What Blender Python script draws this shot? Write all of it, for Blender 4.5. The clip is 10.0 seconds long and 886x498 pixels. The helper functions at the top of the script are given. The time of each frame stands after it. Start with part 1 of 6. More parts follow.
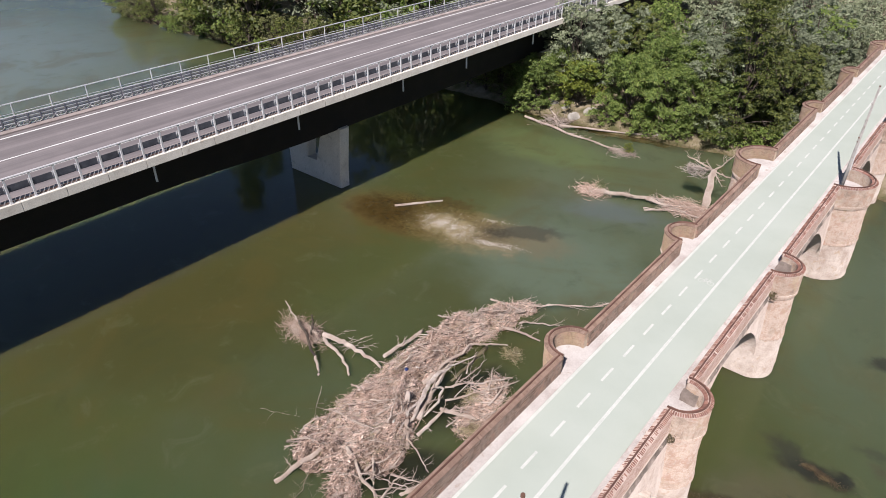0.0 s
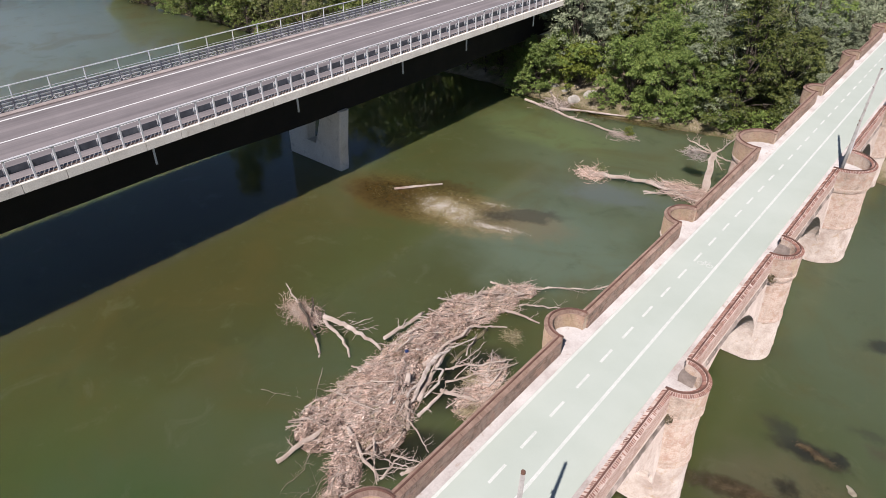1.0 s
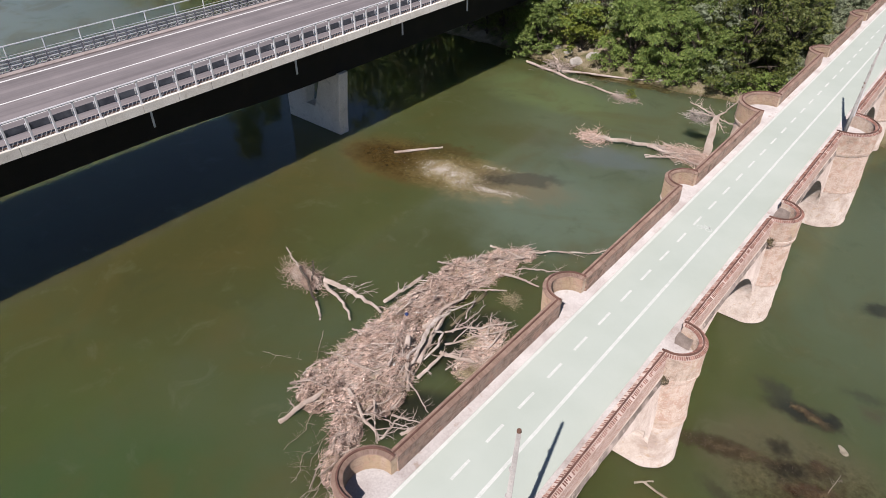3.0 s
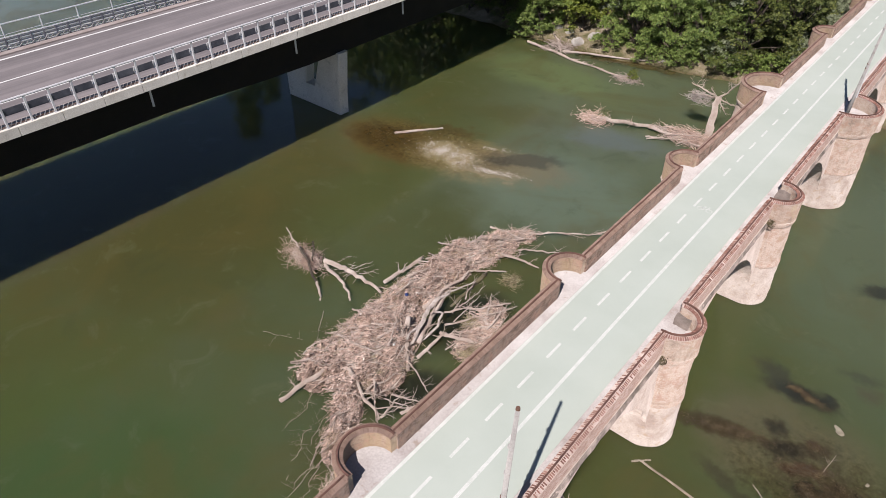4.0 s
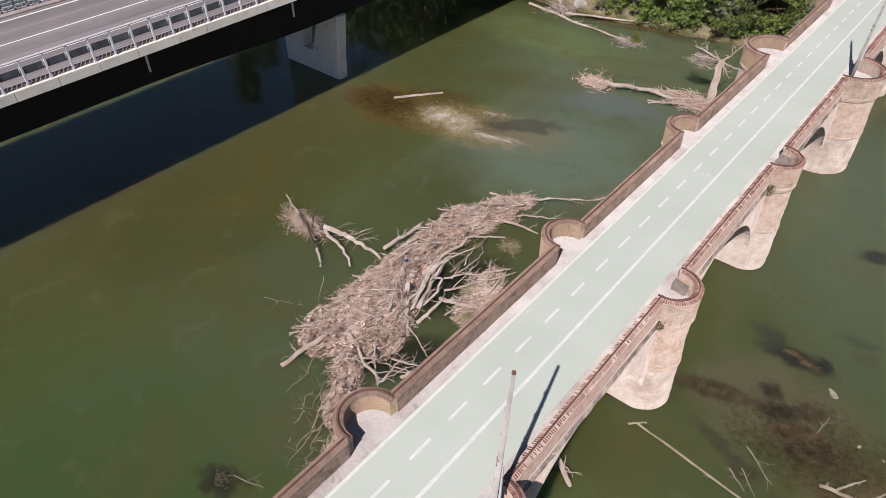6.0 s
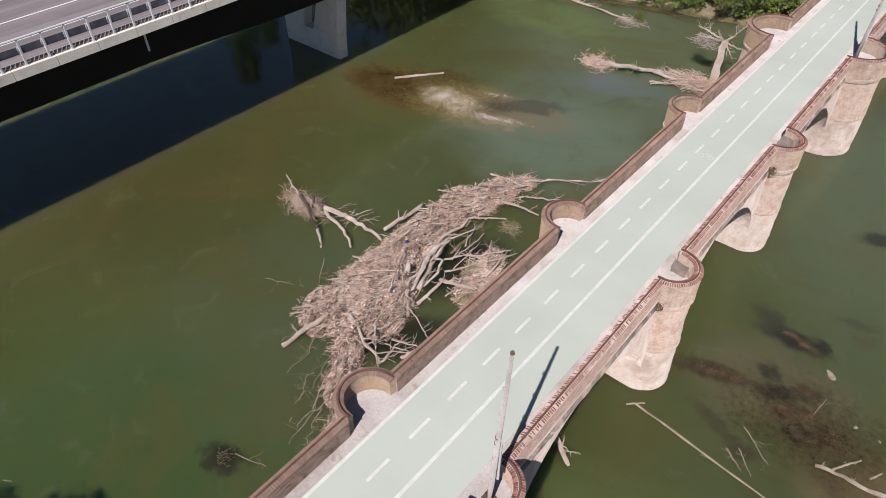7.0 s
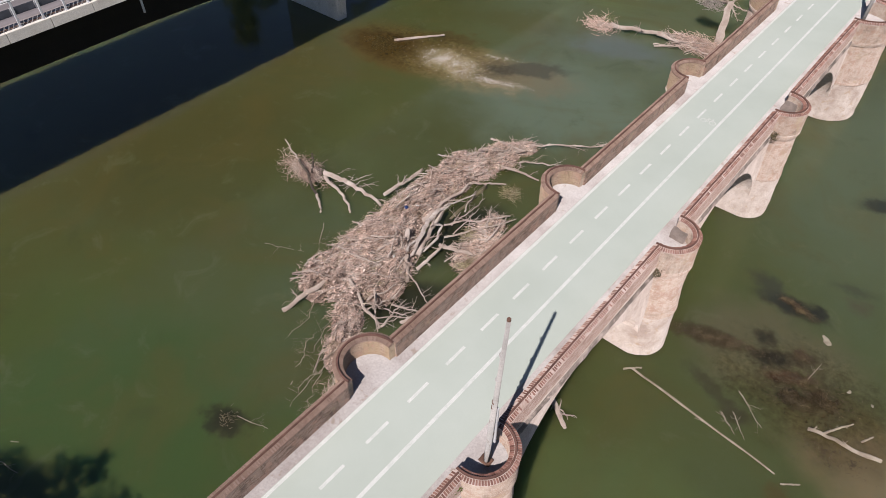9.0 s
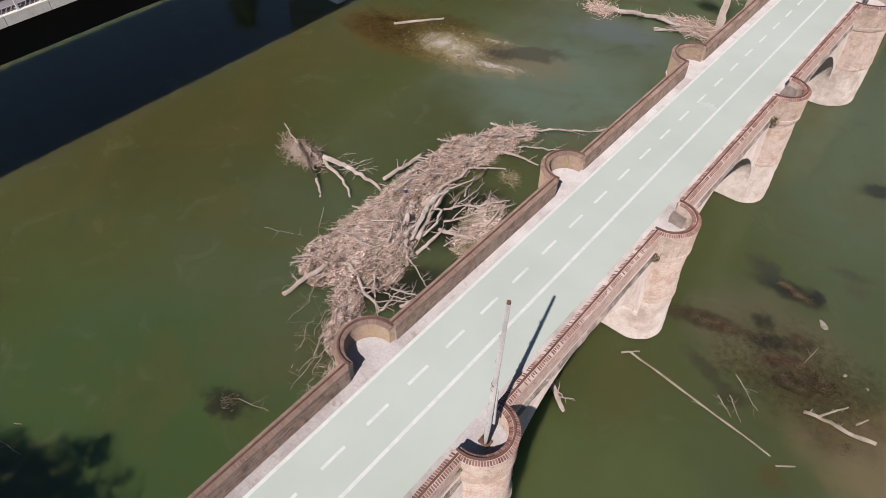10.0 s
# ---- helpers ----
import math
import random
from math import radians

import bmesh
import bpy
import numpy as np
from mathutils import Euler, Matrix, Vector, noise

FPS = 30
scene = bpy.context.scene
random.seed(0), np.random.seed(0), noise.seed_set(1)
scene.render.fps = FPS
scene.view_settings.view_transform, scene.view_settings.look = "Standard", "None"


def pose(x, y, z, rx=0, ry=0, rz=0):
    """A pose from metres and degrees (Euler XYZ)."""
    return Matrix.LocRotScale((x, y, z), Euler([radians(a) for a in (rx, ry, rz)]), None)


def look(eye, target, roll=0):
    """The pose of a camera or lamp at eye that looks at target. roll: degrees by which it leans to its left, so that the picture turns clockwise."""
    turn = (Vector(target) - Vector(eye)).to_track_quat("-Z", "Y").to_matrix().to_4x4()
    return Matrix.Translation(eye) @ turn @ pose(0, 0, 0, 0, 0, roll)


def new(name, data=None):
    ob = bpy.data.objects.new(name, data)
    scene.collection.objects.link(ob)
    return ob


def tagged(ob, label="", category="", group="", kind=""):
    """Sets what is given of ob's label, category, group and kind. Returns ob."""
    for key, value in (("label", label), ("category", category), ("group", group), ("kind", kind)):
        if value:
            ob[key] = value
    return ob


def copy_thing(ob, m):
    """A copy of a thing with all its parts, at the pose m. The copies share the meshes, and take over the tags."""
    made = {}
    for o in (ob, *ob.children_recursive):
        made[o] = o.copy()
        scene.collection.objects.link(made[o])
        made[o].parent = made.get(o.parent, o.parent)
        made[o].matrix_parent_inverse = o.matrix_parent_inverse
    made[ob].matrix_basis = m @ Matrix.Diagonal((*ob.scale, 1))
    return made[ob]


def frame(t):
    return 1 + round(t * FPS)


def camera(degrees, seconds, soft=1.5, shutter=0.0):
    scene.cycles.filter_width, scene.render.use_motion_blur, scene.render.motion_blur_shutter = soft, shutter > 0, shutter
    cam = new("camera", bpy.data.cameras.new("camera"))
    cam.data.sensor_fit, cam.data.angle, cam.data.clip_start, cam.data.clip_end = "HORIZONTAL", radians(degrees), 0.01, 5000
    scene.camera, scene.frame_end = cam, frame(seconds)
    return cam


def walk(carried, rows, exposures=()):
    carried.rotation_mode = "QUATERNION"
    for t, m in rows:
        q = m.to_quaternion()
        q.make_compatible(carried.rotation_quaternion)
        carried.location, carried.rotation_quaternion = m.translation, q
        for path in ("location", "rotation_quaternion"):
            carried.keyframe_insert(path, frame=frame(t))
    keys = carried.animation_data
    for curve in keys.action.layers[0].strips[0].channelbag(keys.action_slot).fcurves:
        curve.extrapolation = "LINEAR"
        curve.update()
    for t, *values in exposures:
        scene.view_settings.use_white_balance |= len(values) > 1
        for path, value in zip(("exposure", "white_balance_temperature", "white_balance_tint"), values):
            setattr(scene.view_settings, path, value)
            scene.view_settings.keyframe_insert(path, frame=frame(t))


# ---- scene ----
cam = camera(67.5, 10.0, soft=0.6)
EXPOSURE = [(0.0, 0.36, 6500, 19), (5.0, 0.25, 6500, 19), (10.0, 0.12, 6500, 19)]
PATH = [
    (0, (0.437, -1.453, 26.911), (-0.659, -0.152, 25.859), -0.2),
    (0.5, (0.451, -1.498, 26.886), (-0.636, -0.204, 25.816), -0.2),
    (1, (0.471, -1.595, 26.888), (-0.606, -0.312, 25.796), -0.1),
    (1.5, (0.496, -1.607, 26.893), (-0.573, -0.335, 25.779), -0.1),
    (2, (0.514, -1.59, 26.9), (-0.544, -0.332, 25.761), -0.1),
    (2.5, (0.548, -1.57, 26.894), (-0.502, -0.324, 25.735), -0.2),
    (4, (0.629, -1.642, 26.831), (-0.391, -0.433, 25.608), -0.0),
    (4.5, (0.648, -1.608, 26.836), (-0.363, -0.412, 25.593), -0.1),
    (5, (0.693, -1.615, 26.859), (-0.309, -0.433, 25.595), -0.1),
    (5.5, (0.721, -1.604, 26.878), (-0.271, -0.434, 25.595), -0.2),
    (7, (0.806, -1.591, 26.886), (-0.155, -0.465, 25.541), -0.2),
    (7.5, (0.822, -1.551, 26.902), (-0.128, -0.439, 25.536), -0.2),
    (8, (0.84, -1.543, 26.924), (-0.097, -0.446, 25.538), -0.2),
    (8.5, (0.841, -1.518, 26.934), (-0.086, -0.437, 25.53), -0.2),
    (9, (0.858, -1.5, 26.972), (-0.057, -0.434, 25.549), -0.2),
    (9.5, (0.898, -1.507, 27.022), (-0.007, -0.455, 25.582), -0.2),
    (10, (0.896, -1.616, 27.002), (0.004, -0.571, 25.548), 0.0),
]
walk(cam, [(t, look(eye, target, roll)) for t, eye, target, roll in PATH], EXPOSURE)

# ---- world, sun ----
SUN = Vector((0.262, -0.88, 1.0)).normalized()
world = bpy.data.worlds.new("world")
scene.world = world
world.use_nodes = True
wt = world.node_tree
sky = wt.nodes.new("ShaderNodeTexSky")
sky.sky_type, sky.sun_disc = "NISHITA", False
sky.sun_elevation, sky.sun_rotation = math.asin(SUN.z), math.atan2(SUN.x, SUN.y)
sky.air_density, sky.dust_density, sky.ozone_density = 0.85, 0.2, 2.0
wt.nodes["Background"].inputs["Strength"].default_value = 0.055
wt.links.new(sky.outputs[0], wt.nodes["Background"].inputs["Color"])
lamp = bpy.data.lights.new("sun", "SUN")
lamp.energy, lamp.angle, lamp.color = 5.0, radians(0.53), (1.0, 0.95, 0.88)
sun = new("sun", lamp)
sun.matrix_world = look(SUN * 200, (0, 0, 0))


# ---- materials ----
def nodes_of(name):
    m = bpy.data.materials.new(name)
    m.use_nodes = True
    nt = m.node_tree
    return m, nt, nt.nodes["Principled BSDF"]


def nz(nt, scale, detail=6.0, rough=0.6, vec=None, distort=0.0):
    n = nt.nodes.new("ShaderNodeTexNoise")
    n.inputs["Scale"].default_value, n.inputs["Detail"].default_value = scale, detail
    n.inputs["Roughness"].default_value, n.inputs["Distortion"].default_value = rough, distort
    if vec is None:
        vec = nt.nodes.new("ShaderNodeNewGeometry").outputs["Position"]
    nt.links.new(vec, n.inputs["Vector"])
    return n.outputs["Fac"]


def ramp(nt, fac, stops):
    r = nt.nodes.new("ShaderNodeValToRGB")
    el = r.color_ramp.elements
    while len(el) < len(stops):
        el.new(0.5)
    for e, (p, c) in zip(el, stops):
        e.position, e.color = p, (*c, 1.0)
    nt.links.new(fac, r.inputs[0])
    return r.outputs[0]


def mix(nt, a, b, fac=0.5, kind="MIX"):
    n = nt.nodes.new("ShaderNodeMix")
    n.data_type, n.blend_type = "RGBA", kind
    for sock, v in ((n.inputs[6], a), (n.inputs[7], b), (n.inputs[0], fac)):
        if isinstance(v, bpy.types.NodeSocket):
            nt.links.new(v, sock)
        elif isinstance(v, tuple):
            sock.default_value = (*v, 1.0)
        else:
            sock.default_value = v
    return n.outputs[2]


def span(nt, fac, a, b, lo=0.0, hi=1.0):
    n = nt.nodes.new("ShaderNodeMapRange")
    n.interpolation_type = "SMOOTHSTEP"
    nt.links.new(fac, n.inputs[0])
    for i, v in enumerate((a, b, lo, hi)):
        n.inputs[i + 1].default_value = v
    return n.outputs[0]


def bumped(nt, bsdf, height, strength=0.4, dist=0.02):
    b = nt.nodes.new("ShaderNodeBump")
    b.inputs["Strength"].default_value, b.inputs["Distance"].default_value = strength, dist
    nt.links.new(height, b.inputs["Height"])
    nt.links.new(b.outputs[0], bsdf.inputs["Normal"])


def stuff_mat(name, dark, mid, light, coarse, fine, rough=0.85, bump=0.4, dist=0.02, metal=0.0, stain=None, island=0.0, per_object=0.0, grain=0.55):
    """Two scales of colour variation, stains and fine relief."""
    m, nt, b = nodes_of(name)
    c = ramp(nt, nz(nt, coarse), [(0.32, dark), (0.5, mid), (0.68, light)])
    f = nz(nt, fine, 8.0, 0.7)
    c = mix(nt, c, ramp(nt, f, [(0.3, (0.45, 0.45, 0.45)), (0.7, (1.0, 1.0, 1.0))]), grain, "MULTIPLY")
    if stain:
        c = mix(nt, c, stain, span(nt, nz(nt, coarse * 2.3, 5.0, 0.65, None, 0.6), 0.56, 0.7, 0.0, 0.75))
    if island or per_object:
        src = nt.nodes.new("ShaderNodeNewGeometry").outputs["Random Per Island"] if island else nt.nodes.new("ShaderNodeObjectInfo").outputs["Random"]
        amount = island or per_object
        c = mix(nt, c, ramp(nt, src, [(0.0, (1 - amount * 0.9, 1 - amount, 1 - amount * 1.03)), (1.0, (1.0, 1.0, 1.0))]), 1.0, "MULTIPLY")
    chalky = rough > 0.84 and not metal
    if chalky:
        c = mix(nt, c, (0.83, 0.83, 0.835), 1.0, "MULTIPLY")
    nt.links.new(c, b.inputs["Base Color"])
    nt.links.new(span(nt, f, 0.2, 0.8, rough - 0.08, min(1.0, rough + 0.08)), b.inputs["Roughness"])
    b.inputs["Metallic"].default_value = metal
    b.inputs["Diffuse Roughness"].default_value = 1.0 if chalky else 0.0
    bumped(nt, b, f, bump, dist)
    return m


def brick_mat(name, c1, c2, mortar, soot, width=0.25, height=0.07, wash=None, worn=1.0):
    """Laid brick by the mesh's own running coordinates, with soot and lime stains."""
    m, nt, b = nodes_of(name)
    uv = nt.nodes.new("ShaderNodeTexCoord").outputs["UV"]
    t = nt.nodes.new("ShaderNodeTexBrick")
    nt.links.new(uv, t.inputs["Vector"])
    for key, v in (("Scale", 1.0), ("Mortar Size", 0.009), ("Mortar Smooth", 0.3), ("Bias", -0.1), ("Brick Width", width), ("Row Height", height)):
        t.inputs[key].default_value = v
    for key, v in (("Color1", c1), ("Color2", c2), ("Mortar", mortar)):
        t.inputs[key].default_value = (*v, 1.0)
    c = mix(nt, t.outputs["Color"], ramp(nt, nz(nt, 22.0, 8.0, 0.7), [(0.3, (0.5, 0.47, 0.45)), (0.65, (1.0, 1.0, 1.0))]), 0.6, "MULTIPLY")
    c = mix(nt, c, soot, span(nt, nz(nt, 1.6, 6.0, 0.7, None, 0.5), 0.48, 0.68, 0.0, 0.7))
    c = mix(nt, c, mortar, span(nt, nz(nt, 3.1, 6.0, 0.7), 0.58, 0.74, 0.0, 0.6))
    if wash:
        # lime run down the face in long streaks, with bare pink brick and grey grime between
        mp = nt.nodes.new("ShaderNodeMapping")
        mp.inputs["Scale"].default_value = (1.0, 1.0, 0.3)
        nt.links.new(nt.nodes.new("ShaderNodeNewGeometry").outputs["Position"], mp.inputs["Vector"])
        c = mix(nt, c, wash, span(nt, nz(nt, 1.3, 8.0, 0.68, mp.outputs[0], 0.4), 0.44, 0.64, 0.0, 0.6))
        c = mix(nt, c, soot, span(nt, nz(nt, 2.6, 8.0, 0.72, mp.outputs[0], 0.8), 0.57, 0.7, 0.0, 0.55))
        c = mix(nt, c, (0.47, 0.3, 0.225), span(nt, nz(nt, 1.9, 9.0, 0.78, None, 0.3), 0.5, 0.6, 0.0, 0.6 * worn))
        c = mix(nt, c, (0.52, 0.42, 0.28), span(nt, nz(nt, 1.1, 8.0, 0.75), 0.56, 0.66, 0.0, 0.5 * worn))
        c = mix(nt, c, (0.2, 0.15, 0.115), span(nt, nz(nt, 7.0, 8.0, 0.8), 0.6, 0.68, 0.0, 0.7 * worn))
    c = mix(nt, c, (0.77, 0.77, 0.775), 1.0, "MULTIPLY")
    nt.links.new(c, b.inputs["Base Color"])
    b.inputs["Roughness"].default_value = 0.95
    b.inputs["Diffuse Roughness"].default_value = 1.0
    b.inputs["Specular IOR Level"].default_value = 0.25
    h = mix(nt, t.outputs["Fac"], nz(nt, 30.0, 6.0), 0.4)
    n = nt.nodes.new("ShaderNodeInvert")
    nt.links.new(h, n.inputs["Color"])
    bumped(nt, b, n.outputs[0], 0.9, 0.025)
    return m


def plain(name, colour, rough, metal=0.0, vary=0.12, scale=9.0):
    return stuff_mat(name, tuple(v * (1 - vary) for v in colour), colour, tuple(min(1, v * (1 + vary)) for v in colour), scale * 0.2, scale, rough, 0.15, 0.005, metal)


def leaf_mat(name, a, b, c):
    m, nt, p = nodes_of(name)
    isl = nt.nodes.new("ShaderNodeNewGeometry").outputs["Random Per Island"]
    col = ramp(nt, isl, [(0.0, a), (0.5, b), (1.0, c)])
    obr = nt.nodes.new("ShaderNodeObjectInfo").outputs["Random"]
    col = mix(nt, col, ramp(nt, obr, [(0.0, (0.7, 0.72, 0.7)), (1.0, (1.0, 1.0, 0.92))]), 1.0, "MULTIPLY")
    col = mix(nt, col, ramp(nt, nz(nt, 0.9, 3.0), [(0.35, (0.68, 0.7, 0.66)), (0.65, (1.0, 1.0, 1.0))]), 0.8, "MULTIPLY")
    nt.links.new(col, p.inputs["Base Color"])
    p.inputs["Roughness"].default_value = 0.6
    tr = nt.nodes.new("ShaderNodeBsdfTranslucent")
    nt.links.new(col, tr.inputs["Color"])
    mx = nt.nodes.new("ShaderNodeMixShader")
    mx.inputs[0].default_value = 0.28
    nt.links.new(p.outputs[0], mx.inputs[1])
    nt.links.new(tr.outputs[0], mx.inputs[2])
    nt.links.new(mx.outputs[0], nt.nodes["Material Output"].inputs["Surface"])
    return m


def sepxyz(nt, vec):
    n = nt.nodes.new("ShaderNodeSeparateXYZ")
    nt.links.new(vec, n.inputs[0])
    return n.outputs


def blob(nt, vec, x, y, rx, ry, turn, soft=1.0):
    """1 inside a soft-edged ellipse on the plan, 0 outside."""
    mp = nt.nodes.new("ShaderNodeMapping")
    mp.vector_type = "TEXTURE"
    mp.inputs["Location"].default_value = (x, y, 0)
    mp.inputs["Rotation"].default_value = (0, 0, radians(turn))
    mp.inputs["Scale"].default_value = (rx, ry, 1000.0)
    nt.links.new(vec, mp.inputs["Vector"])
    ln = nt.nodes.new("ShaderNodeVectorMath")
    ln.operation = "LENGTH"
    nt.links.new(mp.outputs[0], ln.inputs[0])
    return span(nt, ln.outputs["Value"], 1.0 - soft, 1.0, 1.0, 0.0)


def maxi(nt, a, b):
    n = nt.nodes.new("ShaderNodeMath")
    n.operation = "MAXIMUM"
    nt.links.new(a, n.inputs[0])
    nt.links.new(b, n.inputs[1])
    return n.outputs[0]


# shallow places, where the bed shows through: x, y, half lengths, turn, bed level, clearness
SHALLOWS = [
    (-28.6, 35.4, 7.5, 3.6, 10, -0.09, 0.3),
    (-35.5, 33.6, 6.0, 3.2, 6, -0.3, 0.35),
    (3.6, 21.8, 6.0, 4.2, 20, -0.22, 0.4),
    (-30.0, 61.5, 16.0, 2.6, 3, -0.25, 0.7),
]
# what drifts in the water, and one painted sky sheen: x, y, half lengths, turn, colour, strength; first the broad
# clouds
CLOUDS_AND_SHEEN = [
    (-112.0, 15.0, 62.0, 55.0, 0, (0.115, 0.142, 0.115), 0.9),
    (-20.0, 52.0, 25.0, 24.0, 0, (0.086, 0.108, 0.068), 0.6),
    (-32.0, 53.5, 14.0, 5.5, 0, (0.088, 0.118, 0.05), 0.75),
    # blue-grey reflection of the sky, painted into the water colour
    (-20.5, 45.5, 7.0, 3.6, 20, (0.082, 0.1, 0.092), 0.7),
    (-29.5, 44.0, 7.5, 3.5, 20, (0.056, 0.058, 0.022), 0.6),
    (-17.0, -1.0, 22.0, 13.0, 0, (0.035, 0.062, 0.018), 0.9),
    (-35.0, 14.0, 15.0, 13.0, 20, (0.045, 0.048, 0.015), 0.75),
    (-20.0, 35.0, 13.0, 10.0, 0, (0.094, 0.124, 0.086), 0.75),
    (2.0, 44.0, 13.0, 22.0, 0, (0.078, 0.1, 0.062), 0.6),
    (-40.0, 20.0, 14.0, 26.0, 0, (0.053, 0.05, 0.016), 0.6),
    (6.5, 20.6, 6.0, 4.6, 15, (0.125, 0.1, 0.056), 0.85),
    (-2.0, 11.0, 8.0, 7.0, 0, (0.062, 0.084, 0.03), 0.75),
    (0.6, 23.6, 7.0, 5.6, 0, (0.078, 0.074, 0.042), 0.8),
    (-33.5, 34.4, 10.5, 5.2, 8, (0.085, 0.062, 0.02), 0.85),
]
PATCHES = [
    (-36.0, 33.4, 5.2, 3.2, 4, (0.058, 0.038, 0.012), 0.6),
    (-31.5, 38.2, 3.6, 1.5, 25, (0.06, 0.042, 0.014), 0.6),
    (-27.6, 35.4, 7.4, 4.6, 15, (0.16, 0.135, 0.066), 0.95),
    (-29.2, 34.9, 4.0, 2.3, 2, (0.34, 0.3, 0.19), 0.9),
    (-25.0, 34.7, 3.4, 1.2, 15, (0.26, 0.225, 0.14), 0.8),
    (-23.6, 36.6, 6.2, 3.6, 22, (0.12, 0.106, 0.062), 0.7),
    (-24.2, 37.8, 5.4, 1.7, 38, (0.046, 0.045, 0.03), 0.75),
    (-34.0, 31.9, 5.5, 2.0, -6, (0.07, 0.05, 0.016), 0.7),
    (-16.9, 4.0, 1.6, 1.2, 10, (0.02, 0.02, 0.011), 0.8),
]
# beds of weed and dark silt in the shallows below the old bridge
WEEDS = [
    (-2.3, 22.7, 2.3, 0.62, 17, (0.036, 0.028, 0.014), 0.9),
    (-3.9, 22.1, 1.1, 0.4, 20, (0.05, 0.045, 0.022), 0.6),
    (0.3, 27.4, 2.0, 0.75, 6, (0.017, 0.017, 0.014), 0.9),
    (-1.1, 28.0, 1.5, 0.8, -25, (0.028, 0.03, 0.022), 0.7),
    (1.5, 27.8, 0.5, 0.42, 0, (0.018, 0.018, 0.014), 0.85),
    (-0.1, 24.5, 0.7, 0.6, 0, (0.024, 0.022, 0.014), 0.85),
    (0.7, 23.5, 1.2, 0.7, 20, (0.022, 0.018, 0.012), 0.9),
    (1.7, 22.8, 1.2, 0.42, 25, (0.062, 0.028, 0.02), 0.75),
    (2.0, 24.4, 0.9, 0.6, 10, (0.034, 0.026, 0.016), 0.7),
    (2.3, 21.8, 0.9, 0.65, 0, (0.02, 0.017, 0.012), 0.85),
    (3.4, 22.6, 0.9, 0.8, 30, (0.045, 0.03, 0.017), 0.75),
    (-0.9, 19.9, 1.7, 0.42, -20, (0.034, 0.034, 0.018), 0.65),
    (0.6, 19.3, 0.9, 0.6, 0, (0.034, 0.03, 0.017), 0.65),
    (3.0, 29.6, 0.8, 0.6, 0, (0.055, 0.045, 0.03), 0.55),
    (3.55, 16.75, 0.75, 0.6, -20, (0.06, 0.05, 0.018), 0.8),
    (2.4, 30.6, 1.2, 0.5, 10, (0.034, 0.036, 0.026), 0.5),
    (1.5, 38.7, 1.5, 0.8, 30, (0.02, 0.022, 0.016), 0.8),
    (-16.9, 4.0, 0.95, 0.7, 10, (0.02, 0.02, 0.011), 0.8),
]
# dark water beside the raft: little silt, and the raft's reflection painted in
DARK_WATER = [
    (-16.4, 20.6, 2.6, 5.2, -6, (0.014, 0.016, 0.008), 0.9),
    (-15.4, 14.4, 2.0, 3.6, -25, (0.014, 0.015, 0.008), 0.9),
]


def bent_plan(nt, pos, scale, amount, detail):
    """Plan coordinates bent by eddies."""
    wob = nt.nodes.new("ShaderNodeTexNoise")
    wob.inputs["Scale"].default_value, wob.inputs["Detail"].default_value = scale, detail
    nt.links.new(pos, wob.inputs["Vector"])
    off = nt.nodes.new("ShaderNodeVectorMath")
    off.operation = "MULTIPLY_ADD"
    nt.links.new(wob.outputs["Color"], off.inputs[0])
    off.inputs[1].default_value = (amount, amount, 0.0)
    sh = nt.nodes.new("ShaderNodeVectorMath")
    sh.operation = "SUBTRACT"
    nt.links.new(pos, sh.inputs[0])
    sh.inputs[1].default_value = (amount / 2, amount / 2, 0.0)
    nt.links.new(sh.outputs[0], off.inputs[2])
    return off.outputs[0]


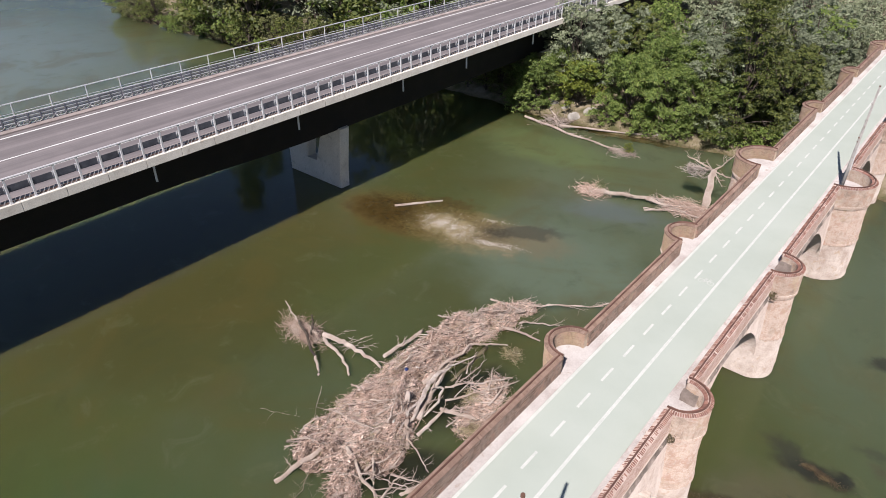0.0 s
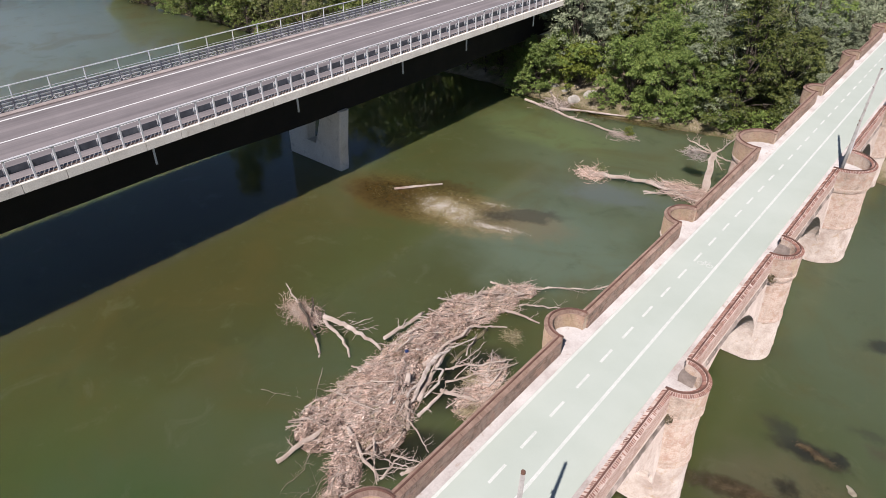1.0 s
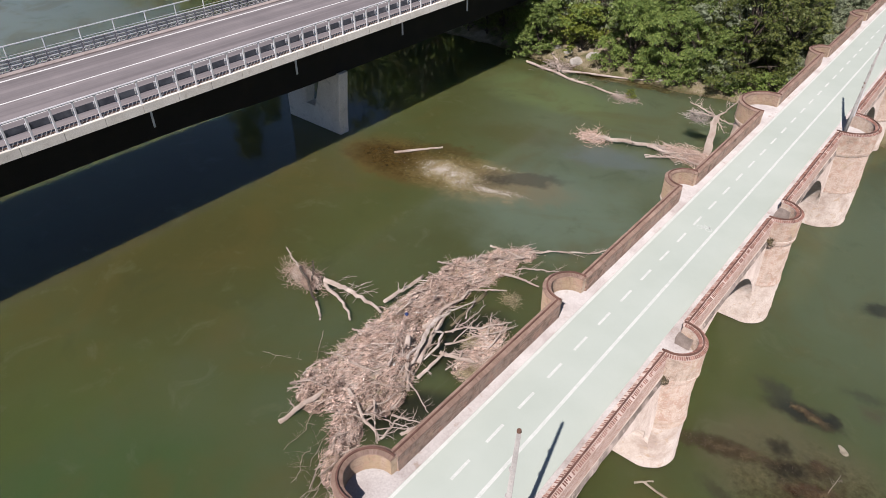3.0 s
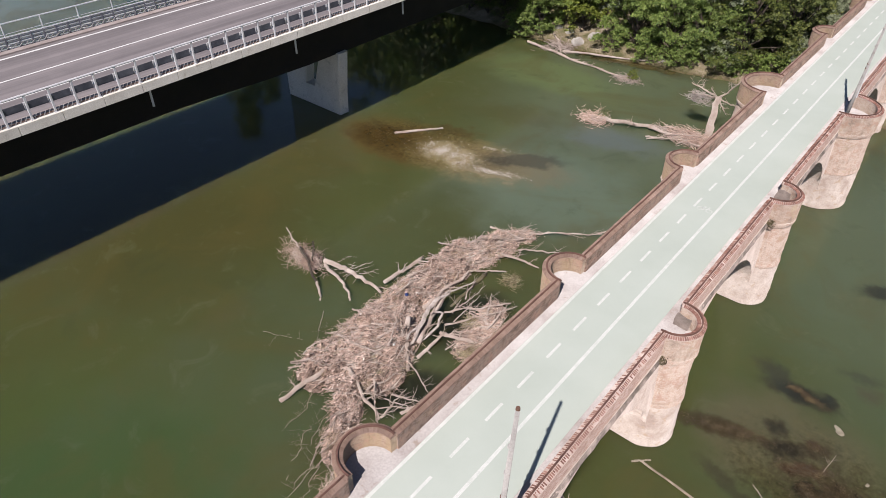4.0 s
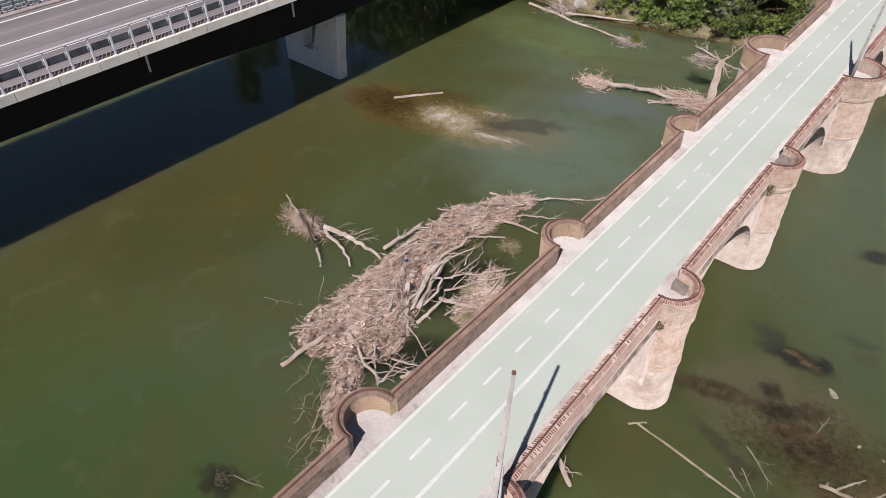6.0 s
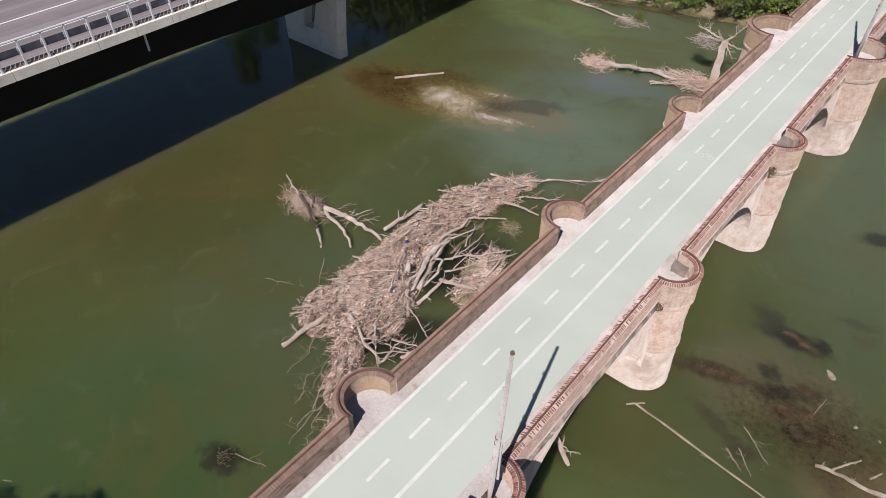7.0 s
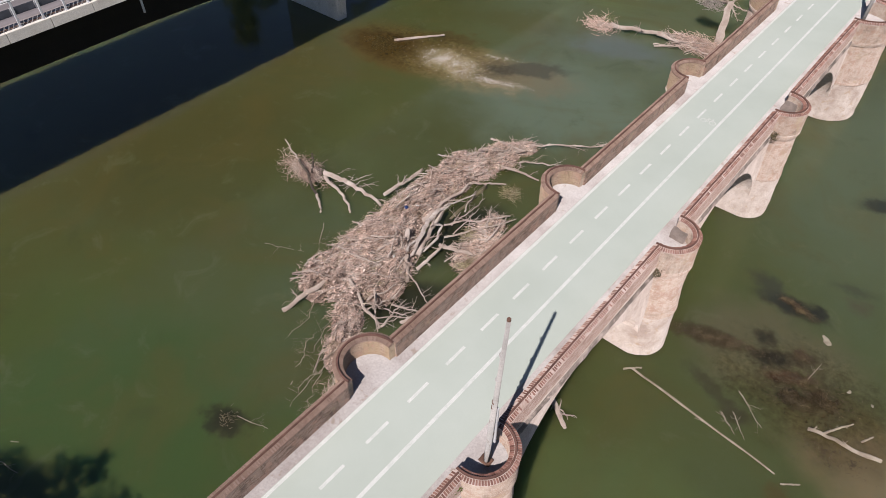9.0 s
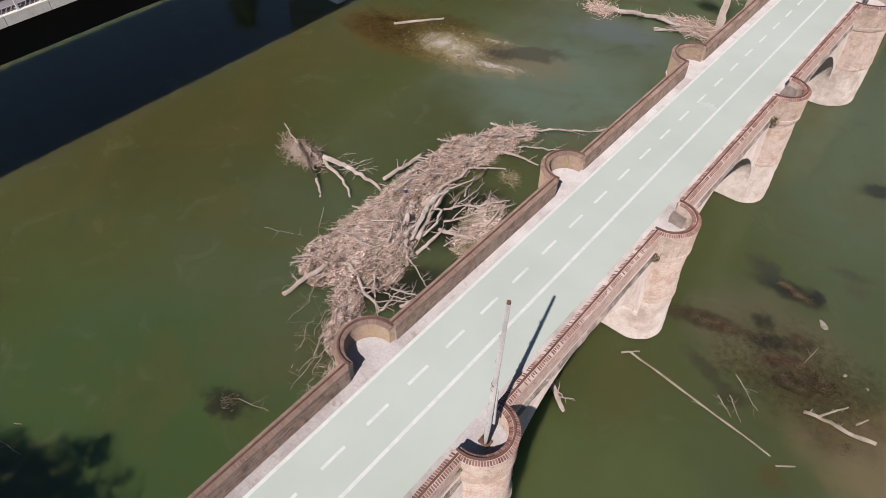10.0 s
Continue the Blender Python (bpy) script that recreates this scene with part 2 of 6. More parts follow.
def water_mat():
    m, nt, p = nodes_of("river_water")
    pos = nt.nodes.new("ShaderNodeNewGeometry").outputs["Position"]
    slow, quick, smooth = bent_plan(nt, pos, 0.3, 5.0, 5.0), bent_plan(nt, pos, 0.75, 3.2, 7.0), bent_plan(nt, pos, 0.5, 1.5, 2.0)
    # murk: olive, milky green and brown silt, and the painted sky sheen
    c = ramp(nt, nz(nt, 0.05, 4.0, 0.55), [(0.3, (0.048, 0.054, 0.016)), (0.5, (0.051, 0.063, 0.022)), (0.7, (0.054, 0.072, 0.036))])
    for x, y, rx, ry, turn, tone, much in CLOUDS_AND_SHEEN:
        c = mix(nt, c, tone, span(nt, blob(nt, slow, x, y, rx, ry, turn), 0.0, 0.8, 0.0, much))
    c = mix(nt, c, (0.068, 0.058, 0.018), span(nt, nz(nt, 0.12, 4.0, 0.6, None, 0.8), 0.48, 0.68, 0.0, 0.4))
    c = mix(nt, c, (0.034, 0.042, 0.018), span(nt, nz(nt, 0.3, 5.0, 0.6, None, 0.5), 0.55, 0.75, 0.0, 0.3))
    c = mix(nt, c, (0.09, 0.1, 0.056), span(nt, nz(nt, 0.42, 6.0, 0.65, None, 0.8), 0.55, 0.75, 0.0, 0.3))
    for x, y, rx, ry, turn, tone, much in PATCHES:
        c = mix(nt, c, tone, span(nt, blob(nt, quick, x, y, rx, ry, turn), 0.0, 0.75, 0.0, much))
    crisp = bent_plan(nt, pos, 1.5, 1.1, 7.0)
    for x, y, rx, ry, turn, tone, much in WEEDS:
        c = mix(nt, c, tone, span(nt, blob(nt, crisp, x, y, rx * 1.5, ry * 1.5, turn), 0.0, 0.95, 0.0, much))
    for x, y, rx, ry, turn, tone, much in DARK_WATER:
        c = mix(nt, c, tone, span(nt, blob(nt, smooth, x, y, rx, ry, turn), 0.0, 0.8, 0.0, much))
    # grain of the bed where it comes near the top
    grain = mix(nt, ramp(nt, nz(nt, 3.2, 8.0, 0.75), [(0.34, (0.36, 0.33, 0.27)), (0.66, (1.35, 1.3, 1.2))]), (1.0, 1.0, 1.0), 0.1)
    near = maxi(nt, blob(nt, quick, -31.5, 35.0, 10.5, 5.0, 8), blob(nt, quick, 2.4, 22.6, 6.0, 4.4, 10))
    c = mix(nt, c, grain, span(nt, near, 0.0, 0.6, 0.0, 0.8), "MULTIPLY")
    c = mix(nt, c, (1.32, 1.32, 1.36), 1.0, "MULTIPLY")
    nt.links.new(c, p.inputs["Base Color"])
    p.inputs["Roughness"].default_value, p.inputs["IOR"].default_value = 0.07, 1.45
    # light spreads sideways in the murk
    p.subsurface_method = "RANDOM_WALK"
    p.inputs["Subsurface Weight"].default_value = 1.0
    p.inputs["Subsurface Radius"].default_value = (0.75, 1.0, 1.3)
    p.inputs["Subsurface Scale"].default_value = 4.2
    b = nt.nodes.new("ShaderNodeBump")
    b.inputs["Strength"].default_value, b.inputs["Distance"].default_value = 0.14, 0.02
    nt.links.new(nz(nt, 1.3, 4.0, 0.55, None, 0.4), b.inputs["Height"])
    nt.links.new(b.outputs[0], p.inputs["Normal"])
    # clear shallows
    clear = None
    for x, y, rx, ry, turn, lvl, much in SHALLOWS:
        k = span(nt, blob(nt, quick, x, y, rx, ry, turn), 0.0, 1.0, 0.0, much)
        clear = k if clear is None else maxi(nt, clear, k)
    tint = nt.nodes.new("ShaderNodeBsdfTransparent")
    tint.inputs["Color"].default_value = (0.86, 0.79, 0.56, 1.0)
    gl = nt.nodes.new("ShaderNodeBsdfGlossy")
    gl.inputs["Roughness"].default_value = 0.1
    nt.links.new(b.outputs[0], gl.inputs["Normal"])
    fr = nt.nodes.new("ShaderNodeFresnel")
    fr.inputs["IOR"].default_value = 1.4
    top = nt.nodes.new("ShaderNodeMixShader")
    nt.links.new(fr.outputs[0], top.inputs[0])
    nt.links.new(tint.outputs[0], top.inputs[1])
    nt.links.new(gl.outputs[0], top.inputs[2])
    mx = nt.nodes.new("ShaderNodeMixShader")
    nt.links.new(clear, mx.inputs[0])
    nt.links.new(p.outputs[0], mx.inputs[1])
    nt.links.new(top.outputs[0], mx.inputs[2])
    nt.links.new(mx.outputs[0], nt.nodes["Material Output"].inputs["Surface"])
    return m


def ground_mat():
    m, nt, p = nodes_of("bank_and_bed")
    pos = nt.nodes.new("ShaderNodeNewGeometry").outputs["Position"]
    zed = sepxyz(nt, pos)[2]
    earth = ramp(nt, nz(nt, 0.5), [(0.35, (0.11, 0.11, 0.045)), (0.5, (0.24, 0.2, 0.125)), (0.65, (0.4, 0.34, 0.25))])
    bed = ramp(nt, nz(nt, 0.8, 8.0, 0.7), [(0.35, (0.06, 0.045, 0.022)), (0.5, (0.15, 0.115, 0.06)), (0.68, (0.3, 0.24, 0.15))])
    c = mix(nt, bed, earth, span(nt, zed, -0.05, 0.25))
    c = mix(nt, c, ramp(nt, nz(nt, 9.0, 8.0, 0.7), [(0.3, (0.5, 0.5, 0.5)), (0.7, (1.0, 1.0, 1.0))]), 0.6, "MULTIPLY")
    nt.links.new(c, p.inputs["Base Color"])
    p.inputs["Roughness"].default_value = 0.95
    bumped(nt, p, nz(nt, 7.0, 8.0, 0.7), 0.7, 0.06)
    return m


def asphalt_mat():
    """Grey asphalt with long wear streaks in the lanes."""
    m, nt, b = nodes_of("grey_asphalt")
    mp = nt.nodes.new("ShaderNodeMapping")
    mp.inputs["Scale"].default_value = (1.3, 0.025, 1.0)
    nt.links.new(nt.nodes.new("ShaderNodeNewGeometry").outputs["Position"], mp.inputs["Vector"])
    c = ramp(nt, nz(nt, 0.9, 5.0, 0.6, mp.outputs[0]), [(0.35, (0.16, 0.146, 0.15)), (0.5, (0.2, 0.183, 0.187)), (0.65, (0.255, 0.232, 0.235))])
    c = mix(nt, c, ramp(nt, nz(nt, 0.3, 6.0, 0.65), [(0.35, (0.82, 0.82, 0.82)), (0.65, (1.08, 1.07, 1.06))]), 0.7, "MULTIPLY")
    f = nz(nt, 60.0, 6.0, 0.7)
    c = mix(nt, c, ramp(nt, f, [(0.3, (0.7, 0.7, 0.7)), (0.7, (1.1, 1.1, 1.1))]), 0.6, "MULTIPLY")
    nt.links.new(c, b.inputs["Base Color"])
    b.inputs["Roughness"].default_value = 0.85
    bumped(nt, b, f, 0.2, 0.005)
    return m


BRICK_PIER = brick_mat("pale_brick_masonry", (0.62, 0.46, 0.37), (0.76, 0.62, 0.53), (0.78, 0.70, 0.62), (0.42, 0.33, 0.26), wash=(0.68, 0.57, 0.49))
BRICK_BASE = stuff_mat("limewashed_footing", (0.46, 0.37, 0.315), (0.62, 0.535, 0.47), (0.74, 0.665, 0.605), 1.0, 11.0, 0.9, 0.7, 0.05, stain=(0.43, 0.32, 0.22))
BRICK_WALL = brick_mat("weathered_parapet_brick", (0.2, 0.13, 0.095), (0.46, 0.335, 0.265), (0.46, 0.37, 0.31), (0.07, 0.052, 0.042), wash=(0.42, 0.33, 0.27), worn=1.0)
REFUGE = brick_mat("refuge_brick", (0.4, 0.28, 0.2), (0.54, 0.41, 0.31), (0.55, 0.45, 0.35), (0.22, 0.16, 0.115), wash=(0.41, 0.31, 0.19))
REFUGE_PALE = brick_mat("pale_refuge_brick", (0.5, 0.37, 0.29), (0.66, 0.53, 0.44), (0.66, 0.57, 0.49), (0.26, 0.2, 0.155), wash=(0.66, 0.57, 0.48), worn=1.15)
BRICK_OUT = brick_mat("spandrel_brick", (0.7, 0.57, 0.49), (0.82, 0.72, 0.64), (0.80, 0.73, 0.66), (0.52, 0.42, 0.36), wash=(0.88, 0.78, 0.71), worn=0.35)
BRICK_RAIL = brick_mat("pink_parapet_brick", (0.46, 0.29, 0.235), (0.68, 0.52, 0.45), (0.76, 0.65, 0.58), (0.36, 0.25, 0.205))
BRICK_SINGLE = stuff_mat("coping_brick", (0.29, 0.14, 0.105), (0.39, 0.205, 0.16), (0.49, 0.29, 0.235), 2.0, 30.0, 0.85, 0.4, 0.01, island=0.6)
BRICK_PIECE = stuff_mat("coping_brick_loose", (0.29, 0.14, 0.105), (0.39, 0.205, 0.16), (0.49, 0.29, 0.235), 2.0, 30.0, 0.85, 0.4, 0.01, per_object=0.6)
BRICK_BROWN = stuff_mat("brown_coping_brick", (0.25, 0.165, 0.125), (0.34, 0.235, 0.185), (0.44, 0.32, 0.26), 1.2, 30.0, 0.9, 0.4, 0.01, stain=(0.16, 0.1, 0.075), island=0.25)
BRICK_PIECE_BROWN = stuff_mat("brown_coping_brick_loose", (0.25, 0.165, 0.125), (0.34, 0.235, 0.185), (0.44, 0.32, 0.26), 1.2, 30.0, 0.9, 0.4, 0.01, stain=(0.16, 0.1, 0.075), per_object=0.25)
LICHEN = stuff_mat("lichen_on_brick", (0.1, 0.085, 0.07), (0.27, 0.225, 0.195), (0.56, 0.47, 0.415), 1.3, 9.0, 0.95, 0.7, 0.03, stain=(0.62, 0.52, 0.46))
RIDGE = stuff_mat("ridge_tile", (0.10, 0.05, 0.038), (0.15, 0.075, 0.056), (0.2, 0.105, 0.08), 2.0, 30.0, 0.8, 0.4, 0.01)
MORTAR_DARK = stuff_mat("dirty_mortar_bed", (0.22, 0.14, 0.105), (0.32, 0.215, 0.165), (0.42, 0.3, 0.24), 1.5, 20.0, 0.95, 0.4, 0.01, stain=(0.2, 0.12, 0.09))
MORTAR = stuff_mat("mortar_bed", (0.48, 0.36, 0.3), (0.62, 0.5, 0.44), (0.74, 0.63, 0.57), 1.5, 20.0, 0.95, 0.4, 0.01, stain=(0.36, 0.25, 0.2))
GREEN = stuff_mat("green_cycle_surface", (0.42, 0.476, 0.417), (0.452, 0.509, 0.45), (0.482, 0.537, 0.479), 0.16, 60.0, 0.8, 0.12, 0.004, grain=0.12)
DUST = stuff_mat("dusty_pink_verge", (0.45, 0.4, 0.375), (0.58, 0.545, 0.52), (0.67, 0.645, 0.62), 0.7, 12.0, 0.95, 0.4, 0.02, stain=(0.33, 0.26, 0.21))
PAINT = stuff_mat("white_road_paint", (0.70, 0.71, 0.69), (0.78, 0.79, 0.77), (0.83, 0.84, 0.82), 0.8, 40.0, 0.7, 0.1, 0.003)
WORNPAINT = stuff_mat("worn_white_paint", (0.55, 0.6, 0.55), (0.62, 0.66, 0.61), (0.7, 0.73, 0.69), 3.0, 40.0, 0.75, 0.1, 0.003)
DASHPAINT = stuff_mat("faded_white_paint", (0.63, 0.67, 0.62), (0.7, 0.73, 0.685), (0.76, 0.78, 0.74), 3.0, 40.0, 0.75, 0.1, 0.003)
DULL = stuff_mat("dull_galvanised_steel", (0.36, 0.375, 0.4), (0.43, 0.445, 0.47), (0.5, 0.515, 0.54), 1.2, 30.0, 0.55, 0.1, 0.004)
ASPHALT = asphalt_mat()
CONCRETE = stuff_mat("pale_concrete", (0.76, 0.725, 0.65), (0.86, 0.83, 0.745), (0.93, 0.9, 0.82), 0.6, 18.0, 0.85, 0.25, 0.01, stain=(0.5, 0.45, 0.38))
PIERCON = stuff_mat("pier_concrete", (0.7, 0.67, 0.62), (0.78, 0.755, 0.7), (0.84, 0.82, 0.77), 0.5, 12.0, 0.8, 0.25, 0.01, stain=(0.45, 0.45, 0.42))
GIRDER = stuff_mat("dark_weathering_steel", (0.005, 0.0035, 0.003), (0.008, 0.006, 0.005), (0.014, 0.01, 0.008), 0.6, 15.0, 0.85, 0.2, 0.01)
GALV = stuff_mat("galvanised_steel", (0.6, 0.61, 0.63), (0.68, 0.69, 0.71), (0.76, 0.77, 0.78), 1.2, 30.0, 0.5, 0.1, 0.004, metal=0.1)
KERB = stuff_mat("pinkish_kerb_concrete", (0.3, 0.25, 0.23), (0.38, 0.33, 0.31), (0.46, 0.41, 0.39), 0.8, 16.0, 0.9, 0.3, 0.01)
BEAM = stuff_mat("dull_steel_beam", (0.1, 0.105, 0.125), (0.145, 0.152, 0.178), (0.2, 0.21, 0.235), 1.2, 30.0, 0.6, 0.1, 0.004)
POLE = stuff_mat("grey_concrete_pole", (0.36, 0.35, 0.33), (0.45, 0.44, 0.42), (0.55, 0.53, 0.5), 1.4, 18.0, 0.85, 0.25, 0.01, stain=(0.25, 0.22, 0.19))
RUST = stuff_mat("rusty_iron", (0.09, 0.045, 0.03), (0.14, 0.075, 0.05), (0.2, 0.11, 0.08), 3.0, 30.0, 0.8, 0.4, 0.01)
STEELFOOT = stuff_mat("brown_stained_steel", (0.1, 0.075, 0.06), (0.16, 0.12, 0.1), (0.3, 0.25, 0.22), 2.0, 30.0, 0.8, 0.3, 0.01)
NAVY = stuff_mat("dark_blue_grey_steel", (0.055, 0.06, 0.078), (0.085, 0.092, 0.115), (0.13, 0.14, 0.165), 1.2, 30.0, 0.6, 0.1, 0.004)
LATTICE = stuff_mat("pale_steel_lattice", (0.38, 0.37, 0.37), (0.5, 0.49, 0.49), (0.62, 0.61, 0.61), 1.5, 25.0, 0.6, 0.15, 0.004, stain=(0.25, 0.16, 0.12))
SLATE = stuff_mat("dark_stone_slab", (0.2, 0.165, 0.14), (0.29, 0.24, 0.21), (0.38, 0.32, 0.28), 1.5, 16.0, 0.85, 0.4, 0.02)
DRIFT = stuff_mat("bleached_driftwood", (0.46, 0.37, 0.31), (0.62, 0.53, 0.46), (0.76, 0.68, 0.61), 1.1, 24.0, 0.9, 0.5, 0.02, island=0.35)
GREYWOOD = stuff_mat("silvered_bare_wood", (0.32, 0.27, 0.24), (0.52, 0.46, 0.415), (0.7, 0.64, 0.59), 2.2, 18.0, 0.85, 0.6, 0.03, stain=(0.25, 0.2, 0.17))
WETWOOD = stuff_mat("stained_driftwood", (0.3, 0.25, 0.185), (0.44, 0.38, 0.295), (0.58, 0.52, 0.42), 1.6, 24.0, 0.85, 0.5, 0.02, island=0.3)
def brush_mat(name, stops, coarse=0.9):
    """Dead stalks, each of its own tone, greyer and browner in patches."""
    m, nt, b = nodes_of(name)
    c = ramp(nt, nt.nodes.new("ShaderNodeNewGeometry").outputs["Random Per Island"], stops)
    c = mix(nt, c, ramp(nt, nz(nt, coarse, 6.0, 0.65), [(0.34, (0.74, 0.68, 0.64)), (0.5, (1.0, 0.96, 0.94)), (0.66, (1.1, 1.1, 1.12))]), 0.9, "MULTIPLY")
    c = mix(nt, c, ramp(nt, nz(nt, 2.3, 5.0, 0.6, None, 0.5), [(0.36, (0.42, 0.37, 0.35)), (0.5, (1.0, 1.0, 1.0))]), 0.8, "MULTIPLY")
    c = mix(nt, c, ramp(nt, nz(nt, 24.0, 6.0, 0.7), [(0.3, (0.6, 0.58, 0.56)), (0.7, (1.0, 1.0, 1.0))]), 0.6, "MULTIPLY")
    nt.links.new(c, b.inputs["Base Color"])
    b.inputs["Roughness"].default_value = 0.92
    return m


FIBRE = brush_mat("matted_dry_stalks", [(0.0, (0.3, 0.21, 0.165)), (0.12, (0.56, 0.415, 0.34)), (0.55, (0.78, 0.61, 0.52)), (0.86, (0.9, 0.76, 0.67)), (1.0, (0.97, 0.9, 0.82))])
OLIVE_FIBRE = brush_mat("dry_olive_weed_stalks", [(0.0, (0.14, 0.12, 0.06)), (0.4, (0.36, 0.32, 0.18)), (0.8, (0.58, 0.53, 0.34)), (1.0, (0.75, 0.72, 0.56))])
SODDEN = stuff_mat("waterlogged_wood", (0.07, 0.06, 0.03), (0.13, 0.11, 0.06), (0.2, 0.17, 0.1), 1.2, 18.0, 0.6, 0.4, 0.02)
TWIGS = stuff_mat("dry_brushwood", (0.68, 0.515, 0.41), (0.88, 0.715, 0.595), (0.96, 0.86, 0.76), 0.9, 20.0, 0.95, 0.4, 0.02, island=0.74)
LITTER = stuff_mat("matted_litter", (0.08, 0.055, 0.042), (0.28, 0.2, 0.16), (0.56, 0.43, 0.36), 3.2, 14.0, 1.0, 0.8, 0.08)
BARK = stuff_mat("tree_bark", (0.05, 0.04, 0.03), (0.09, 0.07, 0.055), (0.14, 0.115, 0.09), 1.5, 12.0, 0.95, 0.6, 0.03)
STONE = stuff_mat("pale_boulder", (0.3, 0.285, 0.25), (0.44, 0.42, 0.375), (0.58, 0.56, 0.51), 0.9, 8.0, 0.9, 0.5, 0.04, island=0.25)
STONE_WET = stuff_mat("silted_stone", (0.18, 0.155, 0.11), (0.29, 0.255, 0.185), (0.4, 0.36, 0.28), 2.0, 14.0, 0.8, 0.5, 0.03)
PEBBLE = stuff_mat("white_gravel", (0.42, 0.38, 0.3), (0.58, 0.54, 0.45), (0.74, 0.71, 0.63), 1.5, 20.0, 0.8, 0.3, 0.02, island=0.5)
WEED = stuff_mat("brown_water_weed", (0.05, 0.034, 0.016), (0.11, 0.078, 0.036), (0.21, 0.16, 0.078), 1.2, 12.0, 0.9, 0.6, 0.05, island=0.5)
WATER, GROUND = water_mat(), ground_mat()
LEAF_SILVER = leaf_mat("silver_willow_leaf", (0.2, 0.24, 0.145), (0.31, 0.355, 0.235), (0.44, 0.485, 0.345))
LEAF_GREEN = leaf_mat("fresh_green_leaf", (0.115, 0.19, 0.042), (0.205, 0.295, 0.068), (0.36, 0.44, 0.13))
LEAF_DARK = leaf_mat("deep_green_leaf", (0.085, 0.115, 0.03), (0.14, 0.175, 0.045), (0.25, 0.27, 0.07))
LEAF_CONE = leaf_mat("alder_leaf", (0.06, 0.085, 0.02), (0.105, 0.14, 0.03), (0.21, 0.235, 0.05))
LEAF_OLIVE = leaf_mat("olive_leaf", (0.15, 0.175, 0.07), (0.235, 0.25, 0.105), (0.33, 0.335, 0.17))
LEAF_LIME = leaf_mat("yellow_green_leaf", (0.12, 0.16, 0.02), (0.18, 0.22, 0.03), (0.25, 0.29, 0.06))
DRYWEED = leaf_mat("dry_brown_weed", (0.07, 0.055, 0.03), (0.12, 0.095, 0.052), (0.2, 0.16, 0.09))
GRASS = leaf_mat("bank_grass", (0.09, 0.10, 0.03), (0.15, 0.16, 0.055), (0.26, 0.24, 0.12))
CARBLUE = plain("pale_blue_car_paint", (0.22, 0.36, 0.5), 0.3, 0.2, 0.05)
TYRE = plain("black_rubber", (0.02, 0.02, 0.02), 0.8)
GLASS = plain("dark_car_glass", (0.015, 0.018, 0.02), 0.08)
WHITEPLASTIC = plain("white_plastic", (0.75, 0.76, 0.74), 0.4)
BLUEPLASTIC = plain("blue_plastic", (0.015, 0.04, 0.17), 0.4)


# ---- mesh helpers ----
def place(p):
    return place(p.parent) @ p.matrix_parent_inverse @ p.matrix_basis if p is not None and p.parent else (p.matrix_basis.copy() if p is not None else Matrix())


def obj(name, mesh, material, parent=None, label=""):
    if not mesh.materials:
        mesh.materials.append(material)
    ob = new(name, mesh)
    if parent is not None:
        ob.parent = parent
        ob.matrix_parent_inverse = place(parent).inverted()
    return tagged(ob, label)


def part(name, bm, material, parent=None, label="", smooth=False, normals=True):
    if normals:
        bmesh.ops.recalc_face_normals(bm, faces=bm.faces)
    me = bpy.data.meshes.new(name)
    bm.to_mesh(me)
    bm.free()
    if smooth:
        me.polygons.foreach_set("use_smooth", [True] * len(me.polygons))
    return obj(name, me, material, parent, label)


def thing(name, at, label, category, group="", kind=""):
    ob = new(name)
    ob.empty_display_size = 0.3
    ob.matrix_basis = Matrix.Translation(at)
    return tagged(ob, label, category, group, kind)


def box(bm, x0, x1, y0, y1, z0, z1, bevel=0.0):
    vs = [bm.verts.new(p) for p in ((x0, y0, z0), (x1, y0, z0), (x1, y1, z0), (x0, y1, z0), (x0, y0, z1), (x1, y0, z1), (x1, y1, z1), (x0, y1, z1))]
    fs = [bm.faces.new([vs[i] for i in q]) for q in ((3, 2, 1, 0), (4, 5, 6, 7), (0, 1, 5, 4), (1, 2, 6, 5), (2, 3, 7, 6), (3, 0, 4, 7))]
    if bevel:
        bmesh.ops.bevel(bm, geom=list({e for f in fs for e in f.edges}), offset=bevel, segments=1, affect="EDGES")
    return vs


def boxes(*rows, bevel=0.0):
    bm = bmesh.new()
    for r in rows:
        box(bm, *r, bevel=bevel)
    return bm


def tube(bm, pts, radii, sides=6, caps=True):
    """A tapering tube through the points."""
    pts = [Vector(p) for p in pts]
    rings = []
    for i, p in enumerate(pts):
        d = (pts[min(i + 1, len(pts) - 1)] - pts[max(i - 1, 0)]).normalized()
        a = d.orthogonal().normalized()
        b = d.cross(a)
        r = radii[i] if isinstance(radii, (list, tuple)) else radii
        rings.append([bm.verts.new(p + (a * math.cos(k) + b * math.sin(k)) * r) for k in (2 * math.pi * j / sides for j in range(sides))])
    for u, v in zip(rings, rings[1:]):
        for j in range(sides):
            bm.faces.new((u[j], u[(j + 1) % sides], v[(j + 1) % sides], v[j]))
    if caps:
        bm.faces.new(rings[0][::-1])
        bm.faces.new(rings[-1])


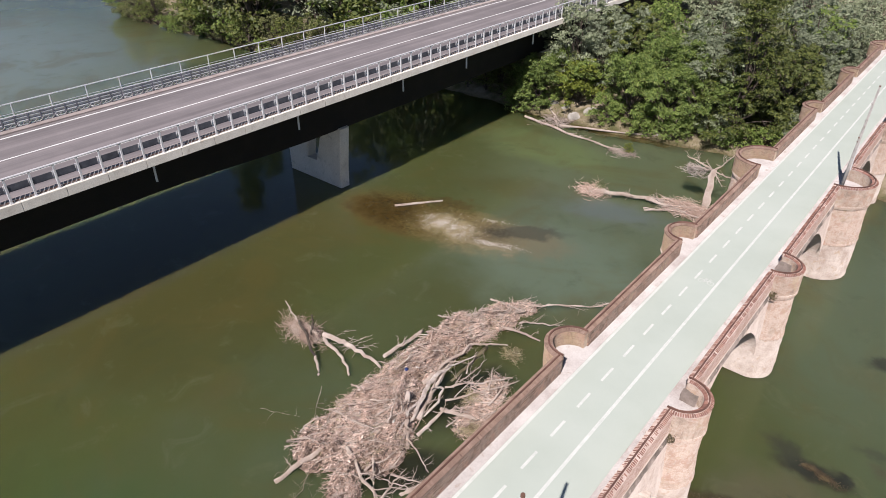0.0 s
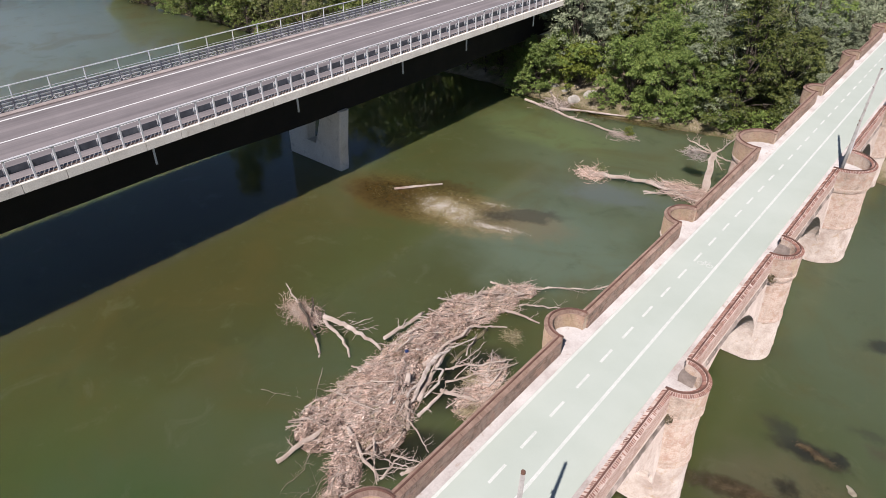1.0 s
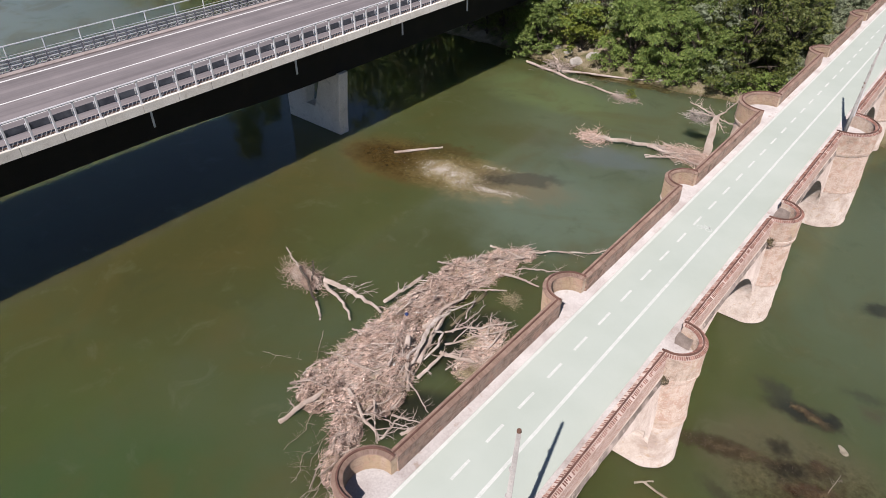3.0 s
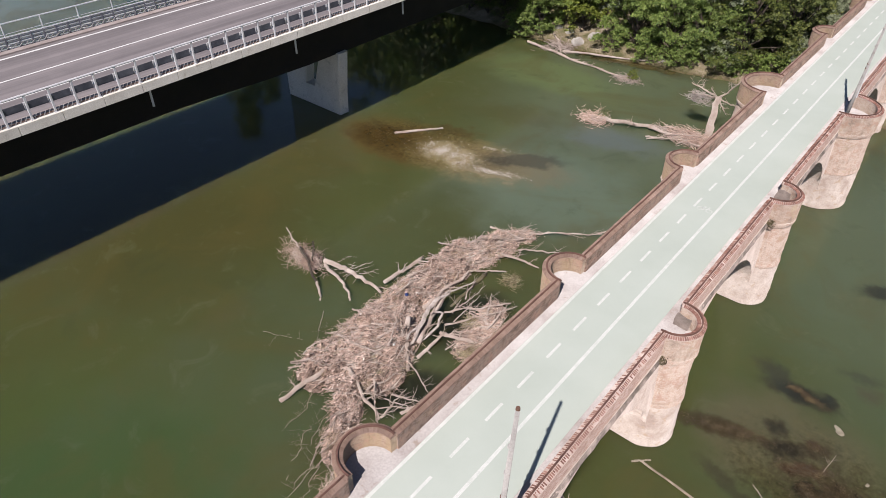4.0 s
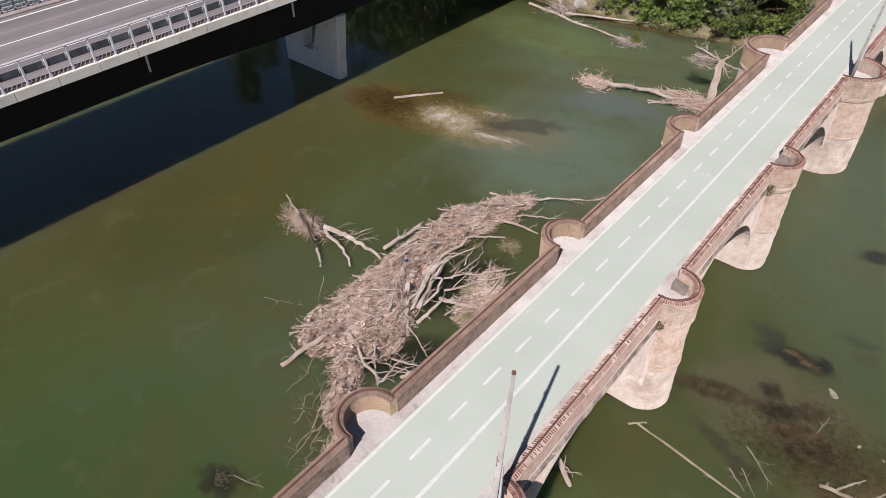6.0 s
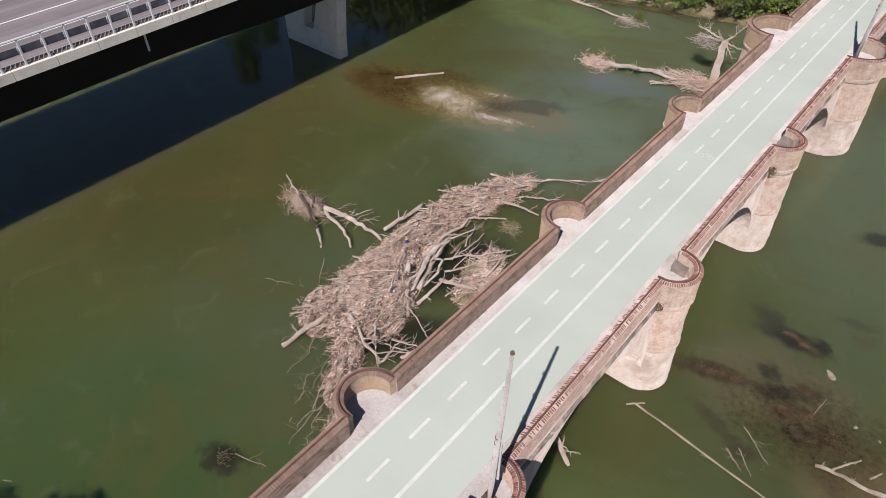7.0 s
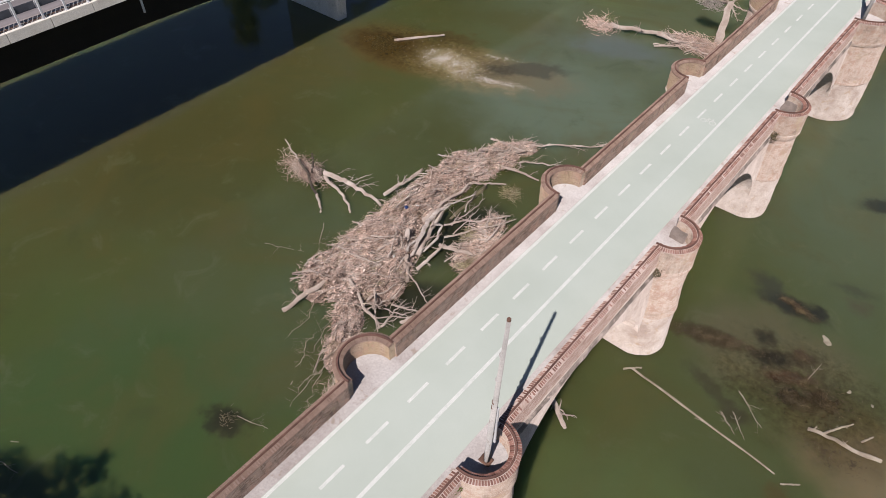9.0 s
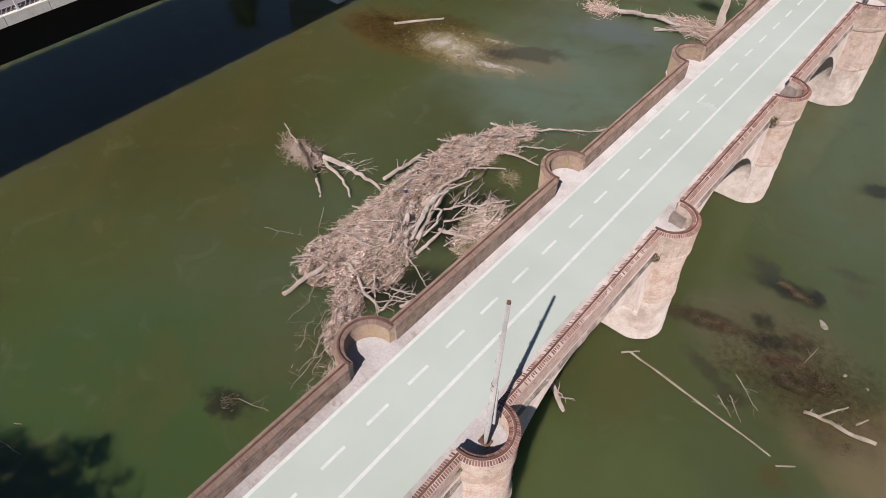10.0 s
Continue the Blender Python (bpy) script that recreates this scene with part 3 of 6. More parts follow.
def grown(a, b, r0, r1, steps=6, wobble=0.06, rng=random):
    """Points and radii of a crooked limb from a to b."""
    a, b = Vector(a), Vector(b)
    n = (b - a).length
    pts = []
    off = Vector()
    for i in range(steps + 1):
        t = i / steps
        if 0 < i < steps:
            off = off * 0.6 + Vector((rng.uniform(-1, 1), rng.uniform(-1, 1), rng.uniform(-1, 1))) * wobble * n / steps * 2
        pts.append(a.lerp(b, t) + (off if 0 < i < steps else Vector()))
    return pts, [r0 + (r1 - r0) * i / steps for i in range(steps + 1)]


def raw(name, verts, faces, material, parent=None, label="", smooth=False):
    me = bpy.data.meshes.new(name)
    me.from_pydata(verts, [], faces)
    me.update()
    if smooth:
        me.polygons.foreach_set("use_smooth", [True] * len(me.polygons))
    return obj(name, me, material, parent, label)


def loft_uv(bm, rings, closed, us, vs):
    """Skin over rings of points; us, vs: running metres round and up, for laid brick."""
    uv = bm.loops.layers.uv.verify()
    made = [[bm.verts.new(p) for p in ring] for ring in rings]
    n = len(rings[0])
    for k in range(len(rings) - 1):
        for j in range(n if closed else n - 1):
            q = (j + 1) % n
            f = bm.faces.new((made[k][j], made[k][q], made[k + 1][q], made[k + 1][j]))
            uq = us[q] if q else us[-1] + 0.3
            for loop, w in zip(f.loops, ((us[j], vs[k]), (uq, vs[k]), (uq, vs[k + 1]), (us[j], vs[k + 1]))):
                loop[uv].uv = w
    return made


def wall_uv(bm, x0, x1, y0, y1, z0, z1):
    """A straight wall with running coordinates on every face."""
    uv = bm.loops.layers.uv.verify()
    first = len(bm.faces)
    box(bm, x0, x1, y0, y1, z0, z1)
    bm.faces.ensure_lookup_table()
    for f in bm.faces[first:]:
        for l in f.loops:
            p = l.vert.co
            l[uv].uv = (p.y + p.x * 0.9, p.z) if abs(f.calc_center_median().z - p.z) > 1e-4 else (p.y, p.x)


# ---- ground, river bed and water ----
def shore(x):
    """Where the far bank meets the water."""
    return 61.5 + 2.6 * math.exp(-((x + 14) / 9.0) ** 2) - 5.5 / (1 + math.exp((x + 75) / 9.0)) + 1.1 * noise.noise((x * 0.13, 3.7, 0)) + 0.5 * noise.noise((x * 0.45, 8.1, 0)) \
        + 14.0 / (1 + math.exp((x + 132) / 4.0))


def bed(x, y):
    z = -1.5 + 0.35 * noise.noise((x * 0.12, y * 0.12, 1.0))
    for cx, cy, rx, ry, turn, lvl, much in SHALLOWS:
        c, s = math.cos(radians(turn)), math.sin(radians(turn))
        u, v = ((x - cx) * c + (y - cy) * s) / rx, (-(x - cx) * s + (y - cy) * c) / ry
        d = math.hypot(u, v)
        if d < 1.15:
            k = min(1.0, (1.15 - d) / 0.7)
            k = k * k * (3 - 2 * k)
            z = max(z, z + (lvl + 0.16 * noise.noise((x * 0.7, y * 0.7, 5.0)) - z) * k)
    for edge in (y - shore(x), -9.6 - y + 1.2 * noise.noise((x * 0.1, 5.0, 0.0))):
        if edge > -6:
            t = min(1.0, max(0.0, (edge + 5.0) / 5.0))
            z = max(z, z + (0.0 - z) * t * t)
        if edge > 0:
            z = max(z, min(2.4, 0.42 * edge ** 0.75) + 0.25 * noise.noise((x * 0.3, y * 0.3, 2.0)) * min(1, edge))
    return z


def axis(*spans):
    out = []
    for a, b, n in spans:
        out += [a + (b - a) * i / n for i in range(n)]
    return out + [spans[-1][1]]


gx = axis((-2500, -300, 12), (-300, -150, 20), (-150, -60, 60), (-60, 20, 130), (20, 150, 40), (150, 2500, 12))
gy = axis((-2500, -150, 12), (-150, -20, 24), (-20, 10, 30), (10, 72, 110), (72, 180, 40), (180, 2500, 14))
nx = len(gx)
raw_verts = [(x, y, bed(x, y)) for y in gy for x in gx]
raw_faces = [(j * nx + i, j * nx + i + 1, (j + 1) * nx + i + 1, (j + 1) * nx + i) for j in range(len(gy) - 1) for i in range(nx - 1)]
tagged(raw("ground", raw_verts, raw_faces, GROUND, smooth=True), "earth river bank and gravelly brown river bed", "ground", kind="structure")
bm = bmesh.new()
bmesh.ops.create_grid(bm, x_segments=1, y_segments=1, size=2400)
water = part("water", bm, WATER, normals=False)
tagged(water, "calm murky olive-green river water with brown shallows", "river", kind="structure")

# ---- the old brick bridge ----
DECK, TOP = 5.80, 6.80
PIERS = [(-6.0, 0), (7.5, 0), (21.0, 0), (34.4, 0), (48.9, 1), (63.3, 0), (76.8, 0), (90.3, 0), (103.8, 0)]
XR, XL = -5.2, -10.5          # centre lines of the two parapets
OUT, IN = 1.32, 0.96          # outer and inner radius of a refuge
LEAN = 0.06                   # batter of the side walls
BIG = 0.78                    # what the wide pier adds
old = thing("brick_bridge", (-7.85, 21.0, 0.0), "old multi-arched brick bridge with rounded refuges over the piers", "bridge")


def arch_bay(y0, y1, w0, w1):
    """One bay: an arch between two piers, with its side walls."""
    a, b = y0 + w0, y1 - w1
    half = (b - a) / 2
    n = 36
    ys = [y0] + [a + (b - a) * i / n for i in range(n + 1)] + [y1]
    zs = []
    for y in ys:
        u = (y - (a + b) / 2) / ((b - a) / 2)
        zs.append(5.02 + half * (math.sqrt(max(0.0, 1.094 - u * u)) - 1.046) if abs(u) <= 1.001 else -2.8)
    spring = zs[1]
    bm = bmesh.new()
    uv = bm.loops.layers.uv.verify()
    x0, x1 = XL - 0.195, XR + 0.195
    for i in range(len(ys) - 1):
        p, q = ys[i], ys[i + 1]
        zp, zq = zs[i], zs[i + 1]
        if i == 0:
            zq = -2.8
        if i == len(ys) - 2:
            zp = -2.8
        sp, sq = LEAN * (5.3 - max(zp, 2.3)), LEAN * (5.3 - max(zq, 2.3))
        for x, d in ((x0, -1), (x1, 1)):
            quads = [((x + d * sp, p, max(zp, 2.3)), (x + d * sq, q, max(zq, 2.3)), (x, q, DECK - 0.02), (x, p, DECK - 0.02))]
            if zp < 2.3 or zq < 2.3:
                quads.append(((x + d * sp, p, min(zp, 2.29)), (x + d * sq, q, min(zq, 2.29)), (x + d * sq, q, max(zq, 2.3)), (x + d * sp, p, max(zp, 2.3))))
            for quad in quads:
                f = bm.faces.new([bm.verts.new(c) for c in quad])
                for l in f.loops:
                    l[uv].uv = (l.vert.co.y, l.vert.co.z)
        f = bm.faces.new([bm.verts.new(c) for c in ((x0 - sp, p, zp), (x1 + sp, p, zp), (x1 + sq, q, zq), (x0 - sq, q, zq))])
        for l in f.loops:
            l[uv].uv = (l.vert.co.x, l.vert.co.y)
        f = bm.faces.new([bm.verts.new(c) for c in ((x0, p, DECK - 0.02), (x1, p, DECK - 0.02), (x1, q, DECK - 0.02), (x0, q, DECK - 0.02))])
    out = LEAN * 3.0
    for y in (a, b):
        bm.faces.new([bm.verts.new(c) for c in ((x0 - out, y, -2.8), (x1 + out, y, -2.8), (x1 + out, y, spring), (x0 - out, y, spring))])
    bmesh.ops.remove_doubles(bm, verts=bm.verts, dist=0.001)
    part("arch_wall", bm, BRICK_OUT, old)


def stadium(r, cy, xl, xr, n=22):
    """Plan of a pier: straight sides with round noses."""
    right = [(xr + r * math.cos(t), cy + r * math.sin(t)) for t in (-math.pi / 2 + math.pi * i / n for i in range(n + 1))]
    left = [(xl - r * math.cos(t), cy - r * math.sin(t)) for t in (-math.pi / 2 + math.pi * i / n for i in range(n + 1))]
    return right + left


def solid_loft(levels, cy, wobble=0.0):
    """A pier body from (height, radius) levels, closed above and below."""
    bm = bmesh.new()
    rings = []
    fine = [levels[0]]
    for (za, ra), (zb, rb) in zip(levels, levels[1:]):
        n = max(1, round((zb - za) / 0.13)) if wobble and za > -0.9 else 1
        fine += [(za + (zb - za) * i / n, ra + (rb - ra) * i / n) for i in range(1, n + 1)]
    levels = fine
    for z, r in levels:
        ring = []
        for x, y in stadium(r, cy, XL, XR):
            # settled, spalled masonry: broad bulges and single courses that stand out
            k = wobble * (noise.noise((x * 0.9, y * 0.9, z * 0.9)) + 0.45 * noise.noise((x * 2.6, y * 2.6, z * 2.8)) + 0.4 * noise.noise((x * 6.0, y * 6.0, z * 6.0)))
            nx_, ny_ = x - min(max(x, XL), XR), y - cy
            d = math.hypot(nx_, ny_) or 1.0
            ring.append((x + k * nx_ / d, y + k * ny_ / d, z))
        rings.append(ring)
    us = [0.0]
    for a, b in zip(rings[0], rings[0][1:]):
        us.append(us[-1] + math.dist(a, b))
    made = loft_uv(bm, rings, True, us, [l[0] for l in levels])
    bm.faces.new(made[0][::-1])
    bm.faces.new(made[-1])
    return bm


def refuge_wall(cx, cy, side, section, half=96, n=26):
    """A half-round wall of a refuge over a section of (radius, height); side 1 bulges towards +x, -1 towards -x."""
    bm = bmesh.new()
    angles = [radians(-half + 2 * half * i / n) for i in range(n + 1)]
    uv = bm.loops.layers.uv.verify()
    m = len(section)
    made = [[bm.verts.new((cx + side * r * math.cos(t), cy + r * math.sin(t), z)) for r, z in section] for t in angles]
    for k in range(n):
        for j in range(m):
            q = (j + 1) % m
            f = bm.faces.new((made[k][j], made[k][q], made[k + 1][q], made[k + 1][j]))
            flat = abs(section[j][1] - section[q][1]) < 1e-4
            for l, (a, c) in zip(f.loops, ((k, j), (k, q), (k + 1, q), (k + 1, j))):
                l[uv].uv = (angles[a] * section[1][0], section[c][0] if flat else section[c][1])
    bm.faces.new(made[0])
    bm.faces.new(made[-1][::-1])
    return bm


def square(r0, r1, z0, z1):
    return [(r0, z0), (r1, z0), (r1, z1), (r0, z1)]


def gable(mid, half):
    """Section of the coping: two slopes that meet under the ridge."""
    return [(mid - half, TOP - 0.17), (mid + half, TOP - 0.17), (mid + half, TOP - 0.12), (mid, TOP - 0.015), (mid - half, TOP - 0.12)]


def bricks_along(rows, size=(0.062, 0.165, 0.056)):
    """Bricks on edge in one mesh. rows: place, turn and slope of each."""
    w, l, h = size
    base = [(-l / 2, -w / 2, 0), (l / 2, -w / 2, 0), (l / 2, w / 2, 0), (-l / 2, w / 2, 0), (-l / 2, -w / 2, h), (l / 2, -w / 2, h), (l / 2, w / 2, h), (-l / 2, w / 2, h)]
    quads = ((3, 2, 1, 0), (4, 5, 6, 7), (0, 1, 5, 4), (1, 2, 6, 5), (2, 3, 7, 6), (3, 0, 4, 7))
    vs, fs = [], []
    for (x, y, z), turn, slope in rows:
        turn += random.gauss(0, 0.03)
        c, s, cs, ss = math.cos(turn), math.sin(turn), math.cos(slope), math.sin(slope)
        k = len(vs)
        dz = random.uniform(-0.012, 0.009)
        for a, b, d in base:
            a, d = a * cs + d * ss, -a * ss + d * cs
            vs.append((x + a * c - b * s, y + a * s + b * c, z + d + dz))
        fs += [tuple(k + i for i in q) for q in quads]
    return vs, fs


for (y0, b0), (y1, b1) in zip(PIERS, PIERS[1:]):
    arch_bay(y0, y1, 1.25 + BIG * b0, 1.25 + BIG * b1)

# carriageway of the old bridge
Y0, Y1 = PIERS[0][0] - 6, PIERS[-1][0] + 60
part("verge", boxes((XL - 0.1, XR + 0.1, Y0, Y1, DECK - 0.3, DECK)), DUST, old, "dusty pinkish grey verge")
path_slab = part("cycle_surface", boxes((-9.86, -5.88, Y0, Y1, DECK - 0.2, DECK + 0.012)), GREEN, old, "pale green cycle path surface")
part("edge_line", boxes((-9.84, -9.71, Y0, Y1, DECK - 0.1, DECK + 0.018)), DASHPAINT, old, "white painted line")
part("lane_line", boxes((-7.49, -7.35, Y0, Y1, DECK - 0.1, DECK + 0.018)), DASHPAINT, old, "white painted line")
k = 0
bm = boxes((-0.06, 0.06, 0, 1.1, -0.1, 0.018))
dash = part("dash", bm, DASHPAINT, old)
dash.matrix_basis = Matrix.Translation(place(old).inverted() @ Vector()) @ Matrix.Translation((-8.61 + 7.85 - 0, 0, 0))
dash.matrix_parent_inverse = Matrix()
dash.matrix_basis = Matrix.Translation((-8.61 + 7.85, 3.238 - 2.158 * 5 - 21.0, DECK))
for i in range(-4, 44):
    d = dash.copy()
    scene.collection.objects.link(d)
    d.matrix_basis = Matrix.Translation((-8.61 + 7.85, 3.238 + 2.158 * i - 21.0, DECK))


def ring_bm(cx, cy, r, w, z0, z1, n=18, squash=1.0):
    bm = bmesh.new()
    for i in range(n):
        a, b = 2 * math.pi * i / n, 2 * math.pi * (i + 1) / n
        q = [(cx + s * math.cos(t), cy + s * math.sin(t) * squash) for s, t in ((r - w, a), (r, a), (r, b), (r - w, b))]
        bm.faces.new([bm.verts.new((x, y, z1)) for x, y in q])
        for (xa, ya), (xb, yb) in ((q[1], q[2]), (q[3], q[0])):
            bm.faces.new([bm.verts.new(c) for c in ((xa, ya, z0), (xb, yb, z0), (xb, yb, z1), (xa, ya, z1))])
    bmesh.ops.remove_doubles(bm, verts=bm.verts, dist=0.0005)
    return bm


def bar(bm, a, b, w, z0, z1):
    a, b = Vector((*a, 0)), Vector((*b, 0))
    n = (b - a).normalized().cross(Vector((0, 0, 1))) * w / 2
    q = [a + n, b + n, b - n, a - n]
    lo, hi = [bm.verts.new((p.x, p.y, z0)) for p in q], [bm.verts.new((p.x, p.y, z1)) for p in q]
    bm.faces.new(hi)
    for i in range(4):
        bm.faces.new((lo[i], lo[(i + 1) % 4], hi[(i + 1) % 4], hi[i]))


# painted bicycle on the path
bx, by, bz0, bz1 = -8.02, 31.35, DECK - 0.02, DECK + 0.018
bm = ring_bm(bx - 0.3, by, 0.24, 0.06, bz0, bz1)
for sub in (ring_bm(bx + 0.34, by, 0.24, 0.06, bz0, bz1),):
    me = bpy.data.meshes.new("temp")
    sub.to_mesh(me)
    sub.free()
    bm.from_mesh(me)
    bpy.data.meshes.remove(me)
for a, b in (((-0.3, 0), (-0.08, 0.34)), ((-0.08, 0.34), (0.24, 0.34)), ((-0.3, 0), (0.03, 0)), ((0.03, 0), (0.24, 0.34)), ((0.03, 0), (-0.1, 0.42)), ((0.34, 0), (0.22, 0.46)), ((-0.18, 0.43), (-0.02, 0.43)), ((0.14, 0.47), (0.3, 0.47))):
    bar(bm, (bx + a[0], by + a[1]), (bx + b[0], by + b[1]), 0.05, bz0, bz1)
bmesh.ops.scale(bm, vec=(0.8, 0.8, 1.0), verts=bm.verts, space=Matrix.Translation((-bx, -by, 0)))
part("bicycle_sign", bm, WORNPAINT, old, "white painted bicycle sign")

NEAR_R, NEAR_L = (9.2, 19.3), (1.5, 6.2)     # stretches whose coping bricks are pieces of their own
near_rows, far_rows, left_rows = [], [], []
for i, (cy, big) in enumerate(PIERS):
    g = BIG * big
    levels = [(-2.8, 1.42), (-0.8, 1.38), (-0.5, 1.39), (-0.35, 1.36), (0.3, 1.35), (1.2, 1.335), (1.7, 1.325), (2.2, 1.31)]
    part("pier_footing", solid_loft([(z, r + g) for z, r in levels], cy, 0.05), BRICK_BASE, old, "limewashed rounded pier footing with a pale waterline")
    part("pier_band", solid_loft([(z, r + g) for z, r in ((2.2, 1.33), (2.25, 1.35), (2.33, 1.35), (2.42, 1.32))], cy, 0.05), BRICK_PIER, old)
    levels = [(2.42, 1.31), (2.9, 1.29), (3.4, 1.27), (3.85, 1.255), (4.3, 1.24), (4.7, 1.225), (5.02, 1.21)]
    part("pier_shaft", solid_loft([(z, r + g) for z, r in levels], cy, 0.055), BRICK_PIER, old, "pale weathered brick pier")
    part("corbel", solid_loft([(z, r + g) for z, r in ((5.02, 1.22), (5.1, 1.27), (5.28, 1.335), (5.4, 1.335))], cy, 0.06), BRICK_PIER, old)
    part("refuge_floor", solid_loft([(z, r + g) for z, r in ((5.4, 1.30), (DECK + 0.006, 1.30))], cy), DUST, old, "dusty grey refuge floor")
    mid = (IN + OUT) / 2 + g
    for cx, side in ((XR, 1), (XL, -1)):
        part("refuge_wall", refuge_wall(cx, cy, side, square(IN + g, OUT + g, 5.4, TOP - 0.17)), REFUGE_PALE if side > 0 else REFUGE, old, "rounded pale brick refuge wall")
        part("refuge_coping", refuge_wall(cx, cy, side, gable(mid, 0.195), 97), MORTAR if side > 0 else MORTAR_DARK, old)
        part("refuge_ridge", refuge_wall(cx, cy, side, square(mid - 0.035, mid + 0.035, TOP - 0.05, TOP + 0.035), 97), RIDGE, old, "dark red ridge of the coping")
        n = int(math.pi * (OUT + g) / 0.1)
        for j in range(n + 1):
            t = -math.pi / 2 + math.pi * j / n
            for dr in (-0.108, 0.108):
                r = mid + dr
                (far_rows if side > 0 else left_rows).append(((cx + side * r * math.cos(t), cy + r * math.sin(t), TOP - 0.115), math.atan2(math.sin(t), side * math.cos(t)), 0.48 if dr > 0 else -0.48))

for x in (XR, XL):
    ends = [Y0] + [v for cy, big in PIERS for v in (cy - (IN + OUT) / 2 - 0.1 - BIG * big, cy + (IN + OUT) / 2 + 0.1 + BIG * big)] + [Y1]
    for a, b in zip(ends[0::2], ends[1::2]):
        bm = bmesh.new()
        for y0 in np.arange(a, b, 4.0):
            wall_uv(bm, x - 0.2, x + 0.2, float(y0), float(min(b, y0 + 4.0)), DECK - 0.4, TOP - 0.17)
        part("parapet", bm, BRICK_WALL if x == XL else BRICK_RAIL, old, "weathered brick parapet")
        bm = bmesh.new()
        lo, hi = [[bm.verts.new((u, v, w)) for u, w in gable(x, 0.215)] for v in (a - 0.02, b + 0.02)]
        for n in range(5):
            bm.faces.new((lo[n], lo[(n + 1) % 5], hi[(n + 1) % 5], hi[n]))
        bm.faces.new(lo), bm.faces.new(hi[::-1])
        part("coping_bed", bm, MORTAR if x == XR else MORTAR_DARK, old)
        part("ridge", boxes((x - 0.035, x + 0.035, a - 0.02, b + 0.02, TOP - 0.05, TOP + 0.035), bevel=0.02), RIDGE, old, "dark red ridge of the coping")
        for y in np.arange(a + 0.05, min(b, 112.0), 0.1):
            for dx in (-0.108, 0.108):
                row = ((x + dx, float(y), TOP - 0.115), 0.0, 0.48 if dx > 0 else -0.48)
                stretch = NEAR_R if x == XR else NEAR_L
                if random.random() < 0.04 + 0.2 * (noise.noise((float(y) * 0.7, x, dx)) > 0.32):
                    continue
                (near_rows if stretch[0] < y < stretch[1] else far_rows if x == XR else left_rows).append(row)

# a string course below each parapet, furred with dark lichen
for (y0, b0), (y1, b1) in zip(PIERS, PIERS[1:]):
    a, b = y0 + 1.28 + BIG * b0, y1 - 1.28 - BIG * b1
    for x, d in ((XR + 0.19, 1), (XL - 0.19, -1)):
        n = int((b - a) / 0.22)
        vs, fs = [], []
        for i in range(n + 1):
            y = a + (b - a) * i / n
            w = 0.1 + 0.03 * noise.noise((y * 1.7, x, 0.0)) + 0.02 * noise.noise((y * 6.0, x, 4.0))
            vs += [(x, y, 5.12), (x + d * w, y, 5.17), (x + d * w, y, 5.3 + 0.03 * noise.noise((y * 5.0, x, 8.0))), (x, y, 5.52)]
            if i:
                k = 4 * i
                fs += [(k - 4 + j, k - 3 + j, k + 1 + j, k + j) for j in range(3)]
        raw("string_course", vs, fs, LICHEN, old, "string course furred with dark lichen")

for cy, big in PIERS[1:6]:       # flat stone benches leaning in the refuges on the sunny side
    if cy in (21.0, 34.4):
        bm = bmesh.new()
        box(bm, -0.4, 0.36, -0.06, 0.06, 0.0, 0.6, bevel=0.02)
        bmesh.ops.subdivide_edges(bm, edges=bm.edges[:], cuts=3, use_grid_fill=True)
        for v in bm.verts:
            v.co += Vector(noise.noise_vector(v.co * 3.0 + Vector((cy, 0, 0)))) * 0.09
        slab = part("stone_slab", bm, SLATE)
        slab.matrix_basis = pose(XR + 0.18, cy + 0.6, DECK + 0.01, -18, 0, -6)
        tagged(slab, "dark stone slab leaning inside a refuge of the bridge", "slab", "slabs in the refuges")

# ---- the road bridge ----
NE, FE = -38.2, -51.2           # its two edges
RB0, RB1 = -70.0, 190.0
ROAD = 9.9
MID = (NE + FE) / 2
hw = thing("road_bridge", (MID, 34.4, 0.0), "modern concrete and steel road bridge on a split concrete pier", "bridge")
FD = FE + 0.75                 # the far side of its deck; the railing stands out on brackets
part("deck_slab", boxes((FD + 0.25, NE - 0.25, RB0, RB1, 9.45, ROAD - 0.06)), CONCRETE, hw)
part("asphalt", boxes((FD + 0.9, NE - 0.9, RB0, RB1, ROAD - 0.1, ROAD)), ASPHALT, hw, "smooth grey asphalt carriageway")
for x, s in ((NE, -1), (FD, 1)):
    part("kerb", boxes((min(x, x + s * 0.9) + 0.25 * (s > 0), max(x, x + s * 0.9) - 0.25 * (s < 0), RB0, RB1, ROAD - 0.1, ROAD + 0.1)), KERB, hw, "pinkish grey concrete kerb")
for x, w in ((-45.2, 0.15), (-49.0, 0.2), (-42.1, 0.12)):
    part("road_line", boxes((x - w / 2, x + w / 2, RB0, RB1, ROAD - 0.05, ROAD + 0.006)), PAINT, hw, "white painted line")
bm = bmesh.new()
rings = []
for y in (RB0, -30.0, -8.0, 12.0, 17.0, 19.5, 22.0, 24.5, 27.0, 31.0, 34.4, 42.0, 60.0, 76.0, 110.0, RB1):
    k = min(1.0, max(0.0, (y - 17.0) / 14.0))
    low = 6.15 - 0.5 * k * k * (3 - 2 * k)        # the box deepens over the river pier
    rings.append([bm.verts.new((x, y, z)) for x, z in ((-41.2, low), (-48.7, low), (-49.0, 9.5), (-40.8, 9.5))])
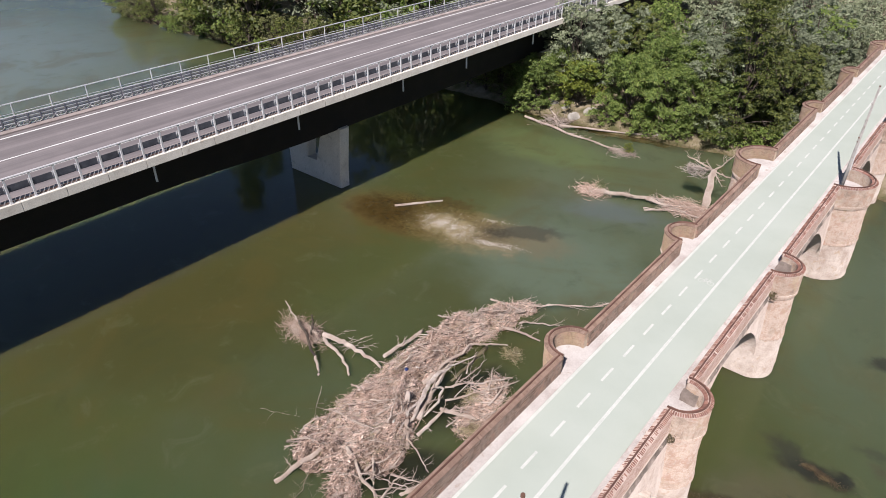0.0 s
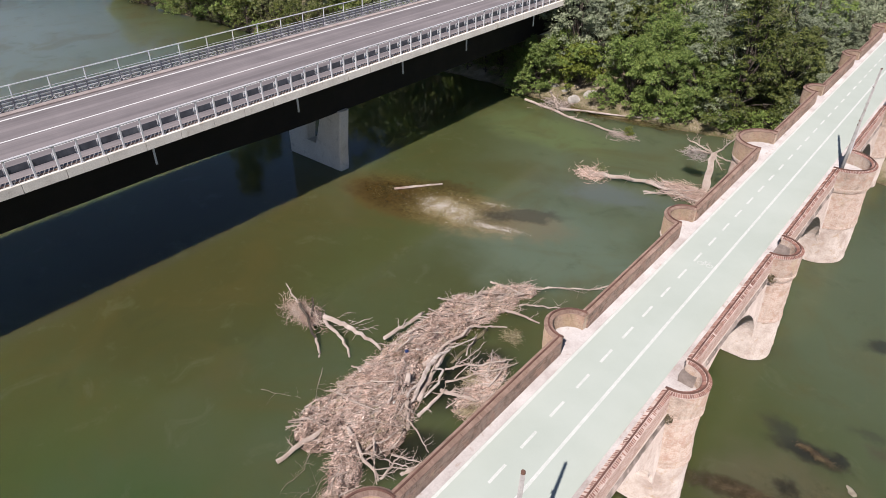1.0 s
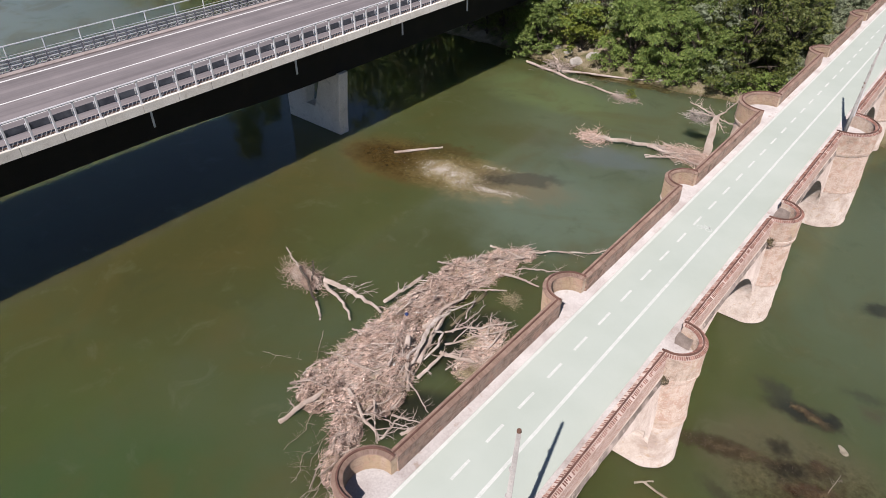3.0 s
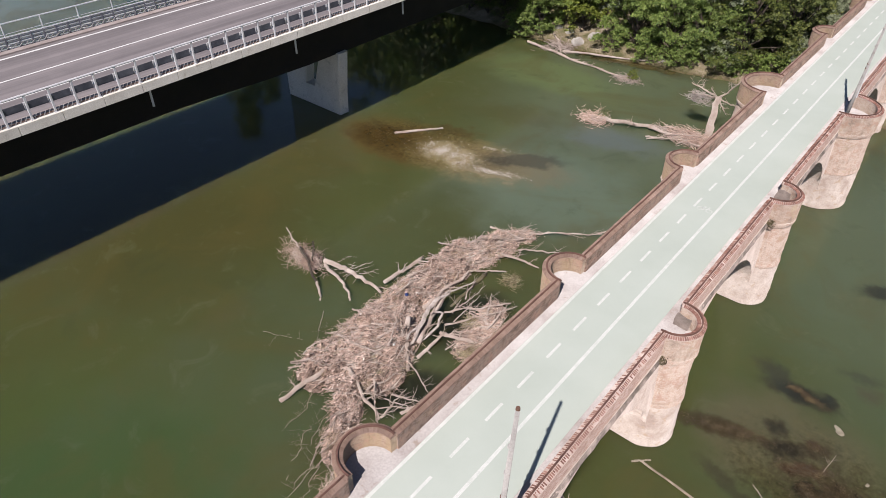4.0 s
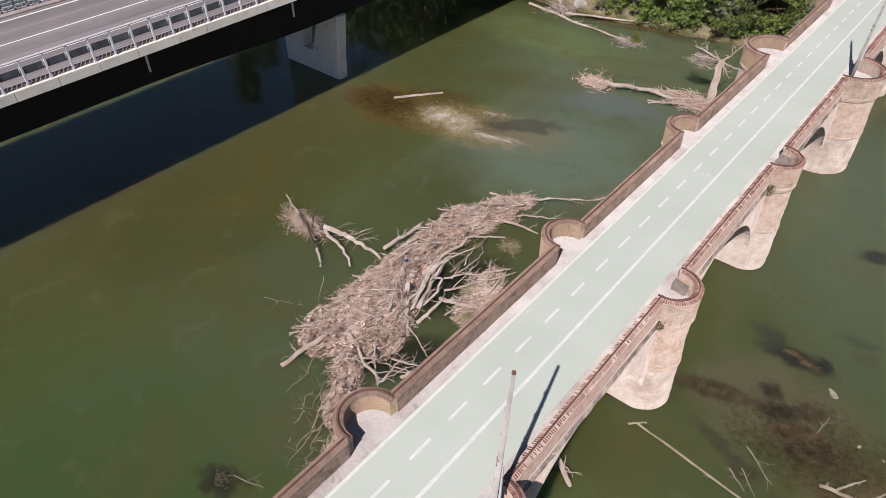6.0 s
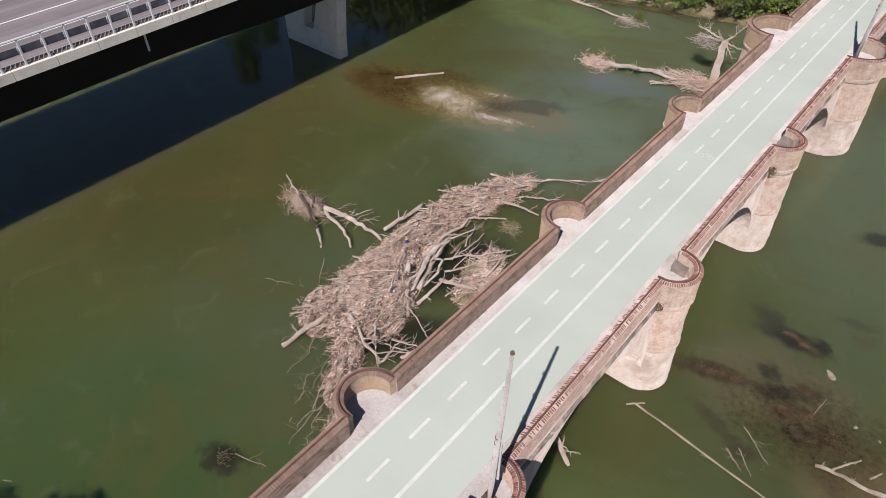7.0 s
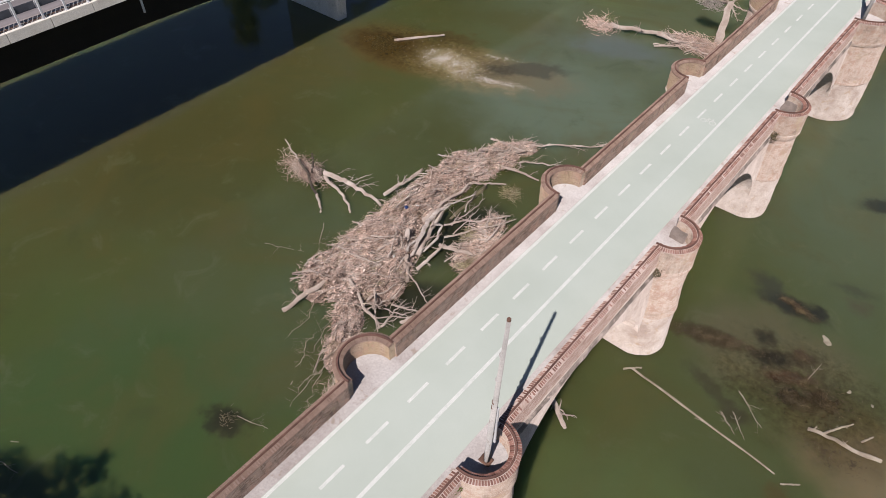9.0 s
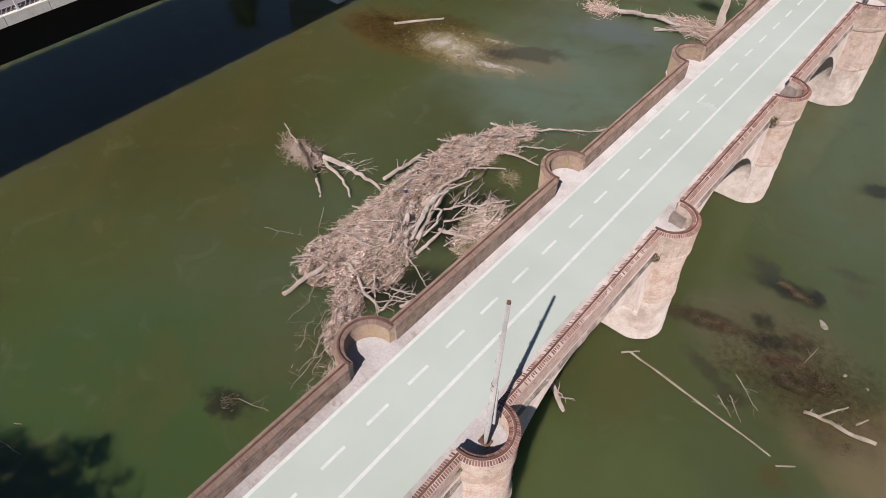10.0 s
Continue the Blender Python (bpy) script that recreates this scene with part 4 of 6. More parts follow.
for lo, hi in zip(rings, rings[1:]):
    for i in range(4):
        bm.faces.new((lo[i], lo[(i + 1) % 4], hi[(i + 1) % 4], hi[i]))
bm.faces.new(rings[0]), bm.faces.new(rings[-1][::-1])
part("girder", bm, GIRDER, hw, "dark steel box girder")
# edge beams in short concrete panels
for x, s in ((NE, -1), (FD, 1)):
    bm = boxes((min(0, s * 0.28), max(0, s * 0.28), 0.012, 2.438, 0.0, 0.58), bevel=0.015)
    first = part("edge_panel", bm, CONCRETE, hw, "pale concrete edge panel")
    first.matrix_parent_inverse = Matrix()
    y = RB0
    i = 0
    while y < RB1 - 2.4:
        o = first if i == 0 else first.copy()
        if i:
            scene.collection.objects.link(o)
        o.matrix_basis = Matrix.Translation((x - MID, y - 34.4, 9.4))
        y, i = y + 2.45, i + 1
for y in (4.6, 16.3, 28.0, 39.6, 48.5, 60.0, 72.0):
    bm = bmesh.new()
    tube(bm, [(NE - 0.42, y, 9.5), (NE - 0.42, y, 8.15)], 0.075, 8)
    part("drain_pipe", bm, GALV, hw, "light grey drain pipe")


def split_pier(cy):
    """A broad wall with a slanting opening between its two legs."""
    bm = bmesh.new()

    def block(front):
        c = 0.1
        cx, cz = sum(p[0] for p in front) / 4, sum(p[1] for p in front) / 4
        rings = []
        for y, k in ((cy, c), (cy + c, 0), (cy + 1.05 - c, 0), (cy + 1.05, c)):
            rings.append([bm.verts.new((x + (k if x < cx else -k), y, z)) for x, z in front])
        for a, b in zip(rings, rings[1:]):
            for n in range(4):
                bm.faces.new((a[n], a[(n + 1) % 4], b[(n + 1) % 4], b[n]))
        bm.faces.new(rings[0])
        bm.faces.new(rings[-1][::-1])

    block([(-48.45, -1.6), (-41.45, -1.6), (-41.27, 1.9), (-48.45, 1.9)])
    block([(-44.6, 1.9), (-41.27, 1.9), (-40.8, 5.75), (-43.3, 5.75)])
    block([(-48.45, 1.9), (-45.75, 1.9), (-45.0, 5.75), (-48.6, 5.75)])
    return part("pier", bm, PIERCON, hw, "pale concrete pier with a slanting opening")


for cy in (33.95, 76.0, -8.0, -50.0):
    split_pier(cy)

# railings and crash barriers of the road bridge
POST = 1.30


def railing(x, s, name, label, steel, beam=True):
    th = thing(name, (x, 34.4, ROAD + 0.08), label, "railing", "railings of the road bridge")
    bm = bmesh.new()
    w = 0.06 if beam else 0.03
    box(bm, -0.05, 0.05, -w, w, 0.0, 1.46, bevel=0.012)
    box(bm, -0.09, 0.09, -0.09, 0.09, 0.0, 0.03)
    if beam:
        box(bm, min(0, s * 0.3), max(0, s * 0.3), -0.035, 0.035, 0.76, 0.84)
        box(bm, min(s * 0.08, s * 0.3), max(s * 0.08, s * 0.3), -0.05, 0.05, 0.5, 0.56)
        box(bm, min(s * 0.24, s * 0.3), max(s * 0.24, s * 0.3), -0.07, 0.07, 0.5, 0.98)
    else:
        box(bm, 0.0, s * 0.8, -0.04, 0.04, -0.08, 0.0)
    first = part("post", bm, steel, th)
    first.matrix_parent_inverse = Matrix()
    i = 0
    y = -46.61
    while y < 150:
        o = first if i == 0 else first.copy()
        if i:
            scene.collection.objects.link(o)
        o.matrix_basis = Matrix.Translation((0, y - 34.4, 0.0))
        y, i = y + POST * (1 if beam else 2), i + 1
    bm = bmesh.new()
    tube(bm, [(x, -47, ROAD + 1.55), (x, 150, ROAD + 1.55)], 0.07 if beam else 0.05, 8)
    part("handrail", bm, steel, th)
    if not beam:
        bm = bmesh.new()
        tube(bm, [(x, -47, ROAD + 0.85), (x, 150, ROAD + 0.85)], 0.02, 6)
        part("middle_rail", bm, steel, th)
        return
    bm = bmesh.new()
    prof = [(0.0, 0.52), (0.05, 0.57), (0.05, 0.65), (0.0, 0.7), (0.0, 0.76), (0.05, 0.81), (0.05, 0.89), (0.0, 0.94), (-0.015, 0.94), (-0.015, 0.52)]
    bx = x + s * 0.32
    lo = [bm.verts.new((bx + s * a, -47, ROAD + 0.08 + c)) for a, c in prof]
    hi = [bm.verts.new((bx + s * a, 150, ROAD + 0.08 + c)) for a, c in prof]
    for i in range(len(prof)):
        q = (i + 1) % len(prof)
        bm.faces.new((lo[i], lo[q], hi[q], hi[i]))
    part("crash_beam", bm, NAVY, th, "waved steel crash beam")
    for z in (0.16,):
        bm = bmesh.new()
        tube(bm, [(x + s * 0.05, -47, ROAD + z), (x + s * 0.05, 150, ROAD + z)], 0.028, 6)
        part("lower_rail", bm, RUST, th, "rusty lower rail")
    bm = bmesh.new()
    bx = x + s * 0.03
    for i in range(640):
        y = -46.5 + i * 0.26
        q = [(bx, y, 0.02), (bx, y + 0.05, 0.02), (bx, y + 0.2, 0.27), (bx, y + 0.15, 0.27)]
        bm.faces.new([bm.verts.new((a, b, ROAD + 0.08 + c)) for a, b, c in q])
        bm.faces.new([bm.verts.new((a - s * 0.02, b, ROAD + 0.08 + c)) for a, b, c in reversed(q)])
    tagged(part("kick_lattice", bm, LATTICE, th, "low lattice at the foot of the railing"), kind="stuff")


railing(NE - 0.2, -1, "bridge_railing", "galvanised steel railing with crash beam on the road bridge edge", GALV)
railing(FE + 0.2, 1, "bridge_railing", "slender galvanised steel railing outside the far road edge", GALV, False)
inner = thing("crash_barrier", (FE + 0.95, 34.4, ROAD + 0.08), "dark three-beam steel crash barrier along the carriageway", "barrier", "railings of the road bridge")
for z, steel in ((0.1, DULL), (0.25, BEAM), (0.38, GALV), (0.5, BEAM), (0.62, DULL), (0.74, BEAM), (0.86, GALV)):
    part("beam", boxes((FE + 0.95, FE + 1.02, -47, 150, ROAD + z, ROAD + z + 0.085), bevel=0.02), steel, inner)
vs, fs = [], []
for i in range(400):         # slanting ties under the barrier's beams
    y = -46.5 + i * 0.42
    k = len(vs)
    for x, dy, z in ((FE + 1.03, 0.0, 0.02), (FE + 1.03, 0.07, 0.02), (FE + 1.16, 0.3, 0.3), (FE + 1.16, 0.23, 0.3), (FE + 1.0, 0.0, 0.02), (FE + 1.0, 0.07, 0.02), (FE + 1.13, 0.3, 0.3), (FE + 1.13, 0.23, 0.3)):
        vs.append((x, y + dy, ROAD + 0.08 + z))
    fs += [(k, k + 1, k + 2, k + 3), (k + 7, k + 6, k + 5, k + 4), (k, k + 3, k + 7, k + 4), (k + 1, k + 5, k + 6, k + 2)]
tagged(raw("barrier_tie", vs, fs, LATTICE, inner, "pale slanting ties under the barrier"), kind="stuff")
first = part("barrier_post", boxes((-0.06, 0.0, -0.05, 0.05, 0.0, 0.86), bevel=0.01), BEAM, inner)
first.matrix_parent_inverse = Matrix()
for i in range(230):
    o = first if i == 0 else first.copy()
    if i:
        scene.collection.objects.link(o)
    o.matrix_basis = Matrix.Translation((0.09, -81.0 + i * 0.85, -0.04))


# ---- poles on the old bridge ----
def pole(x, y, top):
    th = thing("utility_pole", (x, y, DECK), "bare grey lamp pole standing in a bridge refuge", "pole", "poles on the bridge")
    bm = bmesh.new()
    tube(bm, [(x, y, DECK), (x + 0.05, y, DECK + 2.3), (x + 0.1, y + 0.05, DECK + 4.2), (x + 0.2, y + 0.12, top)], [0.12, 0.105, 0.085, 0.062], 12)
    part("shaft", bm, POLE, th, smooth=True)
    bm = bmesh.new()
    tube(bm, [(x + 0.2, y + 0.12, top - 0.02), (x + 0.2, y + 0.12, top + 0.05)], [0.064, 0.058], 12)
    part("cap", bm, RUST, th, "rusty cap")
    for z in (1.9, 3.4, 3.7, 4.9, 6.1):
        bm = bmesh.new()
        k = 0.02 * z
        r = 0.12 - 0.0076 * z + 0.01
        tube(bm, [(x + k, y + 0.012 * z, DECK + z), (x + k, y + 0.012 * z, DECK + z + 0.07)], r, 12)
        part("band", bm, RUST if z < 4 else POLE, th)
    bm = bmesh.new()
    box(bm, x + 0.1, x + 0.2, y + 0.08, y + 0.14, DECK + 1.3, DECK + 3.4, bevel=0.01)
    part("cable_duct", bm, GALV, th)
    part("base_bar", boxes((x - 0.24, x + 0.2, y - 0.2, y + 0.16, DECK + 0.012, DECK + 0.07), bevel=0.03), RUST, th, "rusty plate at the foot")
    return th


pole(-5.03, 7.62, 13.5)
pole(-5.19, 49.19, 13.1)


# ---- trees ----
def leaves_mesh(name, clumps, per, size, seed, flat=0.45, loose=0.42):
    """Many small leaf sprays on the skins of uneven clumps. clumps: centre, radii and share."""
    rng = np.random.default_rng(seed)
    cs, ns = [], []
    for (cx, cy, cz), (rx, ry, rz), share in clumps:
        n = int(per * share)
        v = rng.normal(size=(n, 3))
        v /= np.linalg.norm(v, axis=1)[:, None]
        v[:, 2] = np.where(v[:, 2] < -0.35, -v[:, 2], v[:, 2])
        rad = 1.0 - 0.5 * rng.random(n) ** 2 + 0.16 * rng.normal(size=n)
        cs.append(v * rad[:, None] * (rx, ry, rz) + (cx, cy, cz))
        d = v + rng.normal(size=(n, 3)) * loose + (0, 0, flat)
        ns.append(d / np.linalg.norm(d, axis=1)[:, None])
    c, nrm = np.concatenate(cs), np.concatenate(ns)
    n = len(c)
    a = np.cross(nrm, rng.normal(size=(n, 3)))
    a /= np.linalg.norm(a, axis=1)[:, None]
    b = np.cross(nrm, a)
    s = (size * rng.uniform(0.55, 1.35, n))[:, None]
    a, b = a * s, b * s * 0.62
    verts = np.stack([c - a, c + b * 0.9 - a * 0.1, c + a, c - b * 0.9 + a * 0.15], axis=1).reshape(-1, 3)
    me = bpy.data.meshes.new(name)
    me.vertices.add(4 * n)
    me.vertices.foreach_set("co", verts.ravel())
    me.loops.add(4 * n)
    me.loops.foreach_set("vertex_index", np.arange(4 * n, dtype=np.int32))
    me.polygons.add(n)
    me.polygons.foreach_set("loop_start", np.arange(0, 4 * n, 4, dtype=np.int32))
    me.update(calc_edges=True)
    return me


def tree(name, height, spread, trunk_r, leaf, per, size, seed, label, category="tree", shape="round", low=0.2):
    """Trunk, limbs and a crown of leaf clumps, standing at the origin."""
    rng = random.Random(seed)
    th = thing(name, (0, 0, 0), label, category, "trees of the river bank")
    bm = bmesh.new()
    pts, rad = grown((0, 0, -0.6), (rng.uniform(-0.4, 0.4), rng.uniform(-0.4, 0.4), height * 0.82), trunk_r, trunk_r * 0.25, 7, 0.05, rng)
    tube(bm, pts, rad, 7)
    clumps = []
    n = 34 if shape != "cone" else 52
    for i in range(n):
        f = (i + 0.5) / n
        if shape == "cone":
            z = height * (low + (0.97 - low) * f)
            reach = spread * (1.08 - 1.02 * f) * rng.uniform(0.72, 1.0)
        else:
            z = height * (low + (0.92 - low) * rng.random() ** 0.8)
            reach = spread * math.sqrt(max(0.05, 1 - ((z / height - 0.45) / 0.62) ** 2)) * rng.uniform(0.35, 0.98)
        ang = i * 2.39996 + rng.uniform(-0.4, 0.4)
        tip = Vector((math.cos(ang) * reach, math.sin(ang) * reach, z))
        base = Vector(pts[min(6, max(1, int(7 * z / height * 0.7)))])
        lp, lr = grown(base, tip, trunk_r * 0.35, trunk_r * 0.08, 4, 0.08, rng)
        tube(bm, lp, lr, 5)
        k = spread * rng.uniform(0.2, 0.34)
        # each bough carries sprays of its own, with gaps between them
        many = 7
        for j in range(many):
            u, w = rng.uniform(0, 6.283), rng.uniform(-0.5, 1.0)
            c = math.sqrt(max(0.0, 1 - w * w))
            at = tip + Vector((c * math.cos(u), c * math.sin(u), w * (0.45 if shape == "cone" else 0.9))) * k * rng.uniform(0.5, 1.15)
            if shape == "cone":
                at.z -= 0.25 * k * c
            r = k * rng.uniform(0.28, 0.52)
            clumps.append((at, (r, r * rng.uniform(0.8, 1.2), r * (rng.uniform(0.4, 0.6) if shape == "cone" else rng.uniform(0.6, 0.95))), rng.uniform(0.7, 1.3) / (n * many)))
    part("trunk", bm, BARK, th, smooth=True)
    me = leaves_mesh("crown", clumps, per, size, seed)
    obj("crown", me, leaf, th)
    return th


W, L, A = "silvery grey-green willow tree on the river bank", "bushy fresh green tree on the river bank", "dense dark green alder on the river bank"
kinds = {
    "willow": tree("willow_tree", 8.5, 4.0, 0.24, LEAF_SILVER, 13000, 0.108, 11, W, low=0.12),
    "willow_b": tree("willow_tree", 7.0, 3.4, 0.2, LEAF_SILVER, 11500, 0.104, 12, W, low=0.1),
    "green": tree("locust_tree", 6.5, 3.8, 0.2, LEAF_GREEN, 20000, 0.092, 13, "bushy fresh green tree at the water's edge", low=0.05),
    "green_b": tree("locust_tree", 8.5, 3.9, 0.22, LEAF_GREEN, 18000, 0.096, 14, L, low=0.04),
    "dark": tree("alder_tree", 11.6, 3.9, 0.26, LEAF_CONE, 25000, 0.09, 15, "tall conical olive-green alder on the river bank", shape="cone", low=0.04),
    "dark_b": tree("alder_tree", 8.5, 3.8, 0.24, LEAF_DARK, 15000, 0.12, 16, A, low=0.06),
    "far_willow": tree("willow_tree", 8.5, 4.0, 0.24, LEAF_SILVER, 3500, 0.168, 21, W, low=0.12),
    "far_willow_b": tree("willow_tree", 7.4, 3.7, 0.22, LEAF_SILVER, 3500, 0.168, 22, W, low=0.12),
    "far_green": tree("locust_tree", 8.5, 3.9, 0.22, LEAF_GREEN, 3500, 0.168, 23, L, low=0.08),
    "far_dark": tree("alder_tree", 8.5, 3.8, 0.24, LEAF_DARK, 3500, 0.168, 24, A, low=0.08),
    "olive": tree("poplar_tree", 9.5, 3.7, 0.24, LEAF_OLIVE, 3500, 0.17, 17, "olive-green poplar on the river bank", low=0.1),
    "tall": tree("poplar_tree", 27.0, 5.5, 0.5, LEAF_DARK, 7000, 0.36, 25, "very tall dark poplar on the far bank", shape="cone", low=0.08),
    "shrub": tree("willow_shrub", 3.2, 2.3, 0.09, LEAF_SILVER, 4500, 0.1, 18, "low grey-green willow shrub at the water's edge", "shrub", low=0.02),
    "lime": tree("young_locust", 3.4, 1.7, 0.07, LEAF_LIME, 4500, 0.085, 19, "small yellow-green shrub among darker bushes", "shrub", low=0.05),
    "bush": tree("green_bush", 2.8, 2.2, 0.08, LEAF_GREEN, 5000, 0.095, 20, "low green bush overhanging the water", "shrub", low=0.0),
}
used = set()


def plant(kind, x, y, scale=1.0, turn=0.0, sink=0.0):
    z = max(0.0, bed(x, y)) - sink
    src = kinds[kind]
    m = Matrix.LocRotScale((x, y, z), Euler((0, 0, turn)), (scale, scale, scale * random.uniform(0.92, 1.08)))
    if kind not in used:
        used.add(kind)
        src.matrix_basis = m
        return src
    o = copy_thing(src, Matrix.Translation((x, y, z)) @ Matrix.Rotation(turn, 4, "Z"))
    o.scale = (scale, scale, scale * random.uniform(0.92, 1.08))
    return o


# the ones along the water, one by one
for row in (
    ("willow", -37.2, 67.6, 1.18), ("bush", -40.2, 61.6, 1.0), ("green_b", -38.9, 62.0, 0.72), ("green", -40.2, 63.2, 0.7), ("green", -36.2, 65.8, 0.8), ("lime", -34.8, 64.6, 1.65), ("willow_b", -34.4, 68.6, 1.1),
    ("green", -28.4, 65.4, 1.05), ("green", -24.6, 65.6, 1.15), ("green", -21.4, 66.0, 0.95), ("bush", -30.6, 63.8, 0.9), ("green_b", -26.4, 67.6, 1.02), ("bush", -26.4, 63.7, 0.8), ("bush", -22.4, 64.3, 0.8),
    ("willow_b", -20.9, 67.8, 1.12), ("willow_b", -22.6, 70.4, 1.2), ("shrub", -19.8, 65.8, 0.9), ("dark", -18.0, 67.6, 1.18), ("dark_b", -14.9, 68.2, 0.98), ("bush", -18.4, 65.6, 0.7), ("bush", -14.2, 66.4, 0.8),
    ("bush", -16.2, 66.0, 0.75), ("dark_b", -14.9, 74.0, 0.8), ("willow", -15.4, 80.0, 0.85), ("dark_b", -31.2, 69.4, 0.95), ("dark_b", -32.8, 72.0, 1.05), ("willow", -15.6, 87.0, 0.8), ("shrub", -13.0, 69.6, 0.9),
    ("shrub", -12.6, 67.6, 0.8), ("shrub", -13.0, 74.2, 0.95), ("shrub", -12.9, 79.0, 0.9), ("shrub", -13.1, 84.5, 0.95), ("shrub", -13.0, 90.0, 0.95), ("shrub", -13.0, 96.0, 1.0), ("lime", -20.0, 64.9, 0.5), ("far_willow", -14.6, 93.0, 0.75), ("far_willow_b", -14.3, 98.5, 0.75), ("far_willow", -14.4, 104.5, 0.8), ("far_willow_b", -14.4, 110.0, 0.8),
):
    plant(row[0], row[1], row[2] - (0.9 if row[0] in ('green', 'bush', 'dark', 'shrub') else 0.0), row[3], random.uniform(0, 6.28))
# the wood behind, thinning with distance
spots = []
rng = random.Random(5)
for tries in range(5000):
    x, y = rng.uniform(-84, -12), rng.uniform(68, 116)
    if x > -15.6:
        continue
    if -54.5 < x < -36.5 or y < shore(x) + 7.0:
        continue
    gap = 3.3 if y < 90 else 4.0
    if all((x - a) ** 2 + (y - b) ** 2 > gap * gap for a, b in spots) and len(spots) < 66 and (x < -14 or y < 100):
        spots.append((x, y))
for x, y in spots:
    kind = rng.choices(["far_willow", "far_willow_b", "olive", "far_dark", "far_green"], [8, 8, 3, 2, 2])[0]
    plant(kind, x, y, rng.uniform(0.8, 1.12), rng.uniform(0, 6.28))
# on the near bank, behind the view: their shade reaches the water
for kind, x, y, k in (("far_dark", -16.9, -11.3, 1.02), ("far_dark", -18.0, -12.3, 1.06), ("far_green", -19.6, -13.6, 1.02), ("far_green", -17.3, -12.4, 1.08), ("far_dark", -15.6, -13.0, 1.08), ("olive", -18.7, -13.3, 0.96), ("far_green", -23.2, -15.6, 0.9), ("far_green", -26.5, -17.0, 0.9)):
    plant(kind, x, y, k, x)
# in the shade under the road bridge
for x, y, k in ((-41.8, 63.0, 0.42), (-44.4, 62.8, 0.45), (-47.0, 63.2, 0.42), (-49.6, 62.9, 0.46), (-43.2, 64.6, 0.5), (-46.0, 64.8, 0.5)):
    plant("far_dark", x, y, k, x)
# beyond the road bridge
for x, y in ((-57.5, 63.5), (-61.0, 65.0), (-64.5, 63.0), (-68.0, 65.5), (-60.0, 70.0), (-66.0, 70.5), (-72.0, 64.0), (-75.5, 68.0), (-63.5, 76.0), (-71.0, 74.0), (-57.8, 75.0), (-79.0, 63.0), (-80.0, 70.0)):
    plant(rng.choice(["olive", "far_dark", "far_green", "far_willow_b"]), x, y + 1.0, rng.uniform(1.4, 1.9), rng.uniform(0, 6.28))
for x, y, k in ((-95.0, 58.4, 1.1), (-88.0, 59.0, 0.85)):
    plant("tall", x, y, k, x)
for tries in range(24):
    x = -58 - rng.random() * 78
    y = shore(x) + 1.0 + rng.random() ** 1.3 * 28
    kind = rng.choices(["olive", "far_willow", "far_dark", "far_green"], [5, 3, 3, 2])[0]
    plant(kind, x, y, rng.uniform(1.0, 1.6), rng.uniform(0, 6.28))
for x in np.arange(-136, -57, 2.5):
    plant(rng.choice(["far_green", "olive", "far_dark", "bush"]), float(x), shore(float(x)) - 0.2, rng.uniform(0.55, 0.85), rng.uniform(0, 6.28))


# ---- bank: boulders and grass ----
def boulder(x, y, z, s, seed, label="pale rounded boulder on the river bank", material=None):
    bm = bmesh.new()
    bmesh.ops.create_icosphere(bm, subdivisions=3, radius=1.0)
    for v in bm.verts:
        k = 1 + 0.42 * noise.noise(v.co * 1.2 + Vector((seed * 3.1, 0, 0))) + 0.16 * noise.noise(v.co * 3 + Vector((seed, 5, 0))) + 0.06 * noise.noise(v.co * 8)
        k = min(k, 1.02 + 0.1 * abs(v.co.x))
        v.co = Vector((v.co.x * s[0], v.co.y * s[1], v.co.z * s[2])) * k
    ob = part("boulder", bm, material or STONE, smooth=True)
    ob.matrix_basis = pose(x, y, z, 0, 0, seed * 47)
    tagged(ob, label, "rock", "boulders on the bank")


for i, row in enumerate(((-34.0, 62.3, 0.4, (0.85, 0.72, 0.72)), (-33.0, 64.2, 0.75, (1.3, 0.9, 0.65)), (-36.0, 63.8, 0.6, (0.85, 0.7, 0.6)), (-37.6, 63.9, 0.55, (1.05, 0.8, 0.65)),
                         (-34.8, 65.4, 0.9, (0.8, 0.6, 0.5)), (-29.2, 63.6, 0.35, (0.7, 0.5, 0.4)), (-26.6, 63.5, 0.3, (0.8, 0.55, 0.4)), (-39.0, 63.2, 0.35, (0.6, 0.5, 0.4)),
                         (-36.9, 63.0, 0.3, (0.45, 0.4, 0.3)), (-31.3, 63.1, 0.25, (0.4, 0.35, 0.28)), (-24.6, 63.4, 0.2, (0.5, 0.4, 0.3)))):
    boulder(row[0], row[1], row[2] * 0.85, tuple(v * 0.82 for v in row[3]), i + 1)

blade_v, blade_f = [], []
rng = random.Random(9)
for i in range(7000):
    x = rng.uniform(-44, -11)
    y = shore(x) + rng.random() ** 1.6 * 2.4 - 0.15
    z = max(0.0, bed(x, y)) - 0.03
    h, w, a = rng.uniform(0.08, 0.26), rng.uniform(0.015, 0.04), rng.uniform(0, 6.28)
    k = len(blade_v)
    c, s = math.cos(a), math.sin(a)
    lx, ly = rng.uniform(-0.3, 0.3), rng.uniform(-0.3, 0.3)
    blade_v += [(x - w * c, y - w * s, z), (x + w * c, y + w * s, z), (x + lx * h, y + ly * h, z + h)]
    blade_f.append((k, k + 1, k + 2))
tagged(raw("bank_grass", blade_v, blade_f, GRASS), "tufts of dry and green grass along the bank", "grass", kind="stuff")


on_bridge = []


